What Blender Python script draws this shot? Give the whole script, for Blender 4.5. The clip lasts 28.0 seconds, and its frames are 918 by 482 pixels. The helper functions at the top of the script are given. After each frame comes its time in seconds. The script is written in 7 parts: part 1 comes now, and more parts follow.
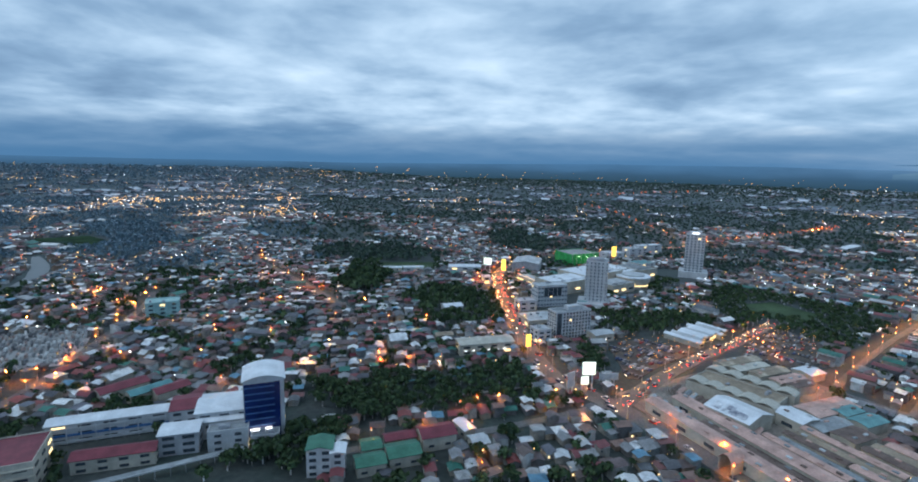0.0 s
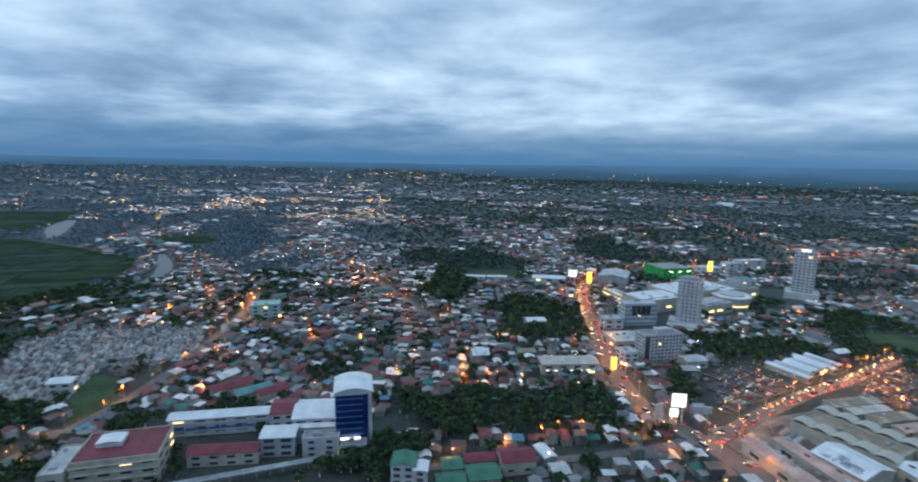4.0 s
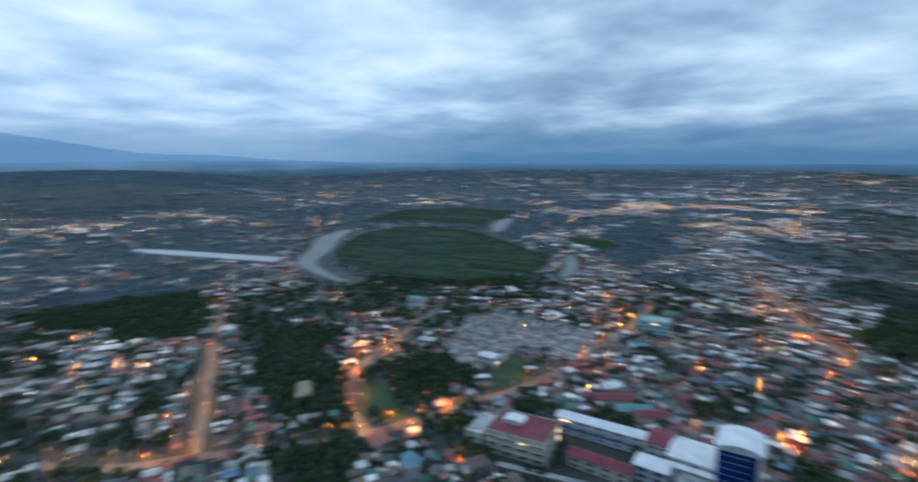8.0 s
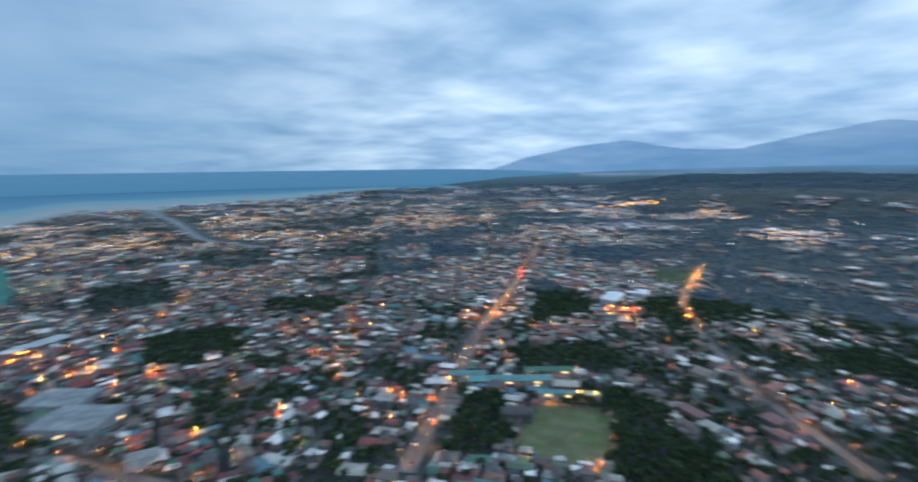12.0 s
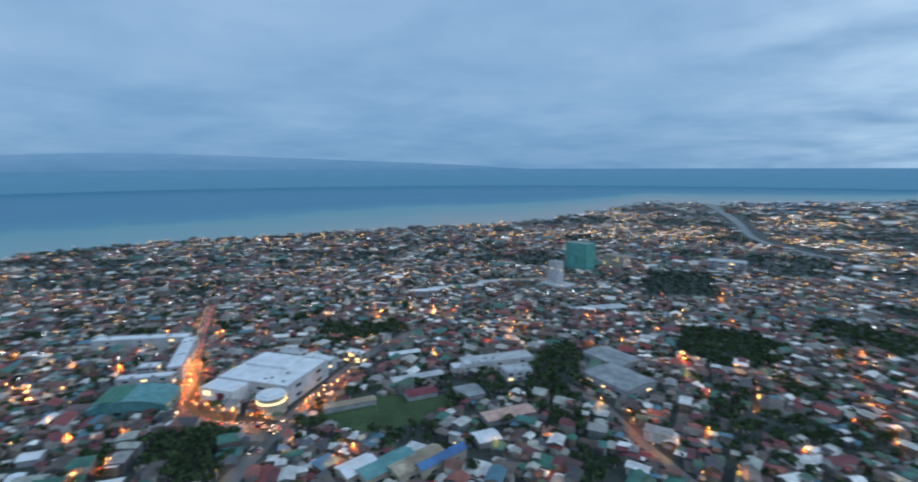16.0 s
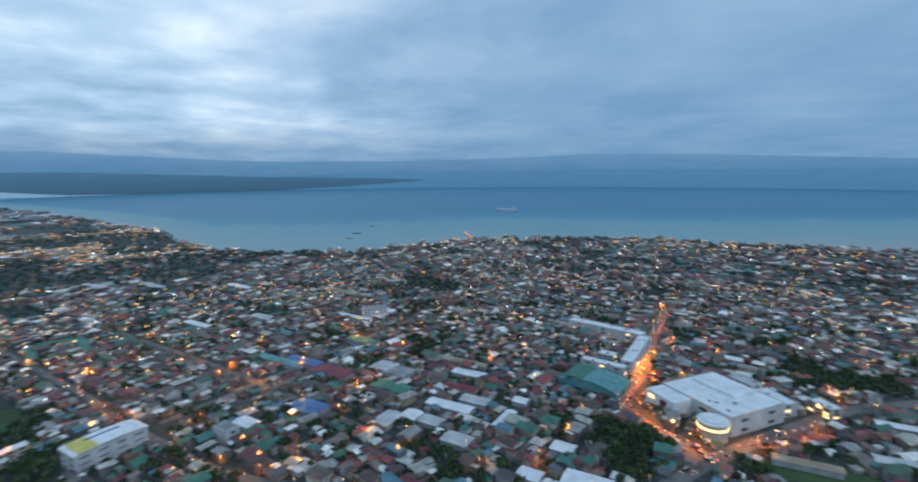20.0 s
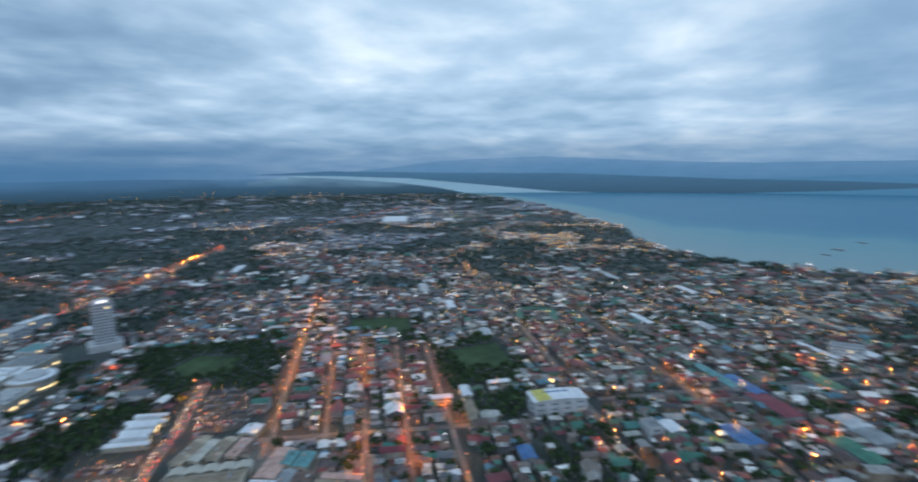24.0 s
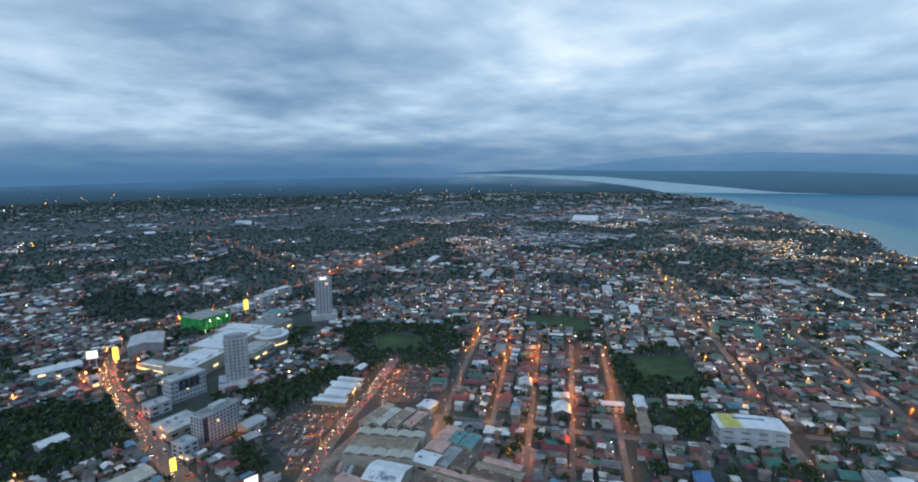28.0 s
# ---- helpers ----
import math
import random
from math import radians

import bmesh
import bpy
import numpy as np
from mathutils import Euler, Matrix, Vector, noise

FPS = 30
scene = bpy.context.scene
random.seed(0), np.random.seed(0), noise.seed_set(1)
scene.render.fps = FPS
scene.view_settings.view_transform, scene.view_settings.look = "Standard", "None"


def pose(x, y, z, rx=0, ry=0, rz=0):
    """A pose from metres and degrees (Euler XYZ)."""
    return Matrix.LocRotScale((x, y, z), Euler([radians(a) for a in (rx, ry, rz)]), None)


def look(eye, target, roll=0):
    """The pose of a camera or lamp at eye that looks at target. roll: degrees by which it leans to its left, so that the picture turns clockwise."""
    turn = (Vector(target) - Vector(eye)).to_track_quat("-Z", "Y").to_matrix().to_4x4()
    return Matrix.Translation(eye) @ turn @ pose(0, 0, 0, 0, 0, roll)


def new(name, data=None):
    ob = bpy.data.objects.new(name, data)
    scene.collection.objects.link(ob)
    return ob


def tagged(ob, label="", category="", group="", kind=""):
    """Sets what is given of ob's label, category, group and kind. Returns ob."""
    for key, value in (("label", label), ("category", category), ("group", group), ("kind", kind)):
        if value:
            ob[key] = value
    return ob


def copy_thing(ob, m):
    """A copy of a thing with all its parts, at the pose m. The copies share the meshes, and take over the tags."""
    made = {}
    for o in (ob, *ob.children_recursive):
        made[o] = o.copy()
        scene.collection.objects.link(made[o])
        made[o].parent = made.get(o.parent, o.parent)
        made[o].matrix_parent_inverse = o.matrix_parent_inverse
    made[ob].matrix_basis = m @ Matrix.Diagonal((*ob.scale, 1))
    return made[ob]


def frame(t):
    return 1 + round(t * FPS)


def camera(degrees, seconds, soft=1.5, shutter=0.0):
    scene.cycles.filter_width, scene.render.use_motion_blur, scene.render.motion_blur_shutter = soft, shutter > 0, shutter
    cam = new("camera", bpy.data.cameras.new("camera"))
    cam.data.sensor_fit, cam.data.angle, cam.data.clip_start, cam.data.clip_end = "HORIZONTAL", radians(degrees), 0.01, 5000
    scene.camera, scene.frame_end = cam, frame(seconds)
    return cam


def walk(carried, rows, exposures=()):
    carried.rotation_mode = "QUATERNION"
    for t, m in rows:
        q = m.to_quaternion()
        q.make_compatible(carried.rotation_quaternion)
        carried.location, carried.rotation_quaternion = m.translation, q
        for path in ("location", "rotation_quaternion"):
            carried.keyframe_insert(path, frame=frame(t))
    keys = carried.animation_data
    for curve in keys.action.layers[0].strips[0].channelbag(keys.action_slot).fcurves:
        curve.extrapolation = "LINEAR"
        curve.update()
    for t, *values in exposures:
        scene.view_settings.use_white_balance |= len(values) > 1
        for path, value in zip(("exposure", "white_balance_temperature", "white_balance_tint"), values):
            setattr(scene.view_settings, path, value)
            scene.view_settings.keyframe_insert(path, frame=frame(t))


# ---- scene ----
# ---- camera: a drone that hovers, climbs slowly and turns to its left ----
cam = camera(84.0, 28.0, soft=1.9, shutter=1.0)
PATH = [
    (0.0, 0.2, -0.3, 138.8, 0.00, -8.72, 1.25), (0.5, 0.0, -0.4, 140.1, 0.18, -8.63, 1.35), (1.0, 0.0, -0.7, 141.5, 0.45, -8.67, 1.34), (1.5, 0.1, -0.7, 143.1, 1.09, -8.68, 1.40), (2.0, 0.1, -0.6, 144.8, 2.12, -8.73, 1.37),
    (2.5, -0.2, -0.6, 146.5, 3.38, -8.75, 1.40), (4.5, -1.0, -0.5, 152.7, 12.34, -8.95, 1.16), (5.0, -1.1, -0.6, 154.5, 15.60, -9.01, 1.10), (5.5, -0.9, -0.7, 156.7, 19.23, -9.14, 0.96), (6.0, -0.8, -0.9, 159.0, 23.38, -9.23, 0.93),
    (6.5, -0.5, -0.5, 161.1, 28.20, -9.28, 0.84), (7.0, 0.3, 0.7, 162.5, 35.50, -9.26, 0.29), (7.5, 0.1, 2.6, 163.3, 42.01, -9.21, 0.09), (8.0, 0.0, 3.7, 164.1, 52.87, -9.06, -0.22), (8.5, -0.2, 4.5, 165.0, 68.43, -8.84, -0.39),
    (9.0, -0.1, 6.4, 166.1, 80.13, -8.68, -0.41), (9.5, -1.3, 8.8, 167.3, 88.99, -8.60, -0.51), (10.0, -1.9, 9.7, 169.7, 99.24, -8.56, -0.43), (10.5, -2.4, 10.2, 172.7, 109.76, -8.60, -0.55), (11.0, -3.4, 10.8, 175.1, 120.74, -8.56, -0.60),
    (11.5, -3.9, 12.4, 176.8, 130.37, -8.52, -0.72), (12.0, -4.5, 14.6, 177.3, 141.50, -8.33, -0.72), (12.5, -5.5, 16.8, 177.1, 151.17, -8.27, -0.33), (13.0, -7.6, 17.8, 176.8, 159.00, -8.24, -0.20), (13.5, -8.5, 17.9, 177.3, 170.31, -8.09, -0.15),
    (15.5, -11.2, 16.6, 181.9, 194.31, -8.26, -0.05), (16.0, -11.3, 16.1, 182.9, 199.21, -8.32, -0.28), (16.5, -12.1, 16.3, 184.0, 204.29, -8.28, -0.39), (17.0, -12.4, 16.7, 185.5, 210.87, -8.23, -0.43), (17.5, -12.3, 17.6, 187.1, 218.06, -8.17, -0.40),
    (18.0, -11.6, 18.5, 188.9, 223.14, -8.20, -0.40), (18.5, -10.9, 18.6, 190.9, 230.37, -8.20, -0.35), (19.0, -11.1, 17.7, 193.4, 237.13, -8.31, -0.56), (19.5, -12.9, 17.1, 195.7, 242.64, -8.30, -0.74), (20.0, -15.1, 16.6, 197.5, 248.78, -8.31, -0.49),
    (20.5, -15.9, 15.4, 198.6, 251.38, -8.24, -0.48), (22.5, -17.0, 12.9, 200.3, 260.28, -8.26, -0.46), (23.0, -18.1, 12.8, 200.6, 271.54, -8.02, -0.56), (23.5, -19.1, 13.0, 201.6, 287.92, -7.82, -0.47), (24.0, -18.4, 11.2, 201.9, 297.36, -7.77, -0.54),
    (24.5, -16.4, 9.1, 201.3, 304.44, -7.67, -0.64), (25.0, -14.9, 7.3, 200.7, 306.83, -7.64, -0.69), (25.5, -13.9, 5.9, 200.3, 307.88, -7.65, -0.70), (26.0, -12.9, 4.6, 200.0, 308.53, -7.67, -0.70), (26.5, -12.0, 3.5, 199.8, 313.20, -7.63, -0.75),
    (27.0, -10.8, 2.2, 199.8, 316.64, -7.64, -0.69), (27.5, -10.2, 1.3, 199.8, 318.09, -7.65, -0.69), (28.0, -10.0, 0.6, 199.6, 318.84, -7.70, -0.66),
]
walk(cam, [(t, pose(x, y, z, 90 + p, 0, w) @ pose(0, 0, 0, 0, 0, r)) for t, x, y, z, w, p, r in PATH], [(0.0, 0.47), (5.0, 0.48), (10.0, 0.52), (13.0, 0.49), (16.0, 0.44), (20.0, 0.37), (24.0, 0.30), (28.0, 0.26)])

# ---- sky: broken dusk cloud, rain-blue over the sea ----
world = bpy.data.worlds.new("dusk_sky")
scene.world = world
world.use_nodes = True
wt = world.node_tree
wt.nodes.clear()


def wmath(op, a, b=None, clamp=False):
    n = wt.nodes.new("ShaderNodeMath")
    n.operation, n.use_clamp = op, clamp
    for k, v in enumerate((a, b)):
        if v is None:
            continue
        if isinstance(v, (int, float)):
            n.inputs[k].default_value = v
        else:
            wt.links.new(v, n.inputs[k])
    return n.outputs[0]


def wramp(fac, stops, mode="LINEAR"):
    n = wt.nodes.new("ShaderNodeValToRGB")
    n.color_ramp.interpolation = mode
    e = n.color_ramp.elements
    while len(e) < len(stops):
        e.new(0.5)
    for el, (p, c) in zip(e, stops):
        el.position, el.color = p, (*c, 1)
    wt.links.new(fac, n.inputs[0])
    return n.outputs[0]


def wmix(fac, a, b):
    n = wt.nodes.new("ShaderNodeMix")
    n.data_type = "RGBA"
    wt.links.new(fac, n.inputs[0])
    wt.links.new(a, n.inputs[6])
    if isinstance(b, tuple):
        n.inputs[7].default_value = (*b, 1)
    else:
        wt.links.new(b, n.inputs[7])
    return n.outputs[2]


coord = wt.nodes.new("ShaderNodeTexCoord").outputs["Generated"]
sep = wt.nodes.new("ShaderNodeSeparateXYZ")
wt.links.new(coord, sep.inputs[0])
dx, dy, dz = sep.outputs
low = wmath("ADD", wmath("MAXIMUM", dz, 0.0), 0.15)
comb = wt.nodes.new("ShaderNodeCombineXYZ")
wt.links.new(wmath("DIVIDE", dx, low), comb.inputs[0])
wt.links.new(wmath("DIVIDE", dy, low), comb.inputs[1])


def cloud_noise(scale, detail, rough, shift, distortion=0.0):
    n = wt.nodes.new("ShaderNodeTexNoise")
    m = wt.nodes.new("ShaderNodeVectorMath")
    m.operation = "ADD"
    m.inputs[1].default_value = (shift, shift * 0.7, shift * 0.3)
    wt.links.new(comb.outputs[0], m.inputs[0])
    wt.links.new(m.outputs[0], n.inputs["Vector"])
    n.inputs["Scale"].default_value, n.inputs["Detail"].default_value = scale, detail
    n.inputs["Roughness"].default_value, n.inputs["Distortion"].default_value = rough, distortion
    return n.outputs[0]


broad = cloud_noise(0.42, 3, 0.5, 3.1, 0.3)
fine = cloud_noise(1.35, 5, 0.52, 7.7, 0.2)
wisp = cloud_noise(3.0, 4, 0.5, 11.3, 0.2)
cover = wmath("ADD", wmath("ADD", wmath("MULTIPLY", broad, 0.36), wmath("MULTIPLY", fine, 0.45)), wmath("MULTIPLY", wisp, 0.19))
clouds = wramp(cover, [(0.36, (0.14, 0.24, 0.38)), (0.43, (0.195, 0.315, 0.47)), (0.49, (0.28, 0.415, 0.575)), (0.55, (0.375, 0.52, 0.68)), (0.61, (0.47, 0.615, 0.765)), (0.70, (0.61, 0.74, 0.86))])
# brighter cloud where the day is going down, beyond the strait
west = wmath("ADD", wmath("MULTIPLY", dx, 0.95), wmath("MULTIPLY", dy, 0.31))
bright = wramp(west, [(0.60, (0, 0, 0)), (0.95, (0.95, 0.95, 0.95))], "EASE")
clouds = wmix(bright, clouds, wramp(cover, [(0.38, (0.24, 0.385, 0.55)), (0.50, (0.40, 0.555, 0.725)), (0.62, (0.68, 0.80, 0.905))]))
inner = wramp(wmath("ADD", wmath("MULTIPLY", dx, -0.97), wmath("MULTIPLY", dy, -0.22)), [(0.45, (0, 0, 0)), (0.90, (0.85, 0.85, 0.85))], "EASE")
clouds = wmix(inner, clouds, wramp(cover, [(0.37, (0.16, 0.305, 0.515)), (0.44, (0.235, 0.39, 0.60)), (0.51, (0.335, 0.495, 0.695)), (0.58, (0.455, 0.61, 0.78)), (0.67, (0.62, 0.755, 0.88))]))
# rain veil over the sea: few clouds, an even blue
toward = wmath("ADD", wmath("MULTIPLY", dx, 0.50), wmath("MULTIPLY", dy, -0.866))
veil = wramp(toward, [(0.30, (0, 0, 0)), (0.92, (0.82, 0.82, 0.82))], "EASE")
veil_colour = wramp(dz, [(0.0, (0.116, 0.245, 0.415)), (0.06, (0.116, 0.246, 0.42)), (0.28, (0.165, 0.292, 0.475))])
sky1 = wmix(veil, clouds, veil_colour)
# darker belt of distant rain low over the land
belt = wramp(dz, [(0.0, (0.97, 0.97, 0.97)), (0.03, (0.82, 0.82, 0.82)), (0.09, (0.0, 0.0, 0.0))], "EASE")
clear = wt.nodes.new("ShaderNodeInvert")
wt.links.new(veil, clear.inputs[1])
# the belt thins out where the coast runs off, toward the far mountains
thin = wramp(wmath("ADD", wmath("MULTIPLY", dx, -0.62), wmath("MULTIPLY", dy, -0.78)), [(0.70, (1, 1, 1)), (0.95, (0.12, 0.12, 0.12))], "EASE")
open_sky = wramp(west, [(0.72, (1, 1, 1)), (0.97, (0.8, 0.8, 0.8))], "EASE")
sky2 = wmix(wmath("MULTIPLY", wmath("MULTIPLY", wmath("MULTIPLY", belt, clear.outputs[0]), thin), open_sky), sky1, wramp(inner, [(0.30, (0.052, 0.148, 0.29)), (0.85, (0.15, 0.275, 0.44))]))
air = wt.nodes.new("ShaderNodeTexSky")
air.sky_type, air.sun_disc = "NISHITA", False
air.sun_elevation, air.sun_rotation = radians(38.0), radians(247)
blend = wt.nodes.new("ShaderNodeMix")
blend.data_type, blend.blend_type = "RGBA", "ADD"
blend.inputs[0].default_value = 0.0006
wt.links.new(sky2, blend.inputs[6])
wt.links.new(air.outputs[0], blend.inputs[7])
back = wt.nodes.new("ShaderNodeBackground")
back.inputs[1].default_value = 1.0
wt.links.new(blend.outputs[2], back.inputs[0])
wt.links.new(back.outputs[0], wt.nodes.new("ShaderNodeOutputWorld").inputs[0])

sun = new("sun", bpy.data.lights.new("sun", "SUN"))
sun.data.energy, sun.data.angle, sun.data.color = 0.35, radians(25), (0.86, 0.92, 1.0)
sun.matrix_world = look((-600, -250, 500), (0, 0, 0))
# ---- materials ----
def set_ramp(node, stops, mode="LINEAR"):
    node.color_ramp.interpolation = mode
    e = node.color_ramp.elements
    while len(e) < len(stops):
        e.new(0.5)
    for el, (p, c) in zip(e, stops):
        el.position, el.color = p, (*c[:3], 1)


def surface(name, colours, rough=0.8, metal=0.0, by="", grain=0.3, size=1.0, mottle=0.35, spread=12.0, bump=0.0, spec=0.4, sheen=0.0):
    """A worn surface. colours: one, or several that are dealt out per island or per object; grain and mottle: how far a fine and a broad noise darken or lighten it."""
    m = bpy.data.materials.new(name)
    m.use_nodes = True
    nt = m.node_tree
    bsdf = nt.nodes["Principled BSDF"]
    bsdf.inputs["Roughness"].default_value, bsdf.inputs["Metallic"].default_value = rough, metal
    bsdf.inputs["Specular IOR Level"].default_value = spec
    # bluish sheen imitates distance haze on surfaces seen at grazing angles
    bsdf.inputs["Sheen Weight"].default_value, bsdf.inputs["Sheen Roughness"].default_value, bsdf.inputs["Sheen Tint"].default_value = sheen, 0.5, (0.62, 0.81, 1.0, 1)
    where = nt.nodes.new("ShaderNodeTexCoord").outputs["Object"]
    ramp = nt.nodes.new("ShaderNodeValToRGB")
    n = len(colours)
    set_ramp(ramp, [(k / n, c) for k, c in enumerate(colours)], "CONSTANT" if by else "LINEAR")
    if by == "island":
        nt.links.new(nt.nodes.new("ShaderNodeNewGeometry").outputs["Random Per Island"], ramp.inputs[0])
    elif by == "object":
        nt.links.new(nt.nodes.new("ShaderNodeObjectInfo").outputs["Random"], ramp.inputs[0])
    else:
        big = nt.nodes.new("ShaderNodeTexNoise")
        big.inputs["Scale"].default_value, big.inputs["Detail"].default_value = 1.0 / (spread * 2.2), 4
        nt.links.new(where, big.inputs["Vector"])
        st = nt.nodes.new("ShaderNodeMapRange")
        st.inputs[1].default_value, st.inputs[2].default_value = 0.3, 0.7
        nt.links.new(big.outputs[0], st.inputs[0])
        nt.links.new(st.outputs[0], ramp.inputs[0])
        if n > 1:
            set_ramp(ramp, [(k / (n - 1), c) for k, c in enumerate(colours)])
    out = ramp.outputs[0]
    for scale, amount in ((1.0 / size, grain), (1.0 / spread, mottle)):
        if not amount:
            continue
        t = nt.nodes.new("ShaderNodeTexNoise")
        t.inputs["Scale"].default_value, t.inputs["Detail"].default_value = scale, 5
        nt.links.new(where, t.inputs["Vector"])
        r = nt.nodes.new("ShaderNodeMapRange")
        r.inputs[1].default_value, r.inputs[2].default_value = 0.3, 0.7
        r.inputs[3].default_value, r.inputs[4].default_value = 1 - amount, 1 + amount
        nt.links.new(t.outputs[0], r.inputs[0])
        x = nt.nodes.new("ShaderNodeMix")
        x.data_type, x.blend_type = "RGBA", "MULTIPLY"
        x.inputs[0].default_value = 1.0
        nt.links.new(out, x.inputs[6])
        nt.links.new(r.outputs[0], x.inputs[7])
        out = x.outputs[2]
        if bump and scale == 1.0 / size:
            b = nt.nodes.new("ShaderNodeBump")
            b.inputs["Strength"].default_value, b.inputs["Distance"].default_value = bump, size * 0.3
            nt.links.new(t.outputs[0], b.inputs["Height"])
            nt.links.new(b.outputs[0], bsdf.inputs["Normal"])
    nt.links.new(out, bsdf.inputs["Base Color"])
    return m


def glow(name, colour, strength):
    m = bpy.data.materials.new(name)
    m.use_nodes = True
    b = m.node_tree.nodes["Principled BSDF"]
    b.inputs["Base Color"].default_value = (*[0.5 * c for c in colour], 1)
    b.inputs["Emission Color"].default_value, b.inputs["Emission Strength"].default_value = (*colour, 1), strength
    return m


ROOFS = [(0.22, 0.055, 0.050), (0.23, 0.23, 0.235), (0.16, 0.035, 0.045), (0.46, 0.455, 0.45), (0.12, 0.12, 0.14), (0.11, 0.075, 0.07), (0.74, 0.73, 0.71), (0.21, 0.125, 0.10), (0.035, 0.15, 0.115), (0.31, 0.31, 0.305),
         (0.065, 0.065, 0.075), (0.16, 0.065, 0.06), (0.11, 0.24, 0.33), (0.10, 0.10, 0.11), (0.60, 0.61, 0.62), (0.13, 0.095, 0.085), (0.19, 0.055, 0.06), (0.11, 0.12, 0.13), (0.66, 0.655, 0.64), (0.12, 0.085, 0.085)]
WALLS = [(0.27, 0.25, 0.22), (0.15, 0.14, 0.135), (0.36, 0.34, 0.31), (0.23, 0.16, 0.12), (0.11, 0.11, 0.115), (0.31, 0.25, 0.19), (0.18, 0.20, 0.20), (0.50, 0.50, 0.49)]
COAST_ROOFS = [(0.15, 0.040, 0.046), (0.26, 0.25, 0.24), (0.18, 0.085, 0.065), (0.50, 0.49, 0.47), (0.075, 0.07, 0.075), (0.12, 0.040, 0.046), (0.31, 0.30, 0.285), (0.09, 0.07, 0.062), (0.78, 0.76, 0.73), (0.15, 0.115, 0.10), (0.045, 0.15, 0.11), (0.24, 0.058, 0.056),
               (0.05, 0.16, 0.14), (0.34, 0.35, 0.31), (0.15, 0.042, 0.050), (0.08, 0.18, 0.23), (0.19, 0.155, 0.135), (0.06, 0.056, 0.06), (0.58, 0.58, 0.56), (0.13, 0.09, 0.08), (0.09, 0.055, 0.05), (0.28, 0.095, 0.075), (0.07, 0.13, 0.085), (0.40, 0.38, 0.33)]
M_ROOF_COAST = surface("pale_roof_mixed", COAST_ROOFS, 0.55, 0.0, "island", 0.25, 0.8, 0.3, 6.0)
# roofs and walls with distance haze painted into their colours: cooler and greyer
HAZE_ROOFS = [(0.42, 0.45, 0.48), (0.10, 0.12, 0.16), (0.17, 0.19, 0.22), (0.07, 0.085, 0.11), (0.28, 0.31, 0.34), (0.15, 0.08, 0.085), (0.08, 0.10, 0.13), (0.20, 0.22, 0.25), (0.14, 0.10, 0.10), (0.52, 0.55, 0.58), (0.055, 0.11, 0.12), (0.60, 0.62, 0.64), (0.17, 0.075, 0.07), (0.13, 0.14, 0.17)]
HAZE_WALLS = [(0.13, 0.14, 0.16), (0.09, 0.10, 0.115), (0.18, 0.19, 0.21), (0.11, 0.11, 0.12), (0.24, 0.25, 0.27)]
M_ROOF_HAZE = surface("haze_tinted_roof_mixed", HAZE_ROOFS, 0.5, 0.0, "island", 0.2, 2.0, 0.25, 20.0, sheen=0.12)
M_WALL_HAZE = surface("haze_tinted_wall_mixed", HAZE_WALLS, 0.85, 0.0, "island", 0.2, 2.0, 0.25, 20.0)
M_ROOF = surface("metal_roof_mixed", ROOFS, 0.55, 0.0, "island", 0.25, 0.8, 0.3, 6.0)
M_WALL = surface("plaster_wall_mixed", WALLS, 0.85, 0.0, "island", 0.2, 0.5, 0.3, 4.0)
M_ROOF_ONE = surface("metal_roof", ROOFS, 0.5, 0.0, "object", 0.28, 0.7, 0.3, 5.0, 0.15)
M_WALL_ONE = surface("plaster_wall", WALLS, 0.85, 0.0, "object", 0.22, 0.4, 0.3, 3.0, 0.1)
# the slight sheen stands in for haze over the far ground
M_GROUND = surface("city_ground", [(0.028, 0.045, 0.034), (0.050, 0.054, 0.048), (0.032, 0.046, 0.036), (0.058, 0.060, 0.054)], 0.85, 0, "", 0.35, 3.0, 0.4, 40.0, spec=0.4, sheen=0.10)
M_ASPHALT = surface("asphalt", [(0.12, 0.115, 0.11), (0.17, 0.165, 0.16)], 0.8, 0, "", 0.25, 1.2, 0.25, 15.0)
M_CONCRETE = surface("concrete", [(0.30, 0.29, 0.28), (0.38, 0.37, 0.36)], 0.85, 0, "", 0.2, 0.8, 0.25, 9.0)
M_GRASS = surface("grass", [(0.035, 0.068, 0.028), (0.055, 0.092, 0.040)], 0.95, 0, "", 0.35, 1.5, 0.3, 18.0)
M_LEAF = surface("foliage", [(0.040, 0.070, 0.034), (0.054, 0.090, 0.038), (0.034, 0.058, 0.034), (0.072, 0.106, 0.046)], 0.8, 0, "island", 0.3, 0.7, 0.3, 8.0, spec=0.2)
# distance haze mixed into the leaf colour: blue-tinted base and full bluish sheen
M_LEAF_HAZE = surface("haze_tinted_foliage", [(0.060, 0.116, 0.145), (0.074, 0.130, 0.152), (0.054, 0.106, 0.140), (0.082, 0.136, 0.150)], 0.6, 0, "island", 0.2, 2.0, 0.3, 30.0, spec=0.5, sheen=1.0)
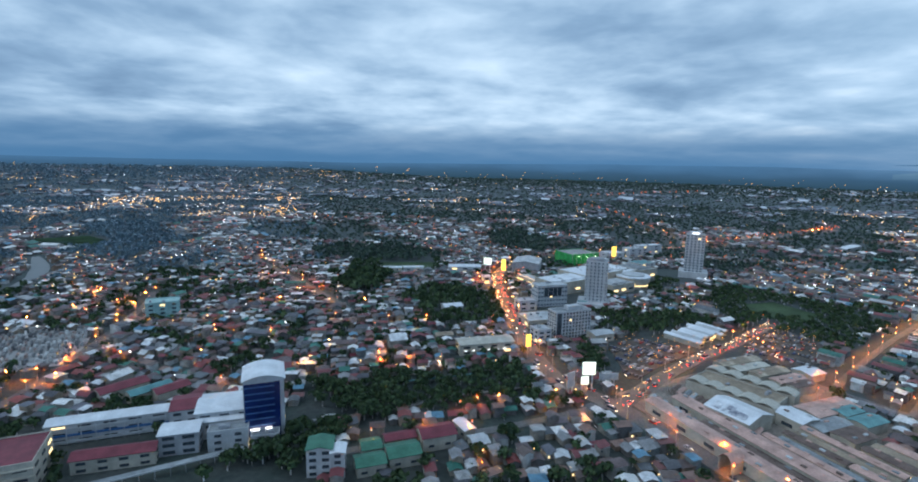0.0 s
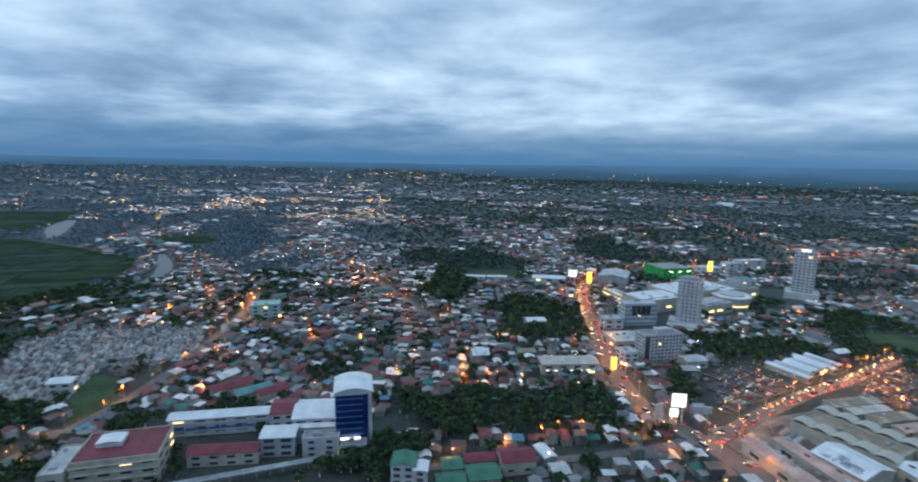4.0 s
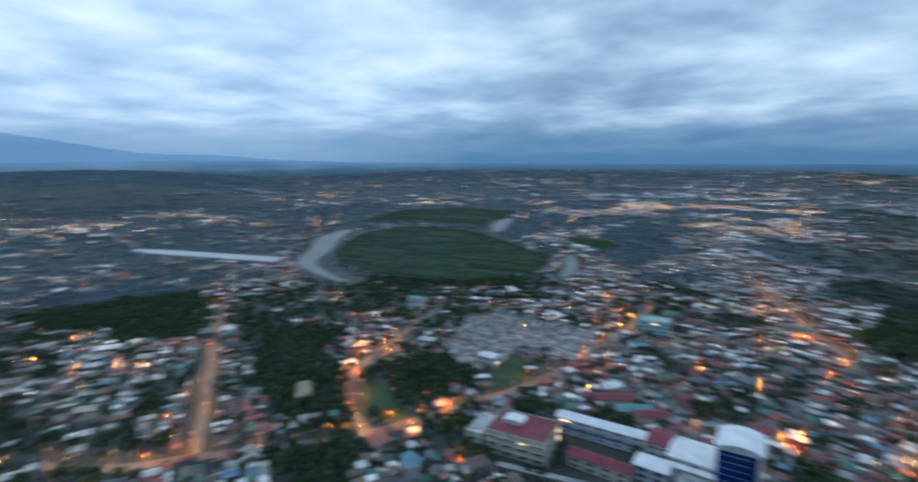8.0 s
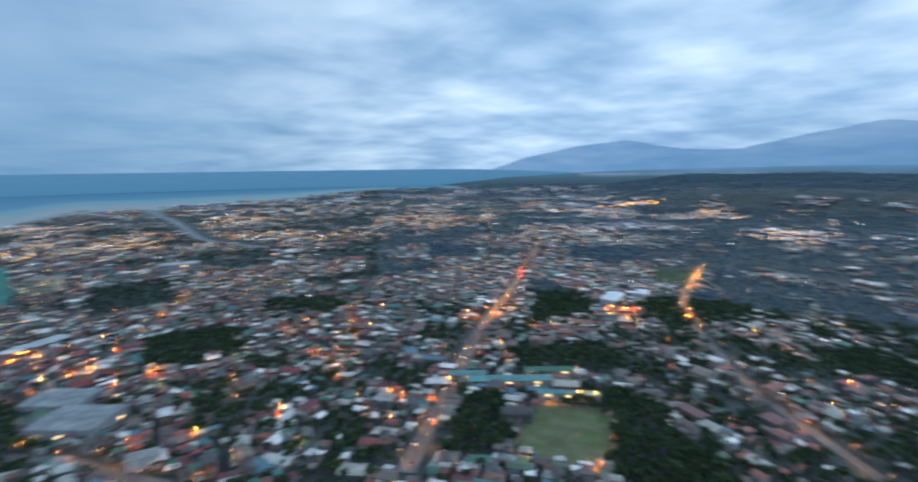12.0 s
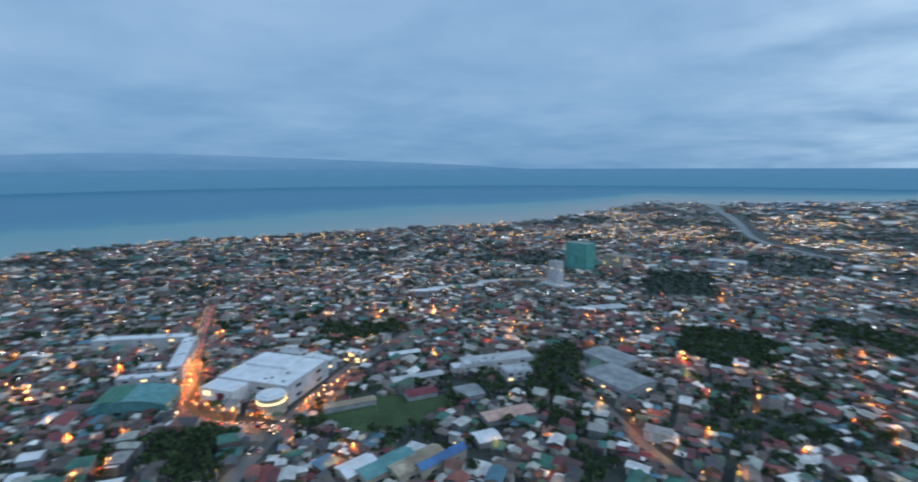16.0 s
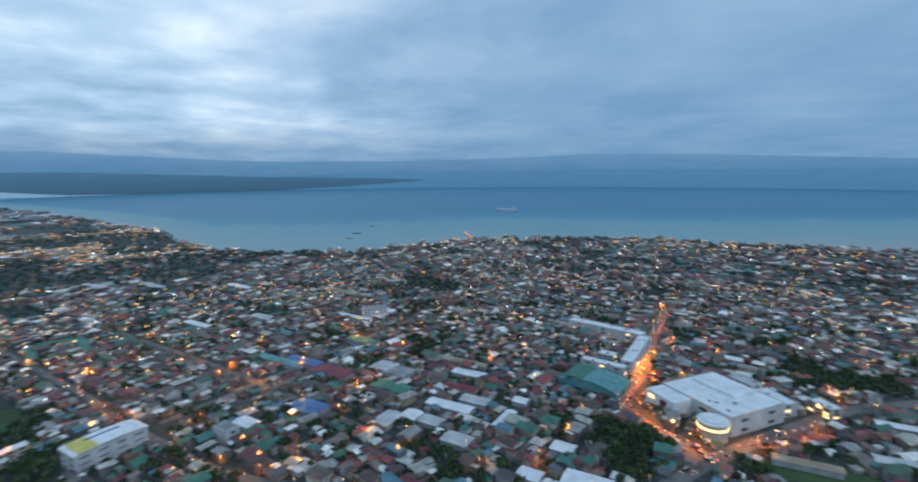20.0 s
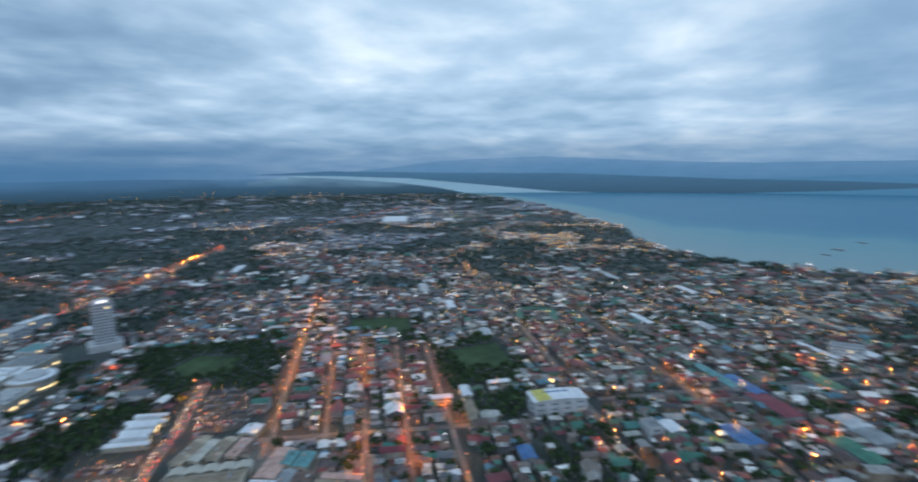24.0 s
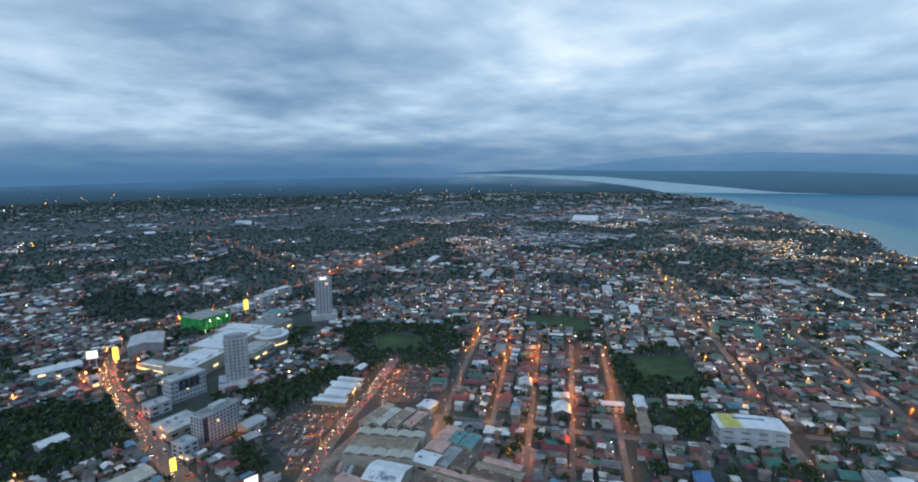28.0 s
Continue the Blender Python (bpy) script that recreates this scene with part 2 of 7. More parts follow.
# weaker haze painted into the leaf colour: slightly bluer, with a little bluish sheen
M_LEAF_MILD_HAZE = surface("mild_haze_foliage", [(0.036, 0.066, 0.048), (0.048, 0.082, 0.056), (0.030, 0.054, 0.046), (0.062, 0.096, 0.062)], 0.7, 0, "island", 0.25, 1.5, 0.3, 20.0, spec=0.3, sheen=0.08)
M_BARK = surface("bark", [(0.09, 0.07, 0.055)], 0.95, 0, "", 0.4, 0.3, 0.2, 2.0)
M_RIVER = surface("river_water", [(0.16, 0.175, 0.18), (0.20, 0.205, 0.20)], 0.5, 0, "", 0.05, 5.0, 0.12, 60.0)
M_SODIUM = glow("sodium_lamp", (1.0, 0.17, 0.014), 2.1)
M_SODIUM_DOWN = glow("sodium_lens", (1.0, 0.19, 0.016), 780.0)
M_FAR = glow("far_sodium_lamp", (1.0, 0.46, 0.10), 3.6)
M_WARM = glow("warm_white_lamp", (1.0, 0.60, 0.20), 2.6)
M_WHITE = glow("white_lamp", (0.9, 0.95, 1.0), 4.0)
# ---- helpers for building ----
def mesh_of(name, verts, faces, mat, smooth=False):
    me = bpy.data.meshes.new(name)
    me.from_pydata([tuple(v) for v in verts], [], [tuple(f) for f in faces])
    if mat:
        me.materials.append(mat)
    if smooth:
        me.polygons.foreach_set("use_smooth", [True] * len(me.polygons))
    return me


def quick_mesh(name, verts, quads, tris, mat):
    """A mesh from arrays: verts (n, 3), quads (a, 4), tris (b, 3)."""
    me = bpy.data.meshes.new(name)
    verts = np.asarray(verts, np.float32)
    quads, tris = np.asarray(quads, np.int32).reshape(-1, 4), np.asarray(tris, np.int32).reshape(-1, 3)
    me.vertices.add(len(verts))
    me.vertices.foreach_set("co", verts.ravel())
    loops = np.concatenate([quads.ravel(), tris.ravel()])
    me.loops.add(len(loops))
    me.loops.foreach_set("vertex_index", loops)
    me.polygons.add(len(quads) + len(tris))
    me.polygons.foreach_set("loop_start", np.concatenate([np.arange(len(quads)) * 4, len(quads) * 4 + np.arange(len(tris)) * 3]).astype(np.int32))
    me.update(calc_edges=True)
    me.materials.append(mat)
    return me


def part(name, me, parent, at=None, label=""):
    """A mesh as ONE object under a thing or a part."""
    ob = new(name, me)
    ob.parent = parent
    if at is not None:
        ob.matrix_basis = at
    if label:
        ob["label"] = label
    return ob


def thing(name, label, category, at, group=""):
    ob = new(name)
    ob.empty_display_size = 0.5
    ob.matrix_basis = at
    return tagged(ob, label, category, group)


def box_data(cx, cy, z0, w, d, h, bevel=0.0):
    """Corners and faces of an upright box with its base at z0; bevel slants the top edge in."""
    x, y, b = w / 2, d / 2, bevel
    if not b:
        v = [(cx + sx * x, cy + sy * y, z) for z in (z0, z0 + h) for sx, sy in ((-1, -1), (1, -1), (1, 1), (-1, 1))]
        f = [(3, 2, 1, 0), (4, 5, 6, 7)] + [(k, (k + 1) % 4, 4 + (k + 1) % 4, 4 + k) for k in range(4)]
        return v, f
    v = [(cx + sx * (x - i), cy + sy * (y - i), z) for z, i in ((z0, 0), (z0 + h - b, 0), (z0 + h, b)) for sx, sy in ((-1, -1), (1, -1), (1, 1), (-1, 1))]
    f = [(3, 2, 1, 0), (8, 9, 10, 11)] + [(4 * r + k, 4 * r + (k + 1) % 4, 4 * r + 4 + (k + 1) % 4, 4 * r + 4 + k) for r in (0, 1) for k in range(4)]
    return v, f


def join(*pieces):
    v, f = [], []
    for pv, pf in pieces:
        f += [tuple(i + len(v) for i in face) for face in pf]
        v += pv
    return v, f


def box_mesh(name, mat, cx, cy, z0, w, d, h, bevel=0.0):
    return mesh_of(name, *box_data(cx, cy, z0, w, d, h, bevel), mat)


def inside(px, py, poly):
    hit = np.zeros(len(px), bool)
    for (x1, y1), (x2, y2) in zip(poly, poly[1:] + poly[:1]):
        if y1 == y2:
            continue
        hit ^= ((y1 > py) != (y2 > py)) & (px < (x2 - x1) * (py - y1) / (y2 - y1) + x1)
    return hit


def near_line(px, py, line, width):
    hit = np.zeros(len(px), bool)
    for (x1, y1), (x2, y2) in zip(line, line[1:]):
        ax, ay = x2 - x1, y2 - y1
        s = np.clip(((px - x1) * ax + (py - y1) * ay) / max(ax * ax + ay * ay, 1e-6), 0, 1)
        hit |= np.hypot(px - x1 - s * ax, py - y1 - s * ay) < width
    return hit


def smooth_line(pts, step=12.0):
    """Points along a smooth line through pts."""
    p = np.array(pts, float)
    out = []
    for k in range(len(p) - 1):
        a, b, c, d = p[max(k - 1, 0)], p[k], p[k + 1], p[min(k + 2, len(p) - 1)]
        n = max(2, int(np.hypot(*(c - b)) / step))
        for s in np.arange(n) / n:
            out.append(tuple(0.5 * (2 * b + (c - a) * s + (2 * a - 5 * b + 4 * c - d) * s * s + (3 * b - a - 3 * c + d) * s ** 3)))
    return out + [tuple(p[-1])]


def ribbon(name, line, width, z, mat, taper=None):
    pts = np.array(smooth_line(line), float)
    t = np.gradient(pts, axis=0)
    t /= np.maximum(np.hypot(t[:, 0], t[:, 1])[:, None], 1e-6)
    side = np.stack([-t[:, 1], t[:, 0]], 1)
    w = np.full(len(pts), width / 2) if taper is None else np.interp(np.linspace(0, 1, len(pts)), np.linspace(0, 1, len(taper)), taper) / 2
    l, r = pts + side * w[:, None], pts - side * w[:, None]
    n = len(pts)
    v = [(x, y, z) for x, y in l] + [(x, y, z) for x, y in r] + [(x, y, z - 0.5) for x, y in l] + [(x, y, z - 0.5) for x, y in r]
    f = []
    for k in range(n - 1):
        f += [(n + k, n + k + 1, k + 1, k), (k, k + 1, 2 * n + k + 1, 2 * n + k), (n + k + 1, n + k, 3 * n + k, 3 * n + k + 1)]
    return new(name, mesh_of(name, v, f, mat))


# ---- the plan ----
FOOT = []
COAST = [(-74, 2650), (-76.5, 2200), (-80, 1880), (-82, 1570), (-83.5, 1420), (-87.5, 1295), (-92, 1230), (-100, 1225), (-106, 1290), (-112, 1370), (-125, 1430), (-140, 1420), (-152, 1490), (-166, 1620),
         (-172, 1790), (-178, 2250), (-181, 2700), (-188, 2700), (-200, 3050), (-209, 3930), (-217, 4085), (-222, 4700)]
COAST_A = np.array([-a for a, _ in COAST], float)
COAST_R = np.array([r for _, r in COAST], float)


def bearing(x, y):
    """Degrees clockwise from +y, 0 to 360."""
    return np.degrees(np.arctan2(x, y)) % 360


def coast_radius(x, y):
    b = bearing(x, y)
    r = np.interp(b, COAST_A, COAST_R)
    wob = 22 * np.sin(b * 1.9) + 14 * np.sin(b * 5.3 + 1)
    return np.where((b > 73) & (b < 222), r + wob, np.where((b > 62) & (b <= 73), 2720 + (73 - b) * 190, 9000))


def ridge(x, y):
    """Height of the wooded plateau and of the rolling land far inland."""
    b, r = (-bearing(x, y)) % 360, np.hypot(x, y)
    side = np.clip((b - 72) / 12, 0, 1) * np.clip((125 - b) / 8, 0, 1)
    up = np.clip((r - 1850) / 450, 0, 1)
    up = up * up * (3 - 2 * up)
    inland = np.clip((b - 2) / 15, 0, 1) * np.clip((75 - b) / 20, 0, 1) * np.clip((r - 2400) / 2000, 0, 1)
    return side * up * (70 + 8 * np.sin(x * 0.004) * np.cos(y * 0.005)) + inland * 55


def patch(name, poly, z, mat, label="", kind="structure"):
    """A flat piece of ground with low sides, from its outline."""
    n = len(poly)
    v = [(x, y, z) for x, y in poly] + [(x, y, z - 0.6) for x, y in poly]
    area = sum(a[0] * b[1] - b[0] * a[1] for a, b in zip(poly, poly[1:] + poly[:1]))
    order = list(range(n)) if area > 0 else list(range(n))[::-1]
    f = [tuple(order)] + [(k, (k + 1) % n, n + (k + 1) % n, n + k) for k in range(n)]
    return tagged(new(name, mesh_of(name, v, f, mat)), label, "ground", "", kind)


# the ground: one sheet out to the horizon, dipping under the sea
NB, radii = 360, np.concatenate([np.linspace(0, 1000, 16)[1:], np.linspace(1060, 2600, 40), np.linspace(2700, 4850, 24)])
ang = np.radians(np.arange(NB) * 360 / NB)
gx, gy = np.outer(radii, np.sin(ang)), np.outer(radii, np.cos(ang))
gz = ridge(gx, gy)
gap = coast_radius(gx, gy) - np.hypot(gx, gy)
gz = np.where(gap < 0, np.clip(gap * 0.08, -12, 0) - 0.6, gz)
gv = np.concatenate([[(0, 0, 0)], np.stack([gx.ravel(), gy.ravel(), gz.ravel()], 1)])
k, j = np.meshgrid(np.arange(len(radii) - 1), np.arange(NB), indexing="ij")
q = np.stack([1 + k * NB + j, 1 + k * NB + (j + 1) % NB, 1 + (k + 1) * NB + (j + 1) % NB, 1 + (k + 1) * NB + j], -1).reshape(-1, 4)[:, ::-1]
ground = tagged(new("ground", quick_mesh("ground", gv, q, [(0, 1 + (a + 1) % NB, 1 + a) for a in range(NB)], M_GROUND)), "dark city ground of soil, yards and paving", "ground", "", "structure")

# the sea: muddy by the shore and the river mouth, teal further out, deep blue beyond
def sea_material():
    m = bpy.data.materials.new("sea_water")
    m.use_nodes = True
    nt = m.node_tree
    b = nt.nodes["Principled BSDF"]
    a = nt.nodes.new("ShaderNodeAttribute")
    a.attribute_name = "silt"
    t = nt.nodes.new("ShaderNodeTexNoise")
    co = nt.nodes.new("ShaderNodeTexCoord")
    nt.links.new(co.outputs["Object"], t.inputs["Vector"])
    t.inputs["Scale"].default_value, t.inputs["Detail"].default_value = 0.003, 4
    add = nt.nodes.new("ShaderNodeMath")
    add.operation = "MULTIPLY_ADD"
    nt.links.new(t.outputs[0], add.inputs[0])
    add.inputs[1].default_value = 0.22
    nt.links.new(a.outputs["Fac"], add.inputs[2])
    r = nt.nodes.new("ShaderNodeValToRGB")
    set_ramp(r, [(0.10, (0.075, 0.235, 0.355)), (0.34, (0.098, 0.280, 0.375)), (0.42, (0.16, 0.345, 0.395)), (0.70, (0.235, 0.37, 0.395)), (0.98, (0.35, 0.385, 0.385))])
    nt.links.new(add.outputs[0], r.inputs[0])
    nt.links.new(r.outputs[0], b.inputs["Base Color"])
    b.inputs["Roughness"].default_value, b.inputs["Specular IOR Level"].default_value = 0.55, 0.25
    w = nt.nodes.new("ShaderNodeTexNoise")
    w.inputs["Scale"].default_value, w.inputs["Detail"].default_value = 0.12, 3
    nt.links.new(co.outputs["Object"], w.inputs["Vector"])
    bp = nt.nodes.new("ShaderNodeBump")
    bp.inputs["Strength"].default_value, bp.inputs["Distance"].default_value = 0.25, 1.0
    nt.links.new(w.outputs[0], bp.inputs["Height"])
    nt.links.new(bp.outputs[0], b.inputs["Normal"])
    return m


sb = np.radians(np.arange(58, 228, 1.0))
sr = np.concatenate([np.linspace(1000, 2600, 50), np.linspace(2700, 4850, 20)])
sx, sy = np.outer(sr, np.sin(sb)), np.outer(sr, np.cos(sb))
sv = np.stack([sx.ravel(), sy.ravel(), np.full(sx.size, -0.4)], 1)
k, j = np.meshgrid(np.arange(len(sr) - 1), np.arange(len(sb) - 1), indexing="ij")
q = np.stack([k * len(sb) + j, k * len(sb) + j + 1, (k + 1) * len(sb) + j + 1, (k + 1) * len(sb) + j], -1).reshape(-1, 4)[:, ::-1]
sea = tagged(new("water", quick_mesh("water", sv, q, [], sea_material())), "calm sea, silty near shore and blue further out", "sea", "", "structure")
off = np.hypot(sx, sy).ravel() - coast_radius(sx, sy).ravel()
sbear = bearing(sx.ravel(), sy.ravel())
mouth = np.clip(1 - np.abs(sbear - 178) / 45, 0, 1)
silt = np.clip(0.62 - off / (1500 + 900 * mouth), 0.0, 1) + 0.08 * np.clip((118 - sbear) / 34, 0, 1) + 0.55 * mouth * np.clip(1 - off / 1100, 0, 1)
at = sea.data.attributes.new("silt", "FLOAT", "POINT")
at.data.foreach_set("value", silt.astype(np.float32))


# distance: what lies past the end of the ground, as plain glowing silhouettes with haze in their colours
def distance(name, colour, b0, b1, bottom, top, radius, label, rough=0.0, seed=0, n=180, foot=None, high=150.0, veil_top=None):
    bs = np.linspace(b0, b1, n)
    s = (bs - b0) / (b1 - b0)
    lo = np.interp(s, np.linspace(0, 1, len(bottom)), bottom)
    hi = np.interp(s, np.linspace(0, 1, len(top)), top)
    rng = np.random.RandomState(seed)
    for f in (3, 7, 15, 31, 60):
        hi = hi + rough / f ** 0.7 * np.sin(s * f * 6.283 + rng.rand() * 6.28) * (rng.rand() + 0.4)
    hi = np.maximum(hi, lo + 1)
    rad = np.radians(bs)
    v = [(radius * math.sin(a), radius * math.cos(a), z) for a, z in zip(rad, lo)] + [(radius * math.sin(a), radius * math.cos(a), z) for a, z in zip(rad, hi)]
    f = [(k, k + 1, n + k + 1, n + k) for k in range(n - 1)]
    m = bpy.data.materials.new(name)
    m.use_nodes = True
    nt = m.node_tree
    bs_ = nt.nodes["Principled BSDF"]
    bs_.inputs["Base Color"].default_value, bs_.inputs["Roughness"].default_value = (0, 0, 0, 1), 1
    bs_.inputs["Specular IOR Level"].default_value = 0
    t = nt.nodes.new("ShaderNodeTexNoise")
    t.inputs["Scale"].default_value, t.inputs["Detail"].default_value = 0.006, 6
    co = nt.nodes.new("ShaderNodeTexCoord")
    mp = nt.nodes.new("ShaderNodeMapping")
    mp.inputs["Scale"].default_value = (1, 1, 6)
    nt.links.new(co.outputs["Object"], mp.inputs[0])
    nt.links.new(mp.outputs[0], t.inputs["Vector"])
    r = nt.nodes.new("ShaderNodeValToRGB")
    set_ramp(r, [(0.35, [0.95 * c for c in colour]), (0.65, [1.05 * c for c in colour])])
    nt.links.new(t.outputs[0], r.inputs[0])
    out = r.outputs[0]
    # haze painted as a blend of glow colours from foot to top
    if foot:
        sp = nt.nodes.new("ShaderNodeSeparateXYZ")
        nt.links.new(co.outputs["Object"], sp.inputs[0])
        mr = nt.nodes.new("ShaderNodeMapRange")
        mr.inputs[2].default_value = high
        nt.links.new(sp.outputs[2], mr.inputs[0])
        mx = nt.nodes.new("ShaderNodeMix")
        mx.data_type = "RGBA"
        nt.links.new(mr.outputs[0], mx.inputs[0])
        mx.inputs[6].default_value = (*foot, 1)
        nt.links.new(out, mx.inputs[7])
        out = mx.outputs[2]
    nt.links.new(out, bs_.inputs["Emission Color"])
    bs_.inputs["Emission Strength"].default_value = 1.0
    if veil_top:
        # low cloud and haze, put in as alpha, hide part of the slopes: the silhouette thins out upward and in drifts
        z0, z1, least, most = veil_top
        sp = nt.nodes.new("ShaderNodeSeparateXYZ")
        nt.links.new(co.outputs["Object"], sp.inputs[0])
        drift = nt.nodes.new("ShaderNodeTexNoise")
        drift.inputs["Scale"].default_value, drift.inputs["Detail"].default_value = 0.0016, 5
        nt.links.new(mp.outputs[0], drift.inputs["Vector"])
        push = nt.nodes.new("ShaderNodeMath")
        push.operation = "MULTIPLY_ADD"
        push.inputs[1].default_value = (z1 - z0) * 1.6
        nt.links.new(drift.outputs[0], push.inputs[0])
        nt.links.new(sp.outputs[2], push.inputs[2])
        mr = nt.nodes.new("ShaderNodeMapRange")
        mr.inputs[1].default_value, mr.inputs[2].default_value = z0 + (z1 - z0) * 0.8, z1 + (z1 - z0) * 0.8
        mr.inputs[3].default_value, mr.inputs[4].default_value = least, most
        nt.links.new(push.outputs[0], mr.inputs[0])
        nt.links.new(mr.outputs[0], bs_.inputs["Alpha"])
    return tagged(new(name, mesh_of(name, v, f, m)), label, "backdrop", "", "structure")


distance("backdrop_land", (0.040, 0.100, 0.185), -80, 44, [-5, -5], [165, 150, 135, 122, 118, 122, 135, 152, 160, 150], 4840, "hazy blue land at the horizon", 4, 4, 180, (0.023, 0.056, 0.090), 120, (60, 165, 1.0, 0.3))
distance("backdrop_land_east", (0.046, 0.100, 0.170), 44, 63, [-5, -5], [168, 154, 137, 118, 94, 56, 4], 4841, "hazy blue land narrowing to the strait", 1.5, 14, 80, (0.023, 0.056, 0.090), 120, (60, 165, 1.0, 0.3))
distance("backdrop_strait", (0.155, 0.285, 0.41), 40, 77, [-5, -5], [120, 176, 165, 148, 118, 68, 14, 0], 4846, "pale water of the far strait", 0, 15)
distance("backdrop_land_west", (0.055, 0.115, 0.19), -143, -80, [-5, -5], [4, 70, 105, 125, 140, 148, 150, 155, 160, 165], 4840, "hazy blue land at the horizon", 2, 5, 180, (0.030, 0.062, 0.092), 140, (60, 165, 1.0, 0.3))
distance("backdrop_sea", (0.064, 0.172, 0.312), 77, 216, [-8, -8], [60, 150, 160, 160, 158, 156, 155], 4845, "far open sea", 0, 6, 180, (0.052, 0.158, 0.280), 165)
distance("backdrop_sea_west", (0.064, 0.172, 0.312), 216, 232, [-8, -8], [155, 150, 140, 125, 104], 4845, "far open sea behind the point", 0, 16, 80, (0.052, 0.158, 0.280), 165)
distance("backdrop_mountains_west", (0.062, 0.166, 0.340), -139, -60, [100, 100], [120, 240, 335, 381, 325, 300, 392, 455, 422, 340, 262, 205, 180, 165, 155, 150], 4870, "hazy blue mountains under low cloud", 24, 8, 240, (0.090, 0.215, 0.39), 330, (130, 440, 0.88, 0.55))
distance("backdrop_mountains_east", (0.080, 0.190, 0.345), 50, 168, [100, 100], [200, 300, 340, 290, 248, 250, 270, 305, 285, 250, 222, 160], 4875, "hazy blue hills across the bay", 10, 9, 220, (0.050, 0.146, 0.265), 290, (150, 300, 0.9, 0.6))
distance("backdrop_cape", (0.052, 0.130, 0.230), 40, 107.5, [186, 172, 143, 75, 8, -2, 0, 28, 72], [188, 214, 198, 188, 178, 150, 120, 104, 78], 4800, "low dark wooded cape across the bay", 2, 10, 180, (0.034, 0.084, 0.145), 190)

# rivers and fields
MEADOW = [(-960, 440), (-840, 360), (-740, 325), (-610, 340), (-530, 410), (-505, 500), (-520, 560), (-580, 640), (-720, 690), (-900, 740), (-1080, 680), (-1060, 540)]
RIVER_E = [(-325, -2690), (-335, -2300), (-320, -1800), (-298, -1400), (-380, -1150)]
RIVERS = (([(-1120, 520), (-1016, 428), (-900, 362), (-800, 298), (-706, 286), (-630, 288)], [18, 48, 44, 36, 22, 8]), ([(-466, 520), (-482, 565), (-520, 620), (-575, 680)], [8, 20, 18, 8]), ([(-860, 760), (-900, 800), (-985, 890), (-1055, 985)], [10, 34, 40, 16]))
for line, widths in RIVERS:
    tagged(ribbon("water_river", line, 30, 0.35, M_RIVER, widths), "pale muddy river bending round a meadow", "river", "", "structure")
tagged(ribbon("water_estuary", RIVER_E, 80, 0.35, M_RIVER, [60, 34, 26, 20, 12]), "pale muddy river running to the sea", "river", "", "structure")
M_CROPS = surface("crop_field", [(0.020, 0.042, 0.024), (0.034, 0.064, 0.030), (0.024, 0.048, 0.028), (0.042, 0.070, 0.036)], 0.95, 0, "", 0.2, 4.0, 0.35, 30.0, spec=0.05)
nt_ = M_CROPS.node_tree
band = nt_.nodes.new("ShaderNodeTexWave")
band.inputs["Scale"].default_value, band.inputs["Distortion"].default_value, band.inputs["Detail"].default_value = 0.006, 16.0, 5.0
turn_ = nt_.nodes.new("ShaderNodeMapping")
turn_.inputs["Rotation"].default_value = (0, 0, radians(52))
nt_.links.new(nt_.nodes.new("ShaderNodeTexCoord").outputs["Object"], turn_.inputs[0])
nt_.links.new(turn_.outputs[0], band.inputs["Vector"])
rows_ = nt_.nodes.new("ShaderNodeMix")
rows_.data_type, rows_.blend_type = "RGBA", "MULTIPLY"
rows_.inputs[0].default_value = 1.0
shade_ = nt_.nodes.new("ShaderNodeMapRange")
shade_.inputs[3].default_value, shade_.inputs[4].default_value = 0.78, 1.12
nt_.links.new(band.outputs["Fac"], shade_.inputs[0])
base_in = nt_.nodes["Principled BSDF"].inputs["Base Color"]
nt_.links.new(base_in.links[0].from_socket, rows_.inputs[6])
nt_.links.new(shade_.outputs[0], rows_.inputs[7])
nt_.links.new(rows_.outputs[2], base_in)
patch("ground_meadow", MEADOW, 0.3, M_CROPS, "wide green crop field inside the river bend")
FAR_FIELDS = [[(-1240, 590), (-1470, 880), (-1400, 1070), (-1180, 1150), (-1080, 1000), (-1000, 860), (-960, 800), (-1110, 730)], [(-700, 830), (-660, 760), (-570, 735), (-540, 800), (-640, 870)]]
for poly in FAR_FIELDS:
    patch("ground_far_fields", poly, 0.3, M_CROPS, "far green crop fields along the river")
M_STRIPS = surface("crop_strips", [(0.032, 0.060, 0.042), (0.041, 0.070, 0.045), (0.029, 0.053, 0.041), (0.047, 0.074, 0.050), (0.034, 0.063, 0.044), (0.050, 0.073, 0.053)], 0.95, 0, "island", 0.25, 3.0, 0.3, 25.0, spec=0.05)


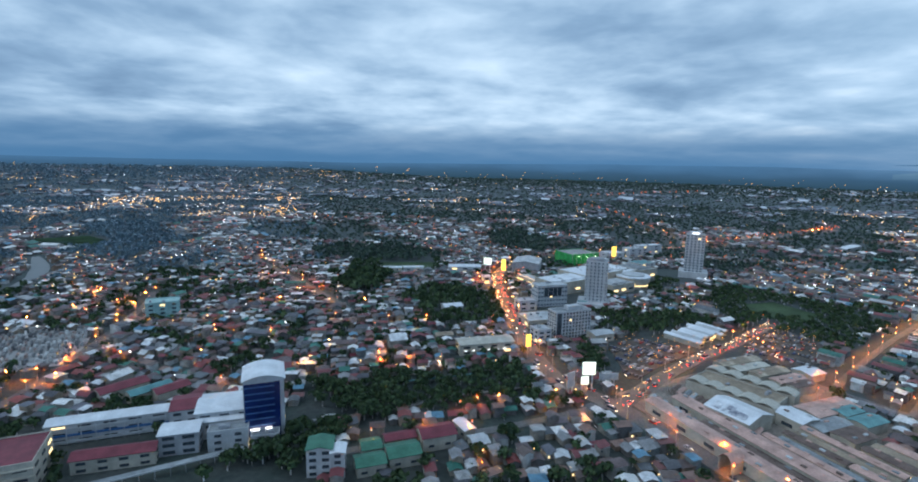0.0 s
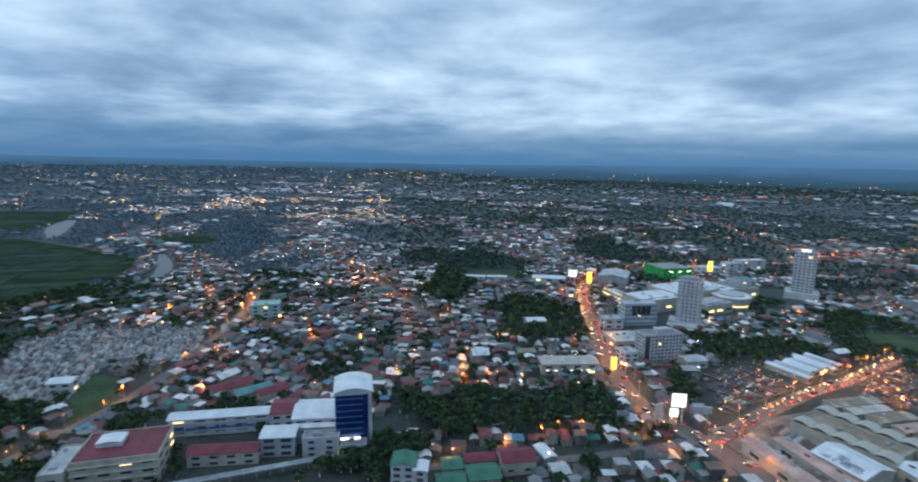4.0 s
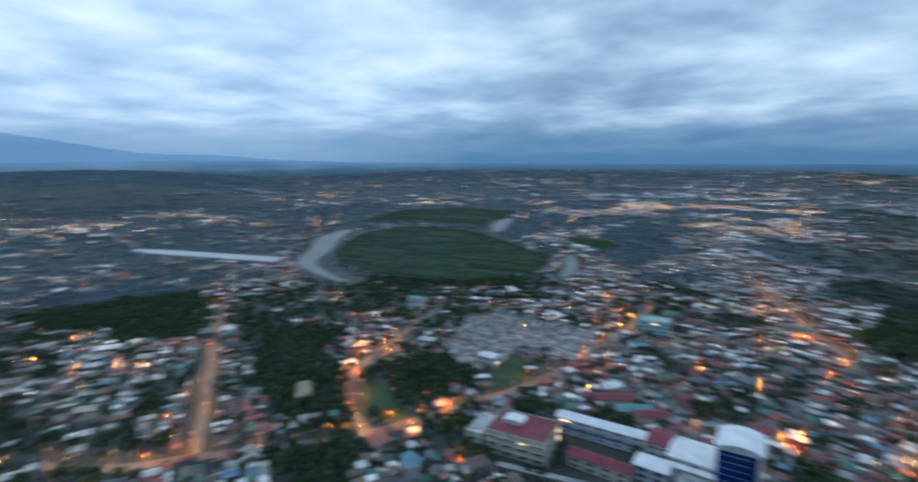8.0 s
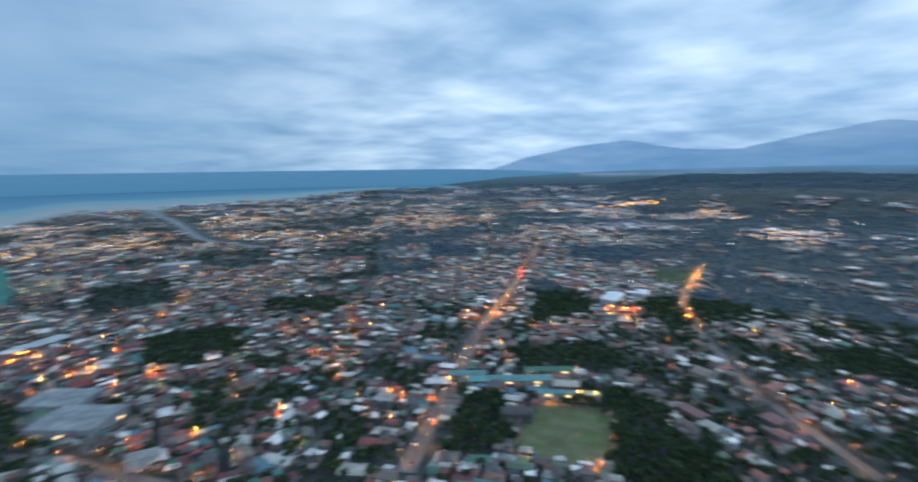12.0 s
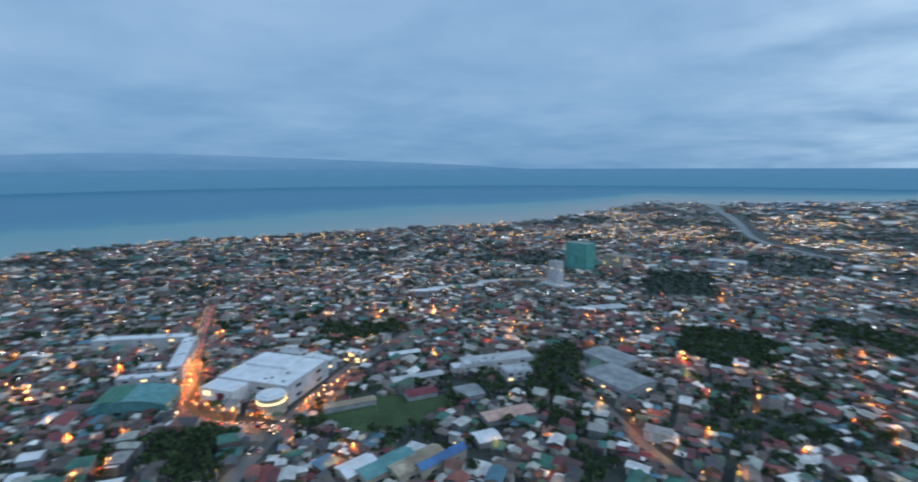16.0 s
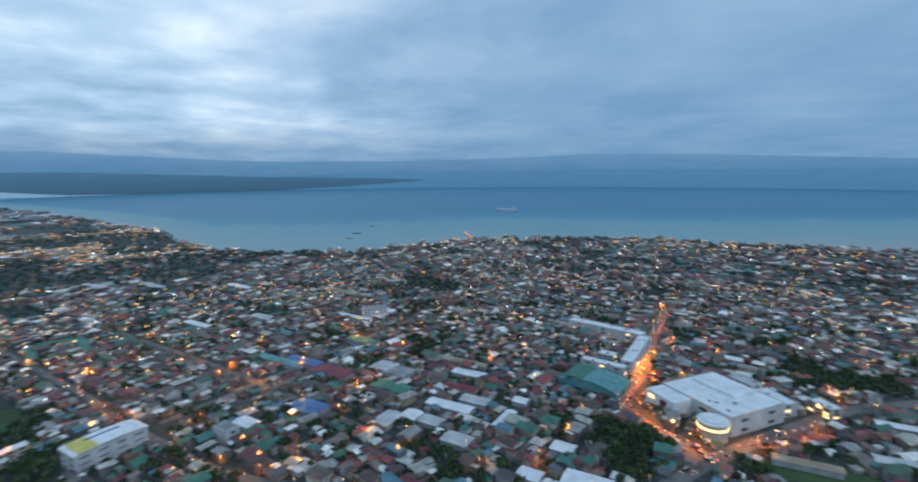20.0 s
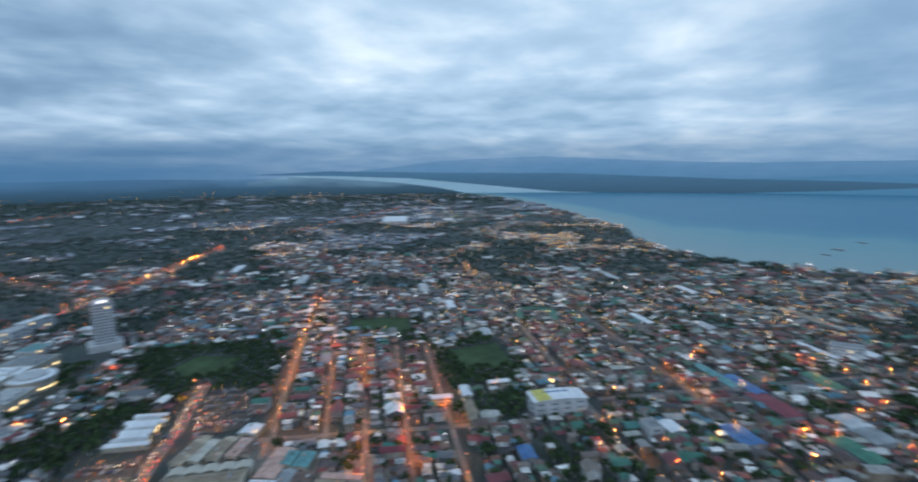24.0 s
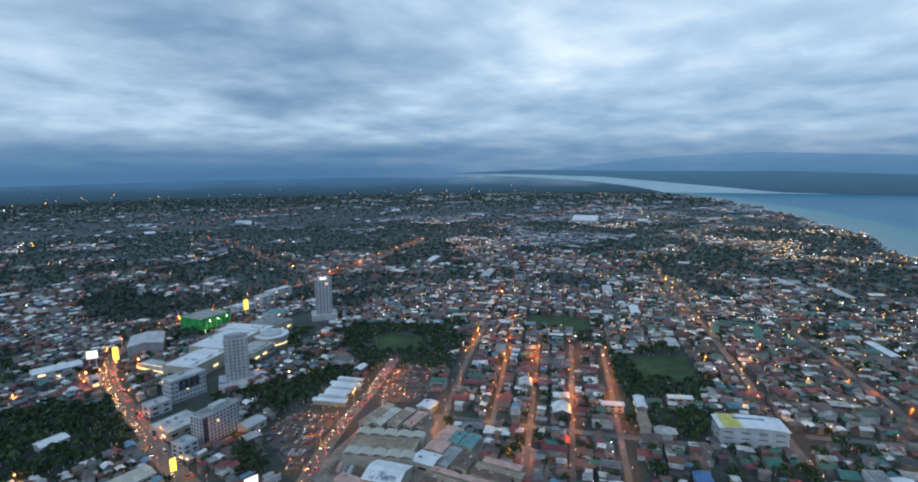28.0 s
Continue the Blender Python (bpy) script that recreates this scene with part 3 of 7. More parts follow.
def crop_strips(poly, turn, seed):
    """Low beds of crops side by side in blocks, as one sheet of raised strips."""
    r = random.Random(seed)
    p = np.array(poly, float)
    c, s = math.cos(math.radians(turn)), math.sin(math.radians(turn))
    mid, reach = p.mean(0), np.hypot(*np.ptp(p, axis=0)) / 2
    v, f, bv = [], [], -reach
    while bv < reach:
        deep, bu = r.uniform(24, 46), -reach
        while bu < reach:
            wide = r.uniform(50, 130)
            lanes = r.choice((1, 2, 2, 3, 4))
            for k in range(lanes):
                a0, a1, b0, b1 = bu + 1.5, bu + wide - 1.5, bv + deep * k / lanes + 0.8, bv + deep * (k + 1) / lanes - 0.8
                quad = [(mid[0] + c * u - s * w, mid[1] + s * u + c * w) for u, w in ((a0, b0), (a1, b0), (a1, b1), (a0, b1))]
                if r.random() < 0.85 and inside(np.array([q[0] for q in quad]), np.array([q[1] for q in quad]), poly).all():
                    n = len(v)
                    v += [(x, y, z) for z in (0.25, 0.75 + 0.3 * r.random()) for x, y in quad]
                    f += [(n + 4, n + 5, n + 6, n + 7)] + [(n + i, n + (i + 1) % 4, n + 4 + (i + 1) % 4, n + 4 + i) for i in range(4)]
            bu += wide
        bv += deep
    return tagged(new("crop_strips", mesh_of("crop_strips", v, f, M_STRIPS)), "strips of green crops in different shades", "crops", "", "stuff")


for poly, turn, seed in ((MEADOW, 28, 3), (FAR_FIELDS[0], 40, 4), (FAR_FIELDS[1], 20, 5)):
    crop_strips(poly, turn, seed)
GREENS = [[(-95, 613), (-31, 620), (-35, 702), (-108, 694)], [(476, 428), (523, 457), (565, 396), (511, 355)], [(470, 280), (520, 243), (462, 195), (425, 235)],
          [(-690, -392), (-803, -445), (-833, -388), (-716, -342)], [(210, -286), (191, -326), (124, -348), (118, -308), (172, -262)], [(284, 470), (318, 452), (352, 478), (334, 524), (292, 512)], [(-22, 330), (22, 342), (18, 352), (-26, 342)], [(-280, 241), (-304, 288), (-275, 283), (-257, 252), (-258, 227)], [(-322, 154), (-329, 173), (-293, 171), (-261, 163), (-283, 141)]]
for g in GREENS:
    patch("ground_green", g, 0.25, M_GRASS, "open grass field among trees and houses")
SPORT = [(-262, -228), (-280, -226), (-298, -196), (-296, -182), (-256, -155), (-240, -155), (-217, -187), (-219, -200)]
M_DIRT = surface("bare_earth", [(0.16, 0.12, 0.085), (0.22, 0.17, 0.12), (0.13, 0.11, 0.075)], 0.95, 0, "", 0.25, 1.2, 0.3, 8.0)
M_SPORT = surface("worn_sports_turf", [(0.07, 0.13, 0.045), (0.15, 0.155, 0.085), (0.09, 0.14, 0.05)], 0.95, 0, "", 0.2, 1.5, 0.25, 14.0)
patch("ground_sports_track", [(-255 + (x + 255) * 1.16, -190 + (y + 190) * 1.16) for x, y in SPORT], 0.22, M_DIRT, "bare brown earth round the sports field")
patch("ground_sports", SPORT, 0.3, M_SPORT, "worn grass sports field with a bare edge")

# roads: width, then the line
ROADS = [
    (14, [(148, 176), (132, 210), (121, 233), (110, 252), (95, 278), (66, 318), (55, 376), (52, 445), (46, 550), (50, 630), (72, 690), (150, 760), (280, 830), (520, 960), (900, 1200)]),
    (11, [(95, 279), (120, 305), (150, 334), (184, 363), (222, 391), (252, 418), (285, 446)]),
    (5, [(215, 285), (249, 315), (330, 382), (413, 445), (591, 572)]),
    (7.5, [(-345, -30), (-313, 9), (-300, 43), (-286, 71), (-264, 130), (-256, 190), (-252, 265), (-262, 334), (-293, 462), (-315, 510)]),
    (9, [(-290, 740), (-280, 696), (-199, 593), (-140, 516), (-100, 460)]),
    (7, [(-264, 132), (-348, 162), (-460, 330)]),
    (5.5, [(-300, 43), (-312, 48), (-467, 89), (-617, 132)]),
    (12, [(-150, -222), (-211, -273), (-271, -321), (-348, -386), (-492, -489), (-634, -596), (-900, -800)]),
    (8, [(-862, -396), (-612, -300), (-477, -190), (-427, -146), (-393, -103), (-337, -21)]),
    (12, [(195, -160), (203, -182), (220, -257), (229, -350), (228, -439), (177, -620), (138, -749)]),
    (12, [(220, -257), (303, -253), (360, -320), (429, -393), (520, -500)]),
    (8, [(40, -400), (7, -370), (-19, -327), (-60, -270)]),
    (9, [(30, -480), (-26, -545), (-75, -643), (-140, -760)]),
    (7, [(300, 25), (345, 63), (442, 134), (533, 193), (776, 371), (1000, 540)]),
    (4.2, [(263, 275), (499, 467)]), (4.2, [(224, 206), (450, 383)]), (4.2, [(242, 181), (463, 346)]), (4.6, [(250, 140), (275, 161), (393, 250), (474, 312)]),
    (7, [(225, 330), (345, 155)]), (7, [(575, 560), (640, 470)]),
    (8, [(320, 40), (250, -60), (205, -180)]), (7, [(420, 100), (560, -90), (700, -280)]), (7, [(330, -60), (520, 60), (700, 190)]),
    (6, [(-60, 225), (20, 250), (88, 280)]),
    (10, [(475, 875), (432, 959), (425, 1142), (452, 1438), (430, 1760)]), (12, [(408, 2187), (639, 2332), (960, 2657), (1251, 2837), (1700, 3250)]), (12, [(1009, 1288), (1121, 1249), (1459, 1351), (1829, 1468), (2339, 1581)]),
    (10, [(-1971, -165), (-1648, 0), (-1410, 62), (-1154, 92)]), (10, [(-587, -1042), (-639, -1353), (-757, -1872)]),
]
LOTS = [[(118, 378), (150, 400), (170, 382), (182, 371), (140, 338), (120, 318), (114, 320)], [(212, 364), (232, 388), (268, 422), (292, 416), (285, 382), (262, 352), (240, 344)]]
CAMPUS = [(-225, 160), (-60, 190), (-70, 270), (-150, 272), (-225, 235)]
for w, line in ROADS:
    tagged(ribbon("road", line, w, 0.28 + 0.012 * (ROADS.index((w, line)) % 9), M_ASPHALT), "worn grey asphalt street with concrete edges", "road", "", "structure")
# ---- buildings of their own ----
M_WHITE_ROOF = surface("white_metal_roof", [(0.66, 0.69, 0.72), (0.74, 0.76, 0.78)], 0.4, 0, "", 0.08, 0.9, 0.14, 7.0, 0.08)
M_PALE_ROOF = surface("pale_grey_roof", [(0.40, 0.42, 0.43), (0.52, 0.54, 0.55)], 0.6, 0, "", 0.15, 1.0, 0.2, 8.0)
M_GREY_ROOF = surface("grey_sheet_roof", [(0.20, 0.22, 0.23), (0.29, 0.31, 0.32)], 0.6, 0, "", 0.2, 1.0, 0.25, 8.0)
M_MAROON = surface("maroon_roof", [(0.17, 0.030, 0.046), (0.22, 0.045, 0.060)], 0.55, 0, "", 0.15, 0.8, 0.2, 6.0)
M_GREEN_ROOF = surface("green_sheet_roof", [(0.035, 0.15, 0.095), (0.06, 0.19, 0.13)], 0.55, 0, "", 0.15, 0.8, 0.22, 6.0)
M_TEAL_ROOF = surface("teal_sheet_roof", [(0.08, 0.24, 0.25), (0.13, 0.30, 0.30)], 0.5, 0, "", 0.15, 0.8, 0.22, 6.0)
M_TEAL_PALE = surface("pale_teal_paint", [(0.26, 0.44, 0.43), (0.34, 0.52, 0.50)], 0.6, 0, "", 0.12, 0.8, 0.2, 6.0)
M_BLUE_ROOF = surface("blue_sheet_roof", [(0.04, 0.12, 0.30), (0.07, 0.19, 0.38)], 0.5, 0, "", 0.15, 0.8, 0.2, 6.0)
M_BEIGE_ROOF = surface("weathered_beige_roof", [(0.38, 0.30, 0.22), (0.28, 0.22, 0.16), (0.46, 0.39, 0.30)], 0.75, 0, "", 0.2, 1.0, 0.3, 7.0)
M_PINK_ROOF = surface("faded_pink_roof", [(0.50, 0.31, 0.26), (0.57, 0.37, 0.31)], 0.75, 0, "", 0.15, 0.9, 0.25, 6.0)
M_CREAM_ROOF = surface("cream_sheet_roof", [(0.46, 0.43, 0.36), (0.54, 0.51, 0.44)], 0.65, 0, "", 0.15, 0.9, 0.2, 6.0)
M_BROWN_ROOF = surface("brown_rust_roof", [(0.13, 0.09, 0.075), (0.18, 0.12, 0.10)], 0.75, 0, "", 0.25, 0.9, 0.3, 6.0)
M_WHITE_WALL = surface("white_painted_wall", [(0.46, 0.475, 0.49), (0.55, 0.56, 0.57)], 0.7, 0, "", 0.1, 0.6, 0.16, 6.0)
M_CREAM_WALL = surface("cream_painted_wall", [(0.40, 0.37, 0.31), (0.47, 0.43, 0.36)], 0.75, 0, "", 0.12, 0.6, 0.18, 5.0)
M_GREY_WALL = surface("grey_painted_wall", [(0.30, 0.31, 0.33), (0.38, 0.39, 0.41)], 0.75, 0, "", 0.12, 0.6, 0.18, 5.0)
M_BLUE_GLASS = surface("blue_glass_cladding", [(0.006, 0.016, 0.085), (0.010, 0.028, 0.13)], 0.18, 0, "", 0.1, 1.5, 0.2, 5.0, 0, 0.6)
M_TEAL_GLASS = surface("green_glass_cladding", [(0.10, 0.40, 0.36), (0.14, 0.48, 0.43)], 0.25, 0, "", 0.1, 1.5, 0.2, 5.0, 0, 0.5)
M_GLASS = surface("dark_window_glass", [(0.045, 0.056, 0.07), (0.075, 0.09, 0.105)], 0.12, 0, "", 0.1, 1.0, 0.2, 4.0, 0, 0.6)
M_TINT = surface("tinted_window_glass", [(0.13, 0.16, 0.19), (0.20, 0.23, 0.26)], 0.15, 0, "", 0.1, 1.0, 0.2, 4.0, 0, 0.6)
M_FLOOD = glow("floodlight", (0.85, 1.0, 0.62), 30.0)
M_LOT = surface("dusty_asphalt", [(0.085, 0.070, 0.058), (0.12, 0.10, 0.085)], 0.9, 0, "", 0.25, 1.5, 0.3, 10.0)
M_INK = surface("dark_blue_lettering", [(0.015, 0.03, 0.09)], 0.6, 0, "", 0.1, 0.4, 0.1, 3.0)
M_NET = surface("green_building_net", [(0.025, 0.30, 0.07), (0.05, 0.40, 0.11)], 0.8, 0, "", 0.25, 1.4, 0.3, 8.0)
M_FRAME = surface("grey_metal", [(0.33, 0.34, 0.35)], 0.4, 0.6, "", 0.1, 0.3, 0.1, 2.0)
M_LIT = glow("lit_window", (1.0, 0.72, 0.34), 1.6)
M_LITWHITE = glow("lit_window_white", (0.95, 0.97, 1.0), 1.7)


def gable(w, d, z, rise, o=0.6, thick=0.25):
    """A roof of two slopes with its ridge along y, closed underneath."""
    a, b = w / 2 + o, d / 2 + o
    v = [(sx * a, sy * b, z + k) for sy in (-1, 1) for k in (0, thick) for sx in (-1, 1)] + [(0, sy * b, z + rise + k) for sy in (-1, 1) for k in (0, thick)]
    f = [(2, 9, 11, 6), (9, 3, 7, 11), (0, 4, 10, 8), (8, 10, 5, 1), (0, 8, 9, 2), (8, 1, 3, 9), (4, 6, 11, 10), (10, 11, 7, 5), (0, 2, 6, 4), (1, 5, 7, 3)]
    return v, f


def vault(w, d, z, rise, o=0.8, n=10, thick=0.3):
    """A curved roof that arches along x."""
    a, b = w / 2 + o, d / 2 + o
    v, f = [], []
    for k in range(n + 1):
        s = -1 + 2 * k / n
        zz = z + rise * (1 - s * s)
        v += [(s * a, -b, zz), (s * a, b, zz), (s * a, -b, zz + thick), (s * a, b, zz + thick)]
    for k in range(n):
        i = 4 * k
        f += [(i + 2, i + 6, i + 7, i + 3), (i, i + 1, i + 5, i + 4), (i, i + 4, i + 6, i + 2), (i + 1, i + 3, i + 7, i + 5)]
    return v, f + [(0, 2, 3, 1), (4 * n, 4 * n + 1, 4 * n + 3, 4 * n + 2)]


def parapet(w, d, z, t=0.35, h=1.0):
    return join(box_data(0, -d / 2 + t / 2, z, w, t, h), box_data(0, d / 2 - t / 2, z, w, t, h), box_data(-w / 2 + t / 2, 0, z, t, d - 2 * t, h), box_data(w / 2 - t / 2, 0, z, t, d - 2 * t, h))


wrng = random.Random(5)


def windows(ob, w, d, z0, floors, fh, plan, ww, wh, lit=0.08, glass=None):
    """Rows of windows. plan: bays for each side, as front (-y), right, back, left."""
    base = mesh_of("window", *join(box_data(0, 0, 0, ww, 0.10, wh), box_data(0, -0.07, -0.12, ww + 0.16, 0.14, 0.12)), glass or M_GLASS)
    on = mesh_of("window", *join(box_data(0, 0, 0, ww, 0.10, wh), box_data(0, -0.07, -0.12, ww + 0.16, 0.14, 0.12)), M_LIT)
    for side, bays in enumerate(plan):
        if not bays:
            continue
        run, off = (w, d / 2) if side % 2 == 0 else (d, w / 2)
        for fl in range(floors):
            for b in range(bays):
                u = (b + 0.5) / bays * run - run / 2
                m = Matrix.Rotation(side * math.pi / 2, 4, "Z") @ Matrix.Translation((u, -off - 0.03, z0 + fl * fh))
                part("window", on if wrng.random() < lit else base, ob, m)


def building(name, label, category, x, y, rot, w, d, h, wall, roof, top="flat", rise=0.0, floors=0, plan=(0, 0, 0, 0), ww=1.4, wh=1.4, lit=0.08, group="", z=0.0, extras=True, glass=None):
    ob = thing(name, label, category, pose(x, y, z, 0, 0, rot), group)
    FOOT.append((x, y, rot, w, d))
    part("wall", box_mesh("wall", wall, 0, 0, -0.4, w, d, h + 0.4), ob)
    if top == "flat":
        deck = part("roof", box_mesh("roof", roof, 0, 0, h + 0.01, w - 0.8, d - 0.8, 0.3), ob)
        part("parapet", mesh_of("parapet", *parapet(w + 0.1, d + 0.1, h, 0.4, 0.9), wall), ob)
        if extras:
            for k in range(2 + int(w * d / 500)):
                part("roof_unit", box_mesh("roof_unit", M_GREY_WALL, wrng.uniform(-0.38, 0.38) * w, wrng.uniform(-0.38, 0.38) * d, h + 0.3, wrng.uniform(1.2, 3), wrng.uniform(1.2, 2.4), wrng.uniform(0.9, 1.8), 0.1), deck)
    elif top == "gable":
        part("roof", mesh_of("roof", *gable(w, d, h, rise), roof), ob)
        part("gable", mesh_of("gable", [(-w / 2, -d / 2, h), (w / 2, -d / 2, h), (0, -d / 2, h + rise), (-w / 2, d / 2, h), (w / 2, d / 2, h), (0, d / 2, h + rise)], [(0, 1, 2), (4, 3, 5), (0, 2, 5, 3), (1, 4, 5, 2)], wall), ob)
    elif top == "gable_x":
        g = gable(d, w, h, rise)
        part("roof", mesh_of("roof", [(q_, -p_, r_) for p_, q_, r_ in g[0]], g[1], roof), ob)
        part("gable", mesh_of("gable", [(-w / 2, -d / 2, h), (-w / 2, d / 2, h), (-w / 2, 0, h + rise), (w / 2, -d / 2, h), (w / 2, d / 2, h), (w / 2, 0, h + rise)], [(1, 0, 2), (3, 4, 5), (0, 3, 5, 2), (4, 1, 2, 5)], wall), ob)
    elif top == "vault":
        part("roof", mesh_of("roof", *vault(w, d, h, rise), roof), ob)
        n = 10
        arc = [(s * w / 2, h + rise * (1 - s * s) * 0.97) for s in [-1 + 2 * k / n for k in range(n + 1)]]
        for sy in (-1, 1):
            part("gable", mesh_of("gable", [(p_, sy * d / 2, q_) for p_, q_ in arc], [tuple(range(n + 1))[::sy]], wall), ob)
    if floors:
        fh = h / floors
        if floors <= 4:
            plan, ww = tuple((b + 2) // 3 for b in plan), ww * 2.3
        windows(ob, w, d, fh * 0.32, floors, fh, plan, ww, min(wh, fh * 0.55), lit, glass)
    return ob


# the blue tower and the college round it
tower = building("office_tower", "tall blue glass tower with a white curved roof", "building", -98, 246, 21, 19, 20, 31, M_WHITE_WALL, M_WHITE_ROOF, "vault", 2.6, 8, (0, 3, 3, 3), 1.6, 1.6, 0.05)
part("curtain_wall", box_mesh("curtain_wall", M_BLUE_GLASS, -1.8, -10.15, 2.2, 14.6, 0.5, 27.6), tower, None, "deep blue glass front")
for fl in range(8):
    part("spandrel", box_mesh("spandrel", M_BLUE_ROOF, -1.8, -10.5, 4.6 + fl * 3.3, 14.4, 0.22, 0.55), tower)
part("stair_shaft", box_mesh("stair_shaft", M_BLUE_GLASS, 6.2, -10.4, 1, 2.6, 1.0, 29), tower)
part("entrance_canopy", box_mesh("entrance_canopy", M_LITWHITE, -1.8, -11.6, 6.4, 10, 1.6, 0.5, 0.1), tower, None, "lit white entrance canopy")
part("entrance_canopy", box_mesh("entrance_canopy", M_LIT, -1.8, -11.2, 2.2, 9, 1.2, 1.6, 0.1), tower, None, "warm lit ground floor front")
building("college_wing", "long white-roofed college wing with blue and white gallery", "building", -172, 239, 21, 53, 9, 10, M_WHITE_WALL, M_WHITE_ROOF, "gable_x", 1.5, 3, (14, 2, 0, 2), 2.4, 1.3, 0.06)
gal = thing("gallery", "blue and white gallery front along the college wing", "gallery", pose(-170.2, 234.2, 0, 0, 0, 21))
for fl in range(3):
    part("balustrade", box_mesh("balustrade", M_BLUE_ROOF if fl % 2 else M_WHITE_WALL, 0, 0, 0.9 + fl * 3.2, 51, 0.3, 1.1), gal)
for k in range(9):
    part("post", box_mesh("post", M_WHITE_WALL, -24 + k * 6, -0.1, 0, 0.4, 0.4, 9.2), gal)
building("hall", "maroon-roofed white hall between two college wings", "building", -141, 251, 21, 13, 18, 11.5, M_WHITE_WALL, M_MAROON, "gable_x", 1.8, 3, (4, 0, 0, 0), 1.5, 1.4)
building("college_block", "white stepped-roof college block", "building", -120, 252, 17, 27, 22, 12, M_WHITE_WALL, M_WHITE_ROOF, "gable_x", 2.0, 3, (7, 3, 0, 3), 2.0, 1.3)
building("college_block", "low white-roofed block in front of the college", "building", -116, 240, 17, 24, 5, 9, M_WHITE_WALL, M_WHITE_ROOF, "gable_x", 0.8, 2, (6, 1, 0, 1), 2.0, 1.3)
building("clinic", "small white flat-roofed building with square windows", "building", -109, 229, 17, 18, 7.5, 10, M_WHITE_WALL, M_GREY_ROOF, "flat", 0, 3, (5, 2, 0, 2), 1.3, 1.3)
building("clinic", "low white building beside the blue tower", "building", -92.5, 232, 17, 13, 6.5, 6, M_WHITE_WALL, M_GREY_ROOF, "flat", 0, 2, (4, 1, 0, 1), 1.3, 1.2)
building("classroom_block", "grey three-storey block with open floors and a white roof", "building", -131, 227, 17, 17, 12, 10.5, M_GREY_WALL, M_WHITE_ROOF, "gable_x", 1.0, 3, (5, 3, 0, 3), 2.2, 1.5)
building("dormitory", "long low building with a maroon roof", "building", -153, 213, 18, 33, 9, 6.5, M_CREAM_WALL, M_MAROON, "gable_x", 2.0, 2, (10, 2, 0, 2), 1.6, 1.2)
red = building("auditorium", "large maroon-roofed auditorium with a white skylight", "building", -195, 197, 25, 36, 27, 13, M_CREAM_WALL, M_MAROON, "flat", 0, 3, (12, 8, 0, 8), 2.0, 1.2, 0.12, extras=False)
part("skylight", mesh_of("skylight", *gable(11, 9, 15.2, 0.7, 0.2), M_WHITE_ROOF), red, pose(-6, 3, 0))
part("skylight_base", box_mesh("skylight_base", M_WHITE_WALL, -6, 3, 13.2, 11, 9, 2.0), red)
for k in range(3):
    part("ledge", box_mesh("ledge", M_CREAM_WALL, 0, -13.9, 3.6 + 3.6 * k, 36.5, 0.9, 0.5), red)
building("auditorium_wing", "pale grey-green roofed side wing of the auditorium", "building", -216, 184, 25, 10, 25, 10, M_CREAM_WALL, M_PALE_ROOF, "flat", 0, 2, (3, 6, 0, 6), 1.8, 1.2)
path = thing("covered_walkway", "long covered walkway with a pale roof edge", "walkway", pose(-143, 196, 0, 0, 0, 30.3))
part("roof", box_mesh("roof", M_GREY_ROOF, 0, 0, 4.2, 102, 3.6, 0.3), path)
part("fascia", box_mesh("fascia", M_WHITE_WALL, 0, -1.9, 4.1, 102, 0.18, 0.55), path)
for k in range(18):
    part("post", box_mesh("post", M_FRAME, -50 + k * 5.9, -1.4, 0, 0.25, 0.25, 4.3), path)
building("apartment_block", "four-storey block with a green roof and white stair tower", "building", -60, 212, 8, 11, 11, 13, M_WHITE_WALL, M_GREEN_ROOF, "gable", 1.4, 4, (4, 3, 0, 3), 1.3, 1.4)
building("apartment_block", "white-roofed block beside the green-roofed one", "building", -51.5, 210, 8, 6, 8, 12, M_WHITE_WALL, M_WHITE_ROOF, "gable", 0.6, 4, (3, 2, 0, 0), 1.2, 1.4)
for nm, x, y, rot, w, d, h, mat, rise, lab in (
        ("workshop", -38, 213, 20, 13, 10, 5, M_GREEN_ROOF, 1.8, "bright green"), ("workshop", -24, 221, 20, 15, 12, 5.5, M_GREEN_ROOF, 2.0, "bright green"), ("workshop", -40, 226, 20, 9, 10, 5, M_GREEN_ROOF, 1.6, "green"),
        ("warehouse", -9, 236, 20, 17, 12, 7, M_MAROON, 2.2, "maroon"), ("warehouse", -27, 234, 20, 15, 7, 5, M_MAROON, 1.4, "maroon"), ("shed", 5, 246, -60, 12, 6, 5, M_WHITE_ROOF, 0.8, "white"),
        ("workshop", 12, 232, 20, 8, 9, 5, M_PALE_ROOF, 1.2, "pale grey")):
    building(nm, f"low {nm} with a {lab} metal roof", "building", x, y, rot, w, d, h, M_CREAM_WALL, mat, "gable_x", rise, 1, (4, 1, 0, 1), 1.2, 1.1)
for x, y, rot, w, d, mat, lab in ((-195, 281, 52, 25, 11, M_MAROON, "maroon"), (-177, 278, 52, 22, 9, M_TEAL_ROOF, "faded teal"), (-166, 280, 52, 18, 10, M_MAROON, "maroon")):
    building("warehouse", f"long shed with a {lab} metal roof behind the college", "building", x, y, rot, w, d, 6, M_CREAM_WALL, mat, "gable_x", 1.8)
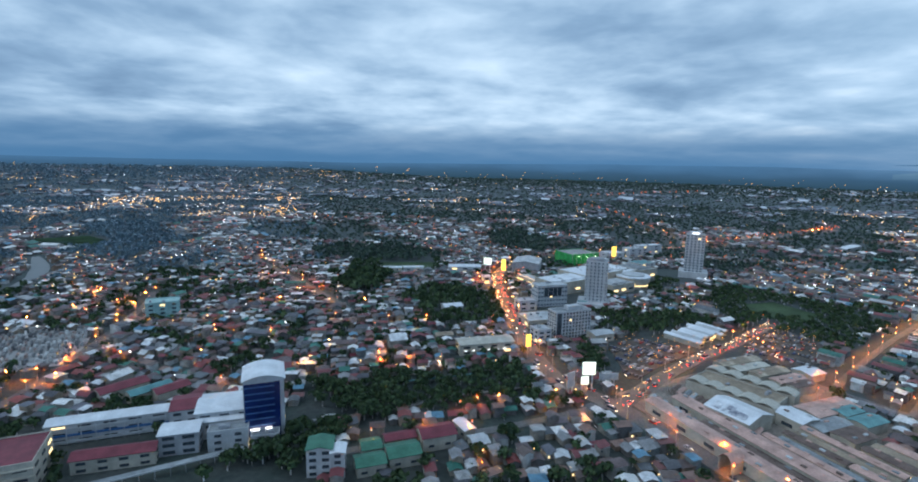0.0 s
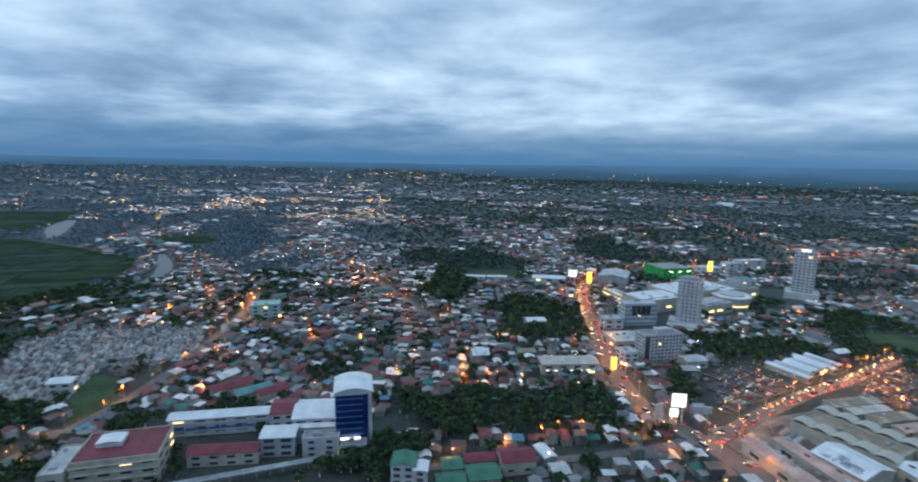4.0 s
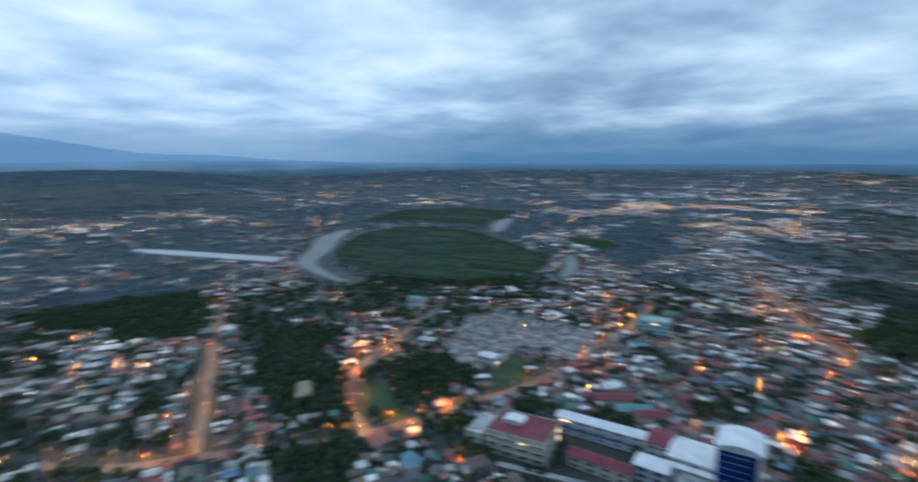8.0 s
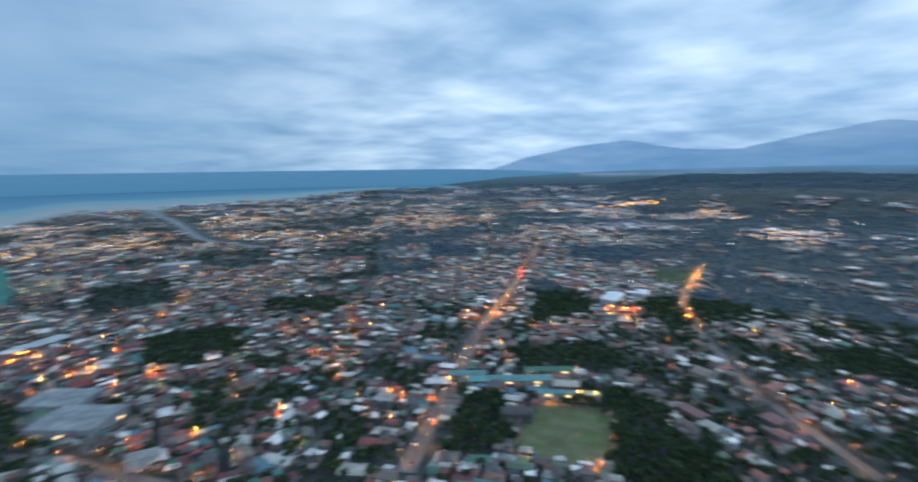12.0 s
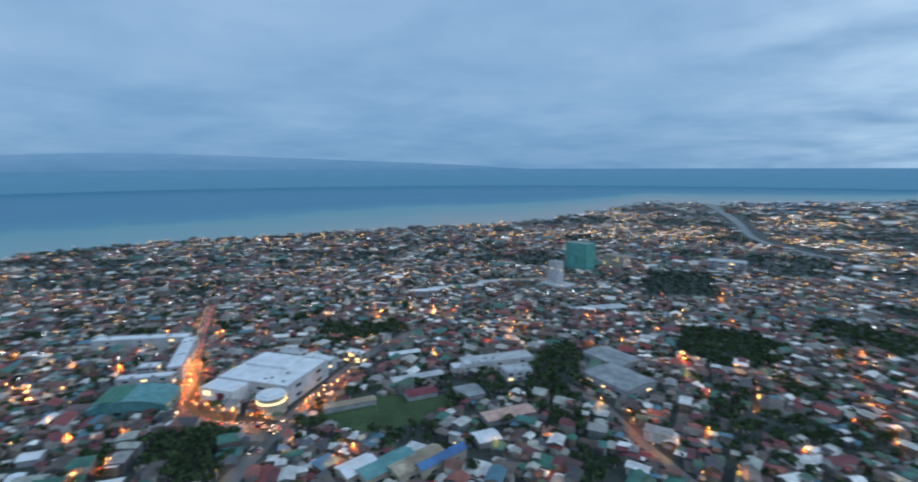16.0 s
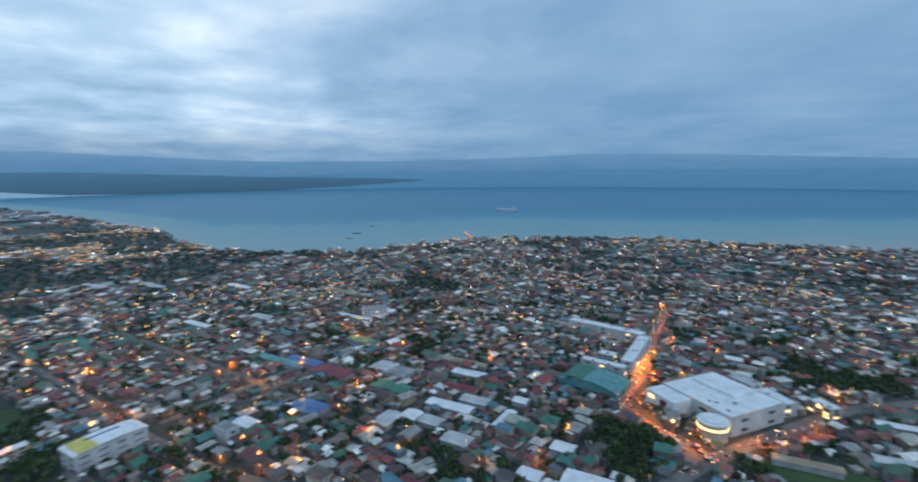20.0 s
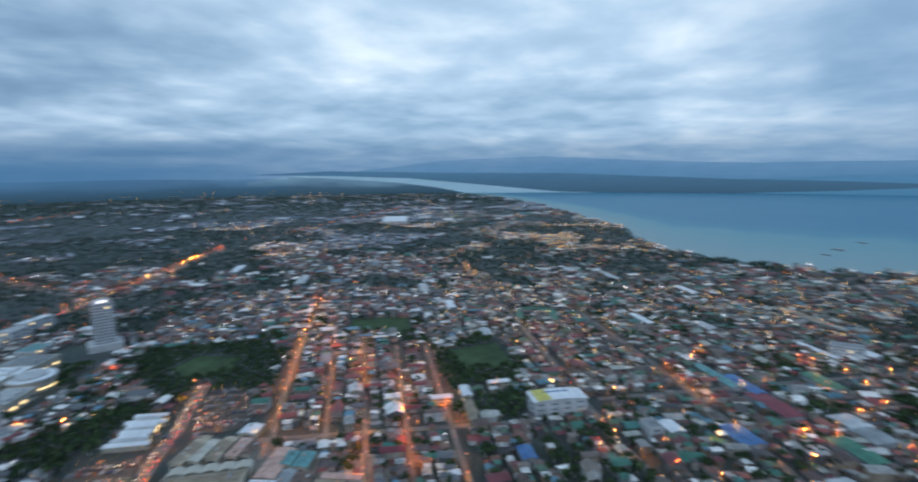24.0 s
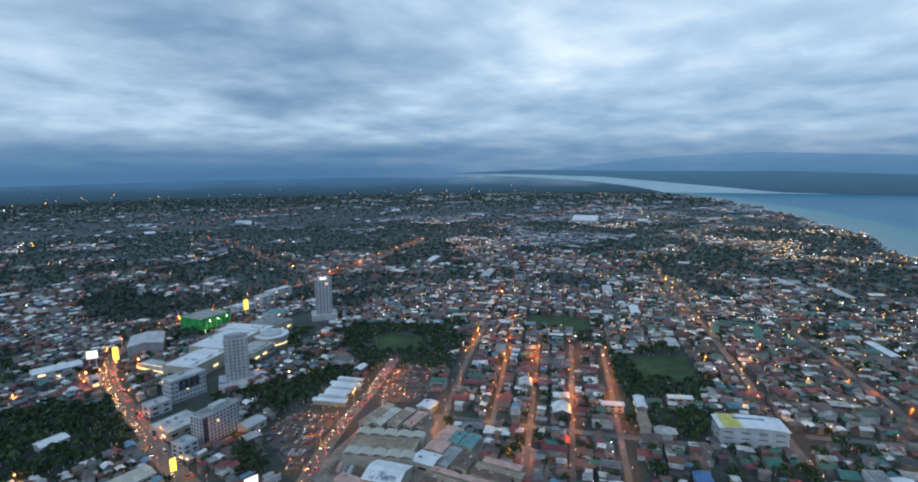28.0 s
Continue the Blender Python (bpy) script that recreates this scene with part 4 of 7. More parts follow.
for k in range(9):
    part("walkway_lamp", box_mesh("walkway_lamp", M_LIT, -44 + k * 11, -0.6, 3.7, 1.2, 0.4, 0.25, 0.05), path)
creek = ribbon("wall_creek", [(-85, 250), (-77, 252), (-35, 266), (-3, 284), (33, 295), (60, 306)], 1.2, 2.4, M_CONCRETE)
tagged(creek, "pale concrete wall along the wooded creek", "wall", "", "structure")
tagged(ribbon("wall_canal", [(-40, 300), (-33, 302), (16, 317)], 1.0, 3.0, M_TEAL_ROOF), "pale teal boundary wall by the trees", "wall", "", "structure")

# the school with lit gallery, and the teal block in the dense quarter
sc = building("school", "two-storey school with lit gallery and cream roof", "building", 21, 366, 15, 42, 15, 8, M_CREAM_WALL, M_CREAM_ROOF, "gable_x", 1.6, 2, (12, 2, 0, 2), 2.0, 1.3, 0.3)
for k in range(7):
    part("gallery_lamp", box_mesh("gallery_lamp", M_LITWHITE, -17 + 6 * k, -8.3, 3.4, 2.2, 0.5, 0.4, 0.05), sc)
building("school_hall", "small yellow-roofed hall by the school", "building", -10, 384, 15, 13, 8, 6, M_CREAM_WALL, M_BEIGE_ROOF, "gable_x", 1.2, 1, (4, 0, 0, 0), 1.5, 1.2)
building("teal_block", "teal-painted four-storey block above the low houses", "building", -258, 432, 28, 26, 18, 14, M_TEAL_PALE, M_TEAL_PALE, "flat", 0, 4, (9, 4, 0, 4), 1.4, 1.4, 0.1)
for k, (x, y) in enumerate(((-115, 625), (-85, 640), (-58, 645))):
    building("classroom", "low white-roofed classroom building by the green field", "building", x, y, 8, 25, 9, 5, M_WHITE_WALL, M_WHITE_ROOF, "gable_x", 1.2, 1, (6, 0, 0, 0), 1.6, 1.2, 0.1, "classrooms by the field")
building("showroom", "white roadside showroom with lit front", "building", 8, 640, 5, 40, 18, 9, M_WHITE_WALL, M_WHITE_ROOF, "gable_x", 1.2, 2, (9, 4, 0, 0), 2.4, 1.8, 0.35)
building("showroom", "lit white shop front beside the highway", "building", 33, 585, 5, 10, 12, 8, M_WHITE_WALL, M_PALE_ROOF, "flat", 0, 2, (3, 4, 0, 0), 2.0, 1.8, 0.7)
building("bungalow", "white-roofed bungalow among dark trees", "building", -5, 470, 20, 18, 12, 5, M_WHITE_WALL, M_WHITE_ROOF, "gable_x", 1.4, 1, (5, 0, 0, 0), 1.5, 1.2)

# hotel, office with the dark panel, towers and shopping centre
hotel = building("hotel", "white eight-storey hotel with rows of dark windows", "building", 92, 404, 22, 33, 13, 22, M_WHITE_WALL, M_GREY_ROOF, "flat", 0, 8, (11, 4, 0, 4), 1.5, 1.6, 0.015)
part("glass_strip", box_mesh("glass_strip", M_GLASS, -13.6, -6.65, 1, 3.6, 0.3, 20.5), hotel, None, "dark glass strip at the corner")
part("penthouse", box_mesh("penthouse", M_WHITE_WALL, 3, 1, 22.2, 12, 6, 3.2, 0.2), hotel)
building("hotel_annex", "white three-storey annex beside the hotel", "building", 67, 391, 22, 12, 13, 10, M_WHITE_WALL, M_PALE_ROOF, "flat", 0, 3, (4, 4, 0, 4), 1.4, 1.3)
building("hotel_annex", "low pale-roofed annex behind the hotel", "building", 116, 396, 22, 18, 12, 6, M_CREAM_WALL, M_PALE_ROOF, "gable_x", 1.2, 1, (4, 3, 0, 0), 1.6, 1.3)
panel = building("office_block", "white office block with a huge dark glazed panel", "building", 92, 498, 16, 32, 15, 20.5, M_WHITE_WALL, M_PALE_ROOF, "flat", 0, 5, (10, 4, 0, 4), 1.9, 1.7, 0.02, glass=M_TINT)
part("glazed_panel", box_mesh("glazed_panel", M_GLASS, 0, -7.75, 10.5, 19, 0.6, 8.6), panel, None, "large dark glass panel")
for k in range(5):
    part("mullion", box_mesh("mullion", M_FRAME, -9.5 + 4.75 * k, -8.15, 10.5, 0.2, 0.2, 8.6), panel)
building("podium", "white low wing beside the office block", "building", 66, 480, 16, 18, 13, 9, M_WHITE_WALL, M_PALE_ROOF, "flat", 0, 2, (5, 3, 0, 3), 1.8, 1.6, 0.15)
building("canopy_hall", "pale flat-roofed hall between hotel and office block", "building", 72, 436, 18, 30, 26, 6, M_CREAM_WALL, M_PALE_ROOF, "flat", 0, 1, (8, 5, 0, 5), 2.0, 1.8, 0.3)
t1 = building("residential_tower", "tall white residential tower with balcony strips", "building", 138, 496, -17, 21, 17, 46, M_WHITE_WALL, M_GREY_ROOF, "flat", 0, 14, (6, 4, 0, 4), 1.7, 1.7, 0.015, glass=M_TINT)
for k in range(5):
    part("fin", box_mesh("fin", M_WHITE_WALL, -8.4 + 4.2 * k, -8.75, 4, 0.9, 0.9, 41.5), t1)
part("crown", box_mesh("crown", M_GREY_WALL, 0, 0, 46.2, 13, 10, 2.8, 0.3), t1)
part("podium", box_mesh("podium", M_WHITE_WALL, 3, -4, -0.4, 40, 30, 6.4), t1)
part("pool", box_mesh("pool", M_TEAL_ROOF, -12, -10, 6.02, 9, 5, 0.15), t1, None, "small turquoise pool")
t2 = building("glass_tower", "pale blue-grey tower with glazed strips and lit crown", "building", 303, 646, -24, 22, 18, 55, M_WHITE_WALL, M_GREY_ROOF, "flat", 0, 16, (5, 4, 0, 4), 2.6, 2.2, 0.02, glass=M_TINT)
part("crown", box_mesh("crown", M_WHITE_WALL, 0, 0, 55.2, 14, 11, 3.5, 0.3), t2)
part("crown_sign", box_mesh("crown_sign", M_LITWHITE, 0, -5.8, 56, 8, 0.3, 2.0), t2, None, "lit white sign band")
part("podium", box_mesh("podium", M_WHITE_WALL, 0, 0, -0.4, 34, 28, 8.4), t2)
for x, y, rot, w, d, h, mat in ((122, 562, 35, 62, 36, 13, M_WHITE_ROOF), (158, 598, 35, 64, 44, 15, M_WHITE_ROOF), (190, 628, 35, 34, 60, 13, M_WHITE_ROOF), (176, 560, 35, 38, 26, 10, M_PALE_ROOF), (222, 640, 30, 46, 40, 11, M_GREY_ROOF)):
    mall = building("shopping_centre", "large shopping hall with broad white and grey roofs", "building", x, y, rot, w, d, h, M_CREAM_WALL, mat, "flat", 0, 1, (8, 5, 0, 5), 3.0, 2.0, 0.5)
    for k in range(3):
        part("roof_step", mesh_of("roof_step", *gable(w * 0.24, d * 0.62, h + 0.3, 1.4, 0.2), mat), mall, pose((k - 1) * w * 0.3, 0, 0))
terr = building("terrace", "lit restaurant terrace in front of the shopping centre", "building", 92, 573, -64, 66, 16, 7, M_CREAM_WALL, M_PALE_ROOF, "flat", 0, extras=False)
for k in range(16):
    part("terrace_lamp", box_mesh("terrace_lamp", M_LIT, -30 + 4 * k, -8.5, 3.6, 2.6, 0.6, 1.4, 0.1), terr)
    part("terrace_lamp", box_mesh("terrace_lamp", M_LIT, -30 + 4 * k, -4.0, 7.4, 1.0, 0.6, 0.6, 0.1), terr)
for k in range(7):
    street = thing("forecourt_lamp", "bright yellow lamp in the mall forecourt", "lamp", pose(176 + 4.4 * k, 577 - 1.2 * k, 0), "forecourt lamps")
    part("post", box_mesh("post", M_FRAME, 0, 0, -0.3, 0.2, 0.2, 5.5), street)
    part("lantern", box_mesh("lantern", M_LIT, 0, 0, 5.2, 1.3, 1.3, 1.0, 0.2), street)
rot_ = thing("rotunda", "curved glazed end of the shopping centre with a pale ring roof", "building", pose(206, 588, 0))
for r0, z0, h, mat, nm in ((19, -0.4, 12, M_CREAM_WALL, "wall"), (20, 11.6, 1.2, M_WHITE_ROOF, "ring_roof"), (13, 12.8, 1.5, M_PALE_ROOF, "roof"), (19.3, 3.0, 1.2, M_LIT, "lit_band")):
    bm = bmesh.new()
    bmesh.ops.create_cone(bm, cap_ends=True, segments=36, radius1=r0, radius2=r0, depth=h)
    bmesh.ops.translate(bm, verts=bm.verts, vec=(0, 0, z0 + h / 2))
    me = bpy.data.meshes.new(nm)
    bm.to_mesh(me)
    bm.free()
    me.materials.append(mat)
    part(nm, me, rot_)
building("exhibition_hall", "grey box hall with a pale hipped roof", "building", 92, 668, -14, 34, 44, 12, M_GREY_WALL, M_PALE_ROOF, "gable", 3.0)
site = building("building_site", "unfinished block wrapped in floodlit green net", "building", 169, 720, 24, 46, 40, 16, M_NET, M_CONCRETE, "flat", 0, extras=False)
for k in range(7):
    part("floodlight", box_mesh("floodlight", M_FLOOD, -20 + 6.6 * k, -24.5, 1.0 + 12.5 * (k % 2), 0.8, 0.4, 0.5, 0.05), site)
    part("scaffold_pole", box_mesh("scaffold_pole", M_FRAME, -22 + 7.3 * k, -20.6, 0, 0.25, 0.25, 18), site)
for x, y, rot, w, d, h, mat in ((232, 760, 20, 30, 20, 10, M_WHITE_ROOF), (270, 780, 20, 26, 18, 14, M_PALE_ROOF), (300, 800, 24, 46, 14, 16, M_WHITE_ROOF), (330, 720, 10, 24, 16, 8, M_WHITE_ROOF), (256, 700, 30, 30, 22, 7, M_TEAL_ROOF)):
    building("commercial_block", "pale commercial block behind the shopping centre", "building", x, y, rot, w, d, h, M_WHITE_WALL, mat, "flat", 0, max(2, int(h / 4)), (6, 3, 0, 3), 1.8, 1.5, 0.15, "commercial blocks")

# the market: long pink halls, open yards and patched roofs
MU, MV, MO = (0.378, -0.926), (0.926, 0.378), (108.5, 277.0)
MROT = math.degrees(math.atan2(MU[1], MU[0]))


def market_at(u, v):
    return MO[0] + MU[0] * u + MV[0] * v, MO[1] + MU[1] * u + MV[1] * v


M_YARD = surface("dusty_yard", [(0.20, 0.165, 0.14), (0.28, 0.235, 0.20), (0.16, 0.135, 0.12)], 0.9, 0, "", 0.25, 1.2, 0.3, 9.0)
patch("ground_market", [market_at(-22, -2), market_at(125, -2), market_at(125, 118), market_at(30, 122), market_at(12, 134), market_at(-34, 130)], 0.22, M_YARD, "stained concrete yard of the market")
for lab, u0, u1, v0, v1, h, mat, rise in (
        ("long faded pink front hall", 2, 126, 0, 9, 6.5, M_PINK_ROOF, 1.2), ("long faded pink second hall", 4, 126, 18, 27, 6.5, M_PINK_ROOF, 1.0), ("brown-roofed stall row", 30, 122, 10.5, 16.5, 5, M_BROWN_ROOF, 0.7),
        ("pink narrow hall", 52, 92, 30, 34, 6, M_PINK_ROOF, 0.6), ("grey narrow hall", 56, 120, 36, 40, 5, M_GREY_ROOF, 0.6), ("brown narrow hall", 54, 84, 42, 46.5, 6, M_BROWN_ROOF, 0.7),
        ("pink narrow hall", 86, 122, 42, 47, 6, M_PINK_ROOF, 0.7), ("beige narrow hall", 56, 120, 49, 53, 5.5, M_BEIGE_ROOF, 0.6), ("brown narrow hall", 95, 122, 29, 34, 5.5, M_BROWN_ROOF, 0.6), ("pink narrow hall", 54, 100, 55.5, 60, 6, M_PINK_ROOF, 0.7), ("grey narrow hall", 102, 122, 55, 63, 6, M_GREY_ROOF, 0.8),
        ("grey-roofed hall", 52, 61, 62, 86, 6, M_GREY_ROOF, 0.9), ("teal-roofed shed", 44, 54, 92, 108, 6, M_TEAL_ROOF, 1.2), ("teal-roofed shed", 56, 66, 90, 108, 6, M_TEAL_ROOF, 1.2), ("pink-roofed hall", 36, 50, 76, 112, 6, M_PINK_ROOF, 1.0), ("beige back hall", -30, -21, 88, 124, 6, M_BEIGE_ROOF, 0.9), ("cream back hall", -20, -12, 92, 120, 5.5, M_CREAM_ROOF, 0.9),
        ("beige back hall", -9, 0, 96, 124, 6, M_BEIGE_ROOF, 0.9), ("pink back hall", 3, 11, 100, 124, 5.5, M_PINK_ROOF, 0.9), ("brown back hall", 13, 20, 102, 120, 6, M_BROWN_ROOF, 0.9), ("white-roofed shed", -4, 9, 132, 146, 5, M_WHITE_ROOF, 1.2), ("white-roofed hall", 37, 53, 58, 72, 7, M_WHITE_ROOF, 1.4), ("brown hall", 62, 74, 66, 84, 6, M_BROWN_ROOF, 0.9), ("brown hall", 78, 104, 64, 70, 6, M_BROWN_ROOF, 0.8), ("beige hall", 78, 110, 72, 78, 5.5, M_BEIGE_ROOF, 0.8), ("pink hall", 80, 106, 80, 86, 5.5, M_PINK_ROOF, 0.8)):
    cx, cy = market_at((u0 + u1) / 2, (v0 + v1) / 2)
    b_ = building("market_hall", f"{lab} of the market", "building", cx, cy, MROT, u1 - u0, v1 - v0, h, M_CREAM_WALL, mat, "gable_x" if u1 - u0 > v1 - v0 else "gable", rise, 1, (int((u1 - u0) / 6), 0, int((u1 - u0) / 6), 1), 2.6, 1.8, 0.06, "market halls")
    w_, d_ = u1 - u0, v1 - v0
    n_ = int(max(w_, d_) / 7)
    for k in range(n_):
        s_ = (k + 0.5) / n_ - 0.5
        if wrng.random() < 0.75:
            px_, py_ = (s_ * w_, wrng.uniform(0.15, 0.3) * d_ * wrng.choice((-1, 1))) if w_ > d_ else (wrng.uniform(0.15, 0.3) * w_ * wrng.choice((-1, 1)), s_ * d_)
            hz = h + 0.3 + rise * (1 - abs(py_) / (d_ / 2) if w_ > d_ else 1 - abs(px_) / (w_ / 2))
            part("roof_vent", box_mesh("roof_vent", wrng.choice((M_GREY_ROOF, M_BROWN_ROOF, M_PALE_ROOF, M_PINK_ROOF)), px_, py_, hz - 0.5, 2.6 if w_ > d_ else 1.4, 1.4 if w_ > d_ else 2.6, 1.0, 0.1), next(c for c in b_.children if c.name.startswith("roof")))
for u, v_, run in ((5, 80, 52), (13, 54, 50)):
    wav = thing("wavy_hall", "cream market hall with a row of wavy vaults", "building", pose(*market_at(u, v_), 0, 0, 0, MROT + 17), "wavy market halls")
    FOOT.append((*market_at(u, v_), MROT + 17, run, 9))
    part("wall", box_mesh("wall", M_CREAM_WALL, 0, 0, -0.4, run, 8.6, 8.4), wav)
    for k in range(5):
        part("vault", mesh_of("vault", *vault(run / 5 - 0.1, 9, 8.05, 1.7, 0.0), M_CREAM_ROOF), wav, pose((k - 2) * run / 5, 0, 0))
building("market_hall", "olive-grey flat hall between the wavy vaults of the market", "building", *market_at(8, 67), MROT + 17, 48, 16, 7, M_CREAM_WALL, M_BEIGE_ROOF, "flat", group="market halls")
for k in range(30):
    cx, cy = market_at(-14 + (k % 15) * 4.3, 12.5 if k < 15 else 34.5)
    st = thing("market_stall", "small stall with a tilted weathered roof", "stall", pose(cx, cy, 0.2, 0, 0, MROT + 24), "market stalls")
    part("roof", mesh_of("roof", *gable(2.4, 11.0 if k > 14 else 5.0, 3.4, 0.7, 0.2), wrng.choice((M_PINK_ROOF, M_PALE_ROOF, M_GREY_ROOF, M_BEIGE_ROOF, M_BROWN_ROOF))), st)
    for sx_ in (-1, 1):
        for sy_ in (-1, 1):
            part("post", box_mesh("post", M_FRAME, sx_ * 1.0, sy_ * 2.2, 0, 0.15, 0.15, 3.5), st)
cx, cy = market_at(31, 38)
sg = building("sign_hall", "hall with a white roof that carries large dark lettering", "building", cx, cy, MROT + 8, 25, 22, 8, M_CREAM_WALL, M_WHITE_ROOF, "gable_x", 3.2)
txt = bpy.data.curves.new("lettering", "FONT")
txt.body, txt.size, txt.extrude, txt.bevel_depth, txt.align_x = "ia Plaza", 5.6, 0.05, 0.34, "CENTER"
txt.materials.append(M_INK)
source = new("lettering_source", txt)
bpy.context.view_layer.update()
letters = bpy.data.meshes.new_from_object(source.evaluated_get(bpy.context.evaluated_depsgraph_get()))
bpy.data.objects.remove(source)
tob = part("lettering", letters, sg)
tob.matrix_basis = Matrix.Translation((0, -9.6, 8.95)) @ Matrix.Rotation(math.atan2(3.2, 11.6), 4, "X") @ Matrix.Diagonal((1.15, 1.5, 1, 1))
gate = thing("gate_arch", "pale vaulted gate over the market entrance", "gate", pose(*market_at(62, -3.0), 0.2, 0, 0, MROT))
part("vault", mesh_of("vault", *vault(7, 9, 5.5, 3.2, 0.2), M_PINK_ROOF), gate)
for sx_ in (-1, 1):
    part("side_wall", box_mesh("side_wall", M_CREAM_WALL, sx_ * 3.4, 0, 0, 0.5, 8.6, 5.7), gate)
# white tents and car parks behind the market
for k in range(9):
    building("tent_hall", f"{('white', 'pale grey', 'white')[k % 3]} tent-roofed market shed", "building", 182 + 4.6 * k, 393 + 3.6 * k, 37 + wrng.uniform(-3, 3), 5.4, wrng.uniform(20, 32), 4.0 + 0.5 * (k % 2), M_CREAM_WALL, (M_WHITE_ROOF, M_PALE_ROOF, M_WHITE_ROOF)[k % 3], "gable", 1.3, 1, (1, 0, 1, 0), 2.0, 1.6, 0.8, "tent halls")
for lot in LOTS:
    patch("pavement_car_park", lot, 0.30, M_LOT, "worn asphalt car park full of cars")

# the supermarket on the street grid
sm = building("supermarket", "long white building with a white and yellow roof", "building", 383, 127, -52, 46, 20, 13.5, M_WHITE_WALL, M_WHITE_ROOF, "vault", 1.6, 3, (12, 4, 0, 4), 2.6, 0.8, 0.0, glass=M_TINT)
M_YELLOW = surface("yellow_roof_sheet", [(0.55, 0.48, 0.10), (0.62, 0.55, 0.16)], 0.5, 0, "", 0.1, 0.8, 0.15, 5.0)
part("yellow_sheet", mesh_of("yellow_sheet", *vault(16, 20.4, 13.85, 0.4, 0.2), M_YELLOW), sm, pose(-12, 0, 0.75), "faded yellow roof sheet")
part("roof_stripe", box_mesh("roof_stripe", M_BLUE_ROOF, 0, 4, 14.8, 22, 1.6, 0.8), sm)
for x, y, rot, w, d, mat in ((628, 252, 20, 44, 9, M_GREEN_ROOF), (664, 238, -70, 42, 9, M_GREEN_ROOF), (640, 208, 20, 44, 9, M_GREEN_ROOF), (345, 190, 38, 24, 8, M_BEIGE_ROOF), (372, 208, 38, 22, 8, M_WHITE_ROOF), (352, 222, -52, 18, 7, M_WHITE_ROOF), (405, 190, -50, 20, 7, M_WHITE_ROOF)):
    building("classroom_row", "long low classroom row with a coloured metal roof", "building", x, y, rot, w, d, 6, M_CREAM_WALL, mat, "gable_x", 1.6, 2, (7, 0, 7, 0), 1.5, 1.2, 0.08, "classroom rows")
building("apartment_block", "white five-storey block among low houses", "building", 630, -114, 86, 30, 13, 16, M_WHITE_WALL, M_GREY_ROOF, "flat", 0, 5, (0, 3, 6, 3), 1.6, 1.5, 0.08)
building("apartment_block", "white three-storey corner block", "building", 372, 50, 38, 16, 11, 11, M_WHITE_WALL, M_GREY_ROOF, "flat", 0, 3, (5, 3, 0, 3), 1.5, 1.4, 0.08)

# the second shopping centre with its drum
m2 = building("shopping_mall", "white flat-roofed mall with lit street fronts", "building", 271, -320, 2, 66, 58, 15, M_WHITE_WALL, M_WHITE_ROOF, "flat", 0, 2, (0, 6, 10, 6), 3.0, 2.2, 0.4)
part("upper_hall", box_mesh("upper_hall", M_WHITE_ROOF, 8, -12, 15.3, 40, 26, 2.4, 0.3), m2)
part("front_wing", box_mesh("front_wing", M_WHITE_ROOF, 18, 38, -0.4, 30, 18, 15.0, 0.3), m2)
part("red_banner", box_mesh("red_banner", M_MAROON, 14, 47.2, 3, 7, 0.3, 9), m2, None, "tall red banner")
part("lit_sign", box_mesh("lit_sign", M_LIT, 27, 47.2, 9, 6, 0.3, 3), m2, None, "lit yellow sign box")
drum = thing("drum_entrance", "round mall entrance with a glowing yellow band", "building", pose(243, -281, 0))
for r0, z0, h, mat, nm in ((10.5, -0.4, 13.5, M_CREAM_WALL, "wall"), (11.0, 9.0, 1.3, M_LIT, "lit_band"), (11.2, 13.1, 0.6, M_WHITE_ROOF, "rim"), (8.0, 13.7, 1.2, M_WHITE_ROOF, "roof")):
    bm = bmesh.new()
    bmesh.ops.create_cone(bm, cap_ends=True, segments=32, radius1=r0, radius2=r0 * 0.98, depth=h)
    bmesh.ops.translate(bm, verts=bm.verts, vec=(0, 0, z0 + h / 2))
    me = bpy.data.meshes.new(nm)
    bm.to_mesh(me)
    bm.free()
    me.materials.append(mat)
    part(nm, me, drum)
for x, y, rot, w, d, h, wall, mat, lab in (
        (258, -362, -8, 30, 18, 10, M_WHITE_WALL, M_WHITE_ROOF, "white flat-roofed annex behind the mall"), (292, -372, 0, 24, 14, 9, M_WHITE_WALL, M_PALE_ROOF, "pale flat-roofed annex behind the mall"), (236, -392, -8, 20, 12, 8, M_CREAM_WALL, M_WHITE_ROOF, "low white-roofed shop block by the street"),
        (458, -350, 27, 90, 14, 12, M_WHITE_WALL, M_WHITE_ROOF, "long white civic block with flat roof"), (386, -333, -52, 84, 12, 12, M_WHITE_WALL, M_WHITE_ROOF, "pale wing of the civic block"), (369, -280, 31, 42, 10, 11, M_WHITE_WALL, M_WHITE_ROOF, "white front wing of the civic block"),
        (392, -302, 30, 16, 12, 9, M_WHITE_WALL, M_WHITE_ROOF, "white pavilion in the civic court")):
    building("commercial_block", lab, "building", x, y, rot, w, d, h, wall, mat, "flat", 0, 3, (8, 3, 8, 3), 1.8, 1.4, 0.2, "civic and shop blocks")
dome = building("arena", "arena with a domed teal and green roof", "building", 346, -252, 30, 54, 32, 7, M_TEAL_ROOF, M_TEAL_ROOF, "vault", 5.5, 1, (10, 3, 10, 3), 2.4, 2.0, 0.2)
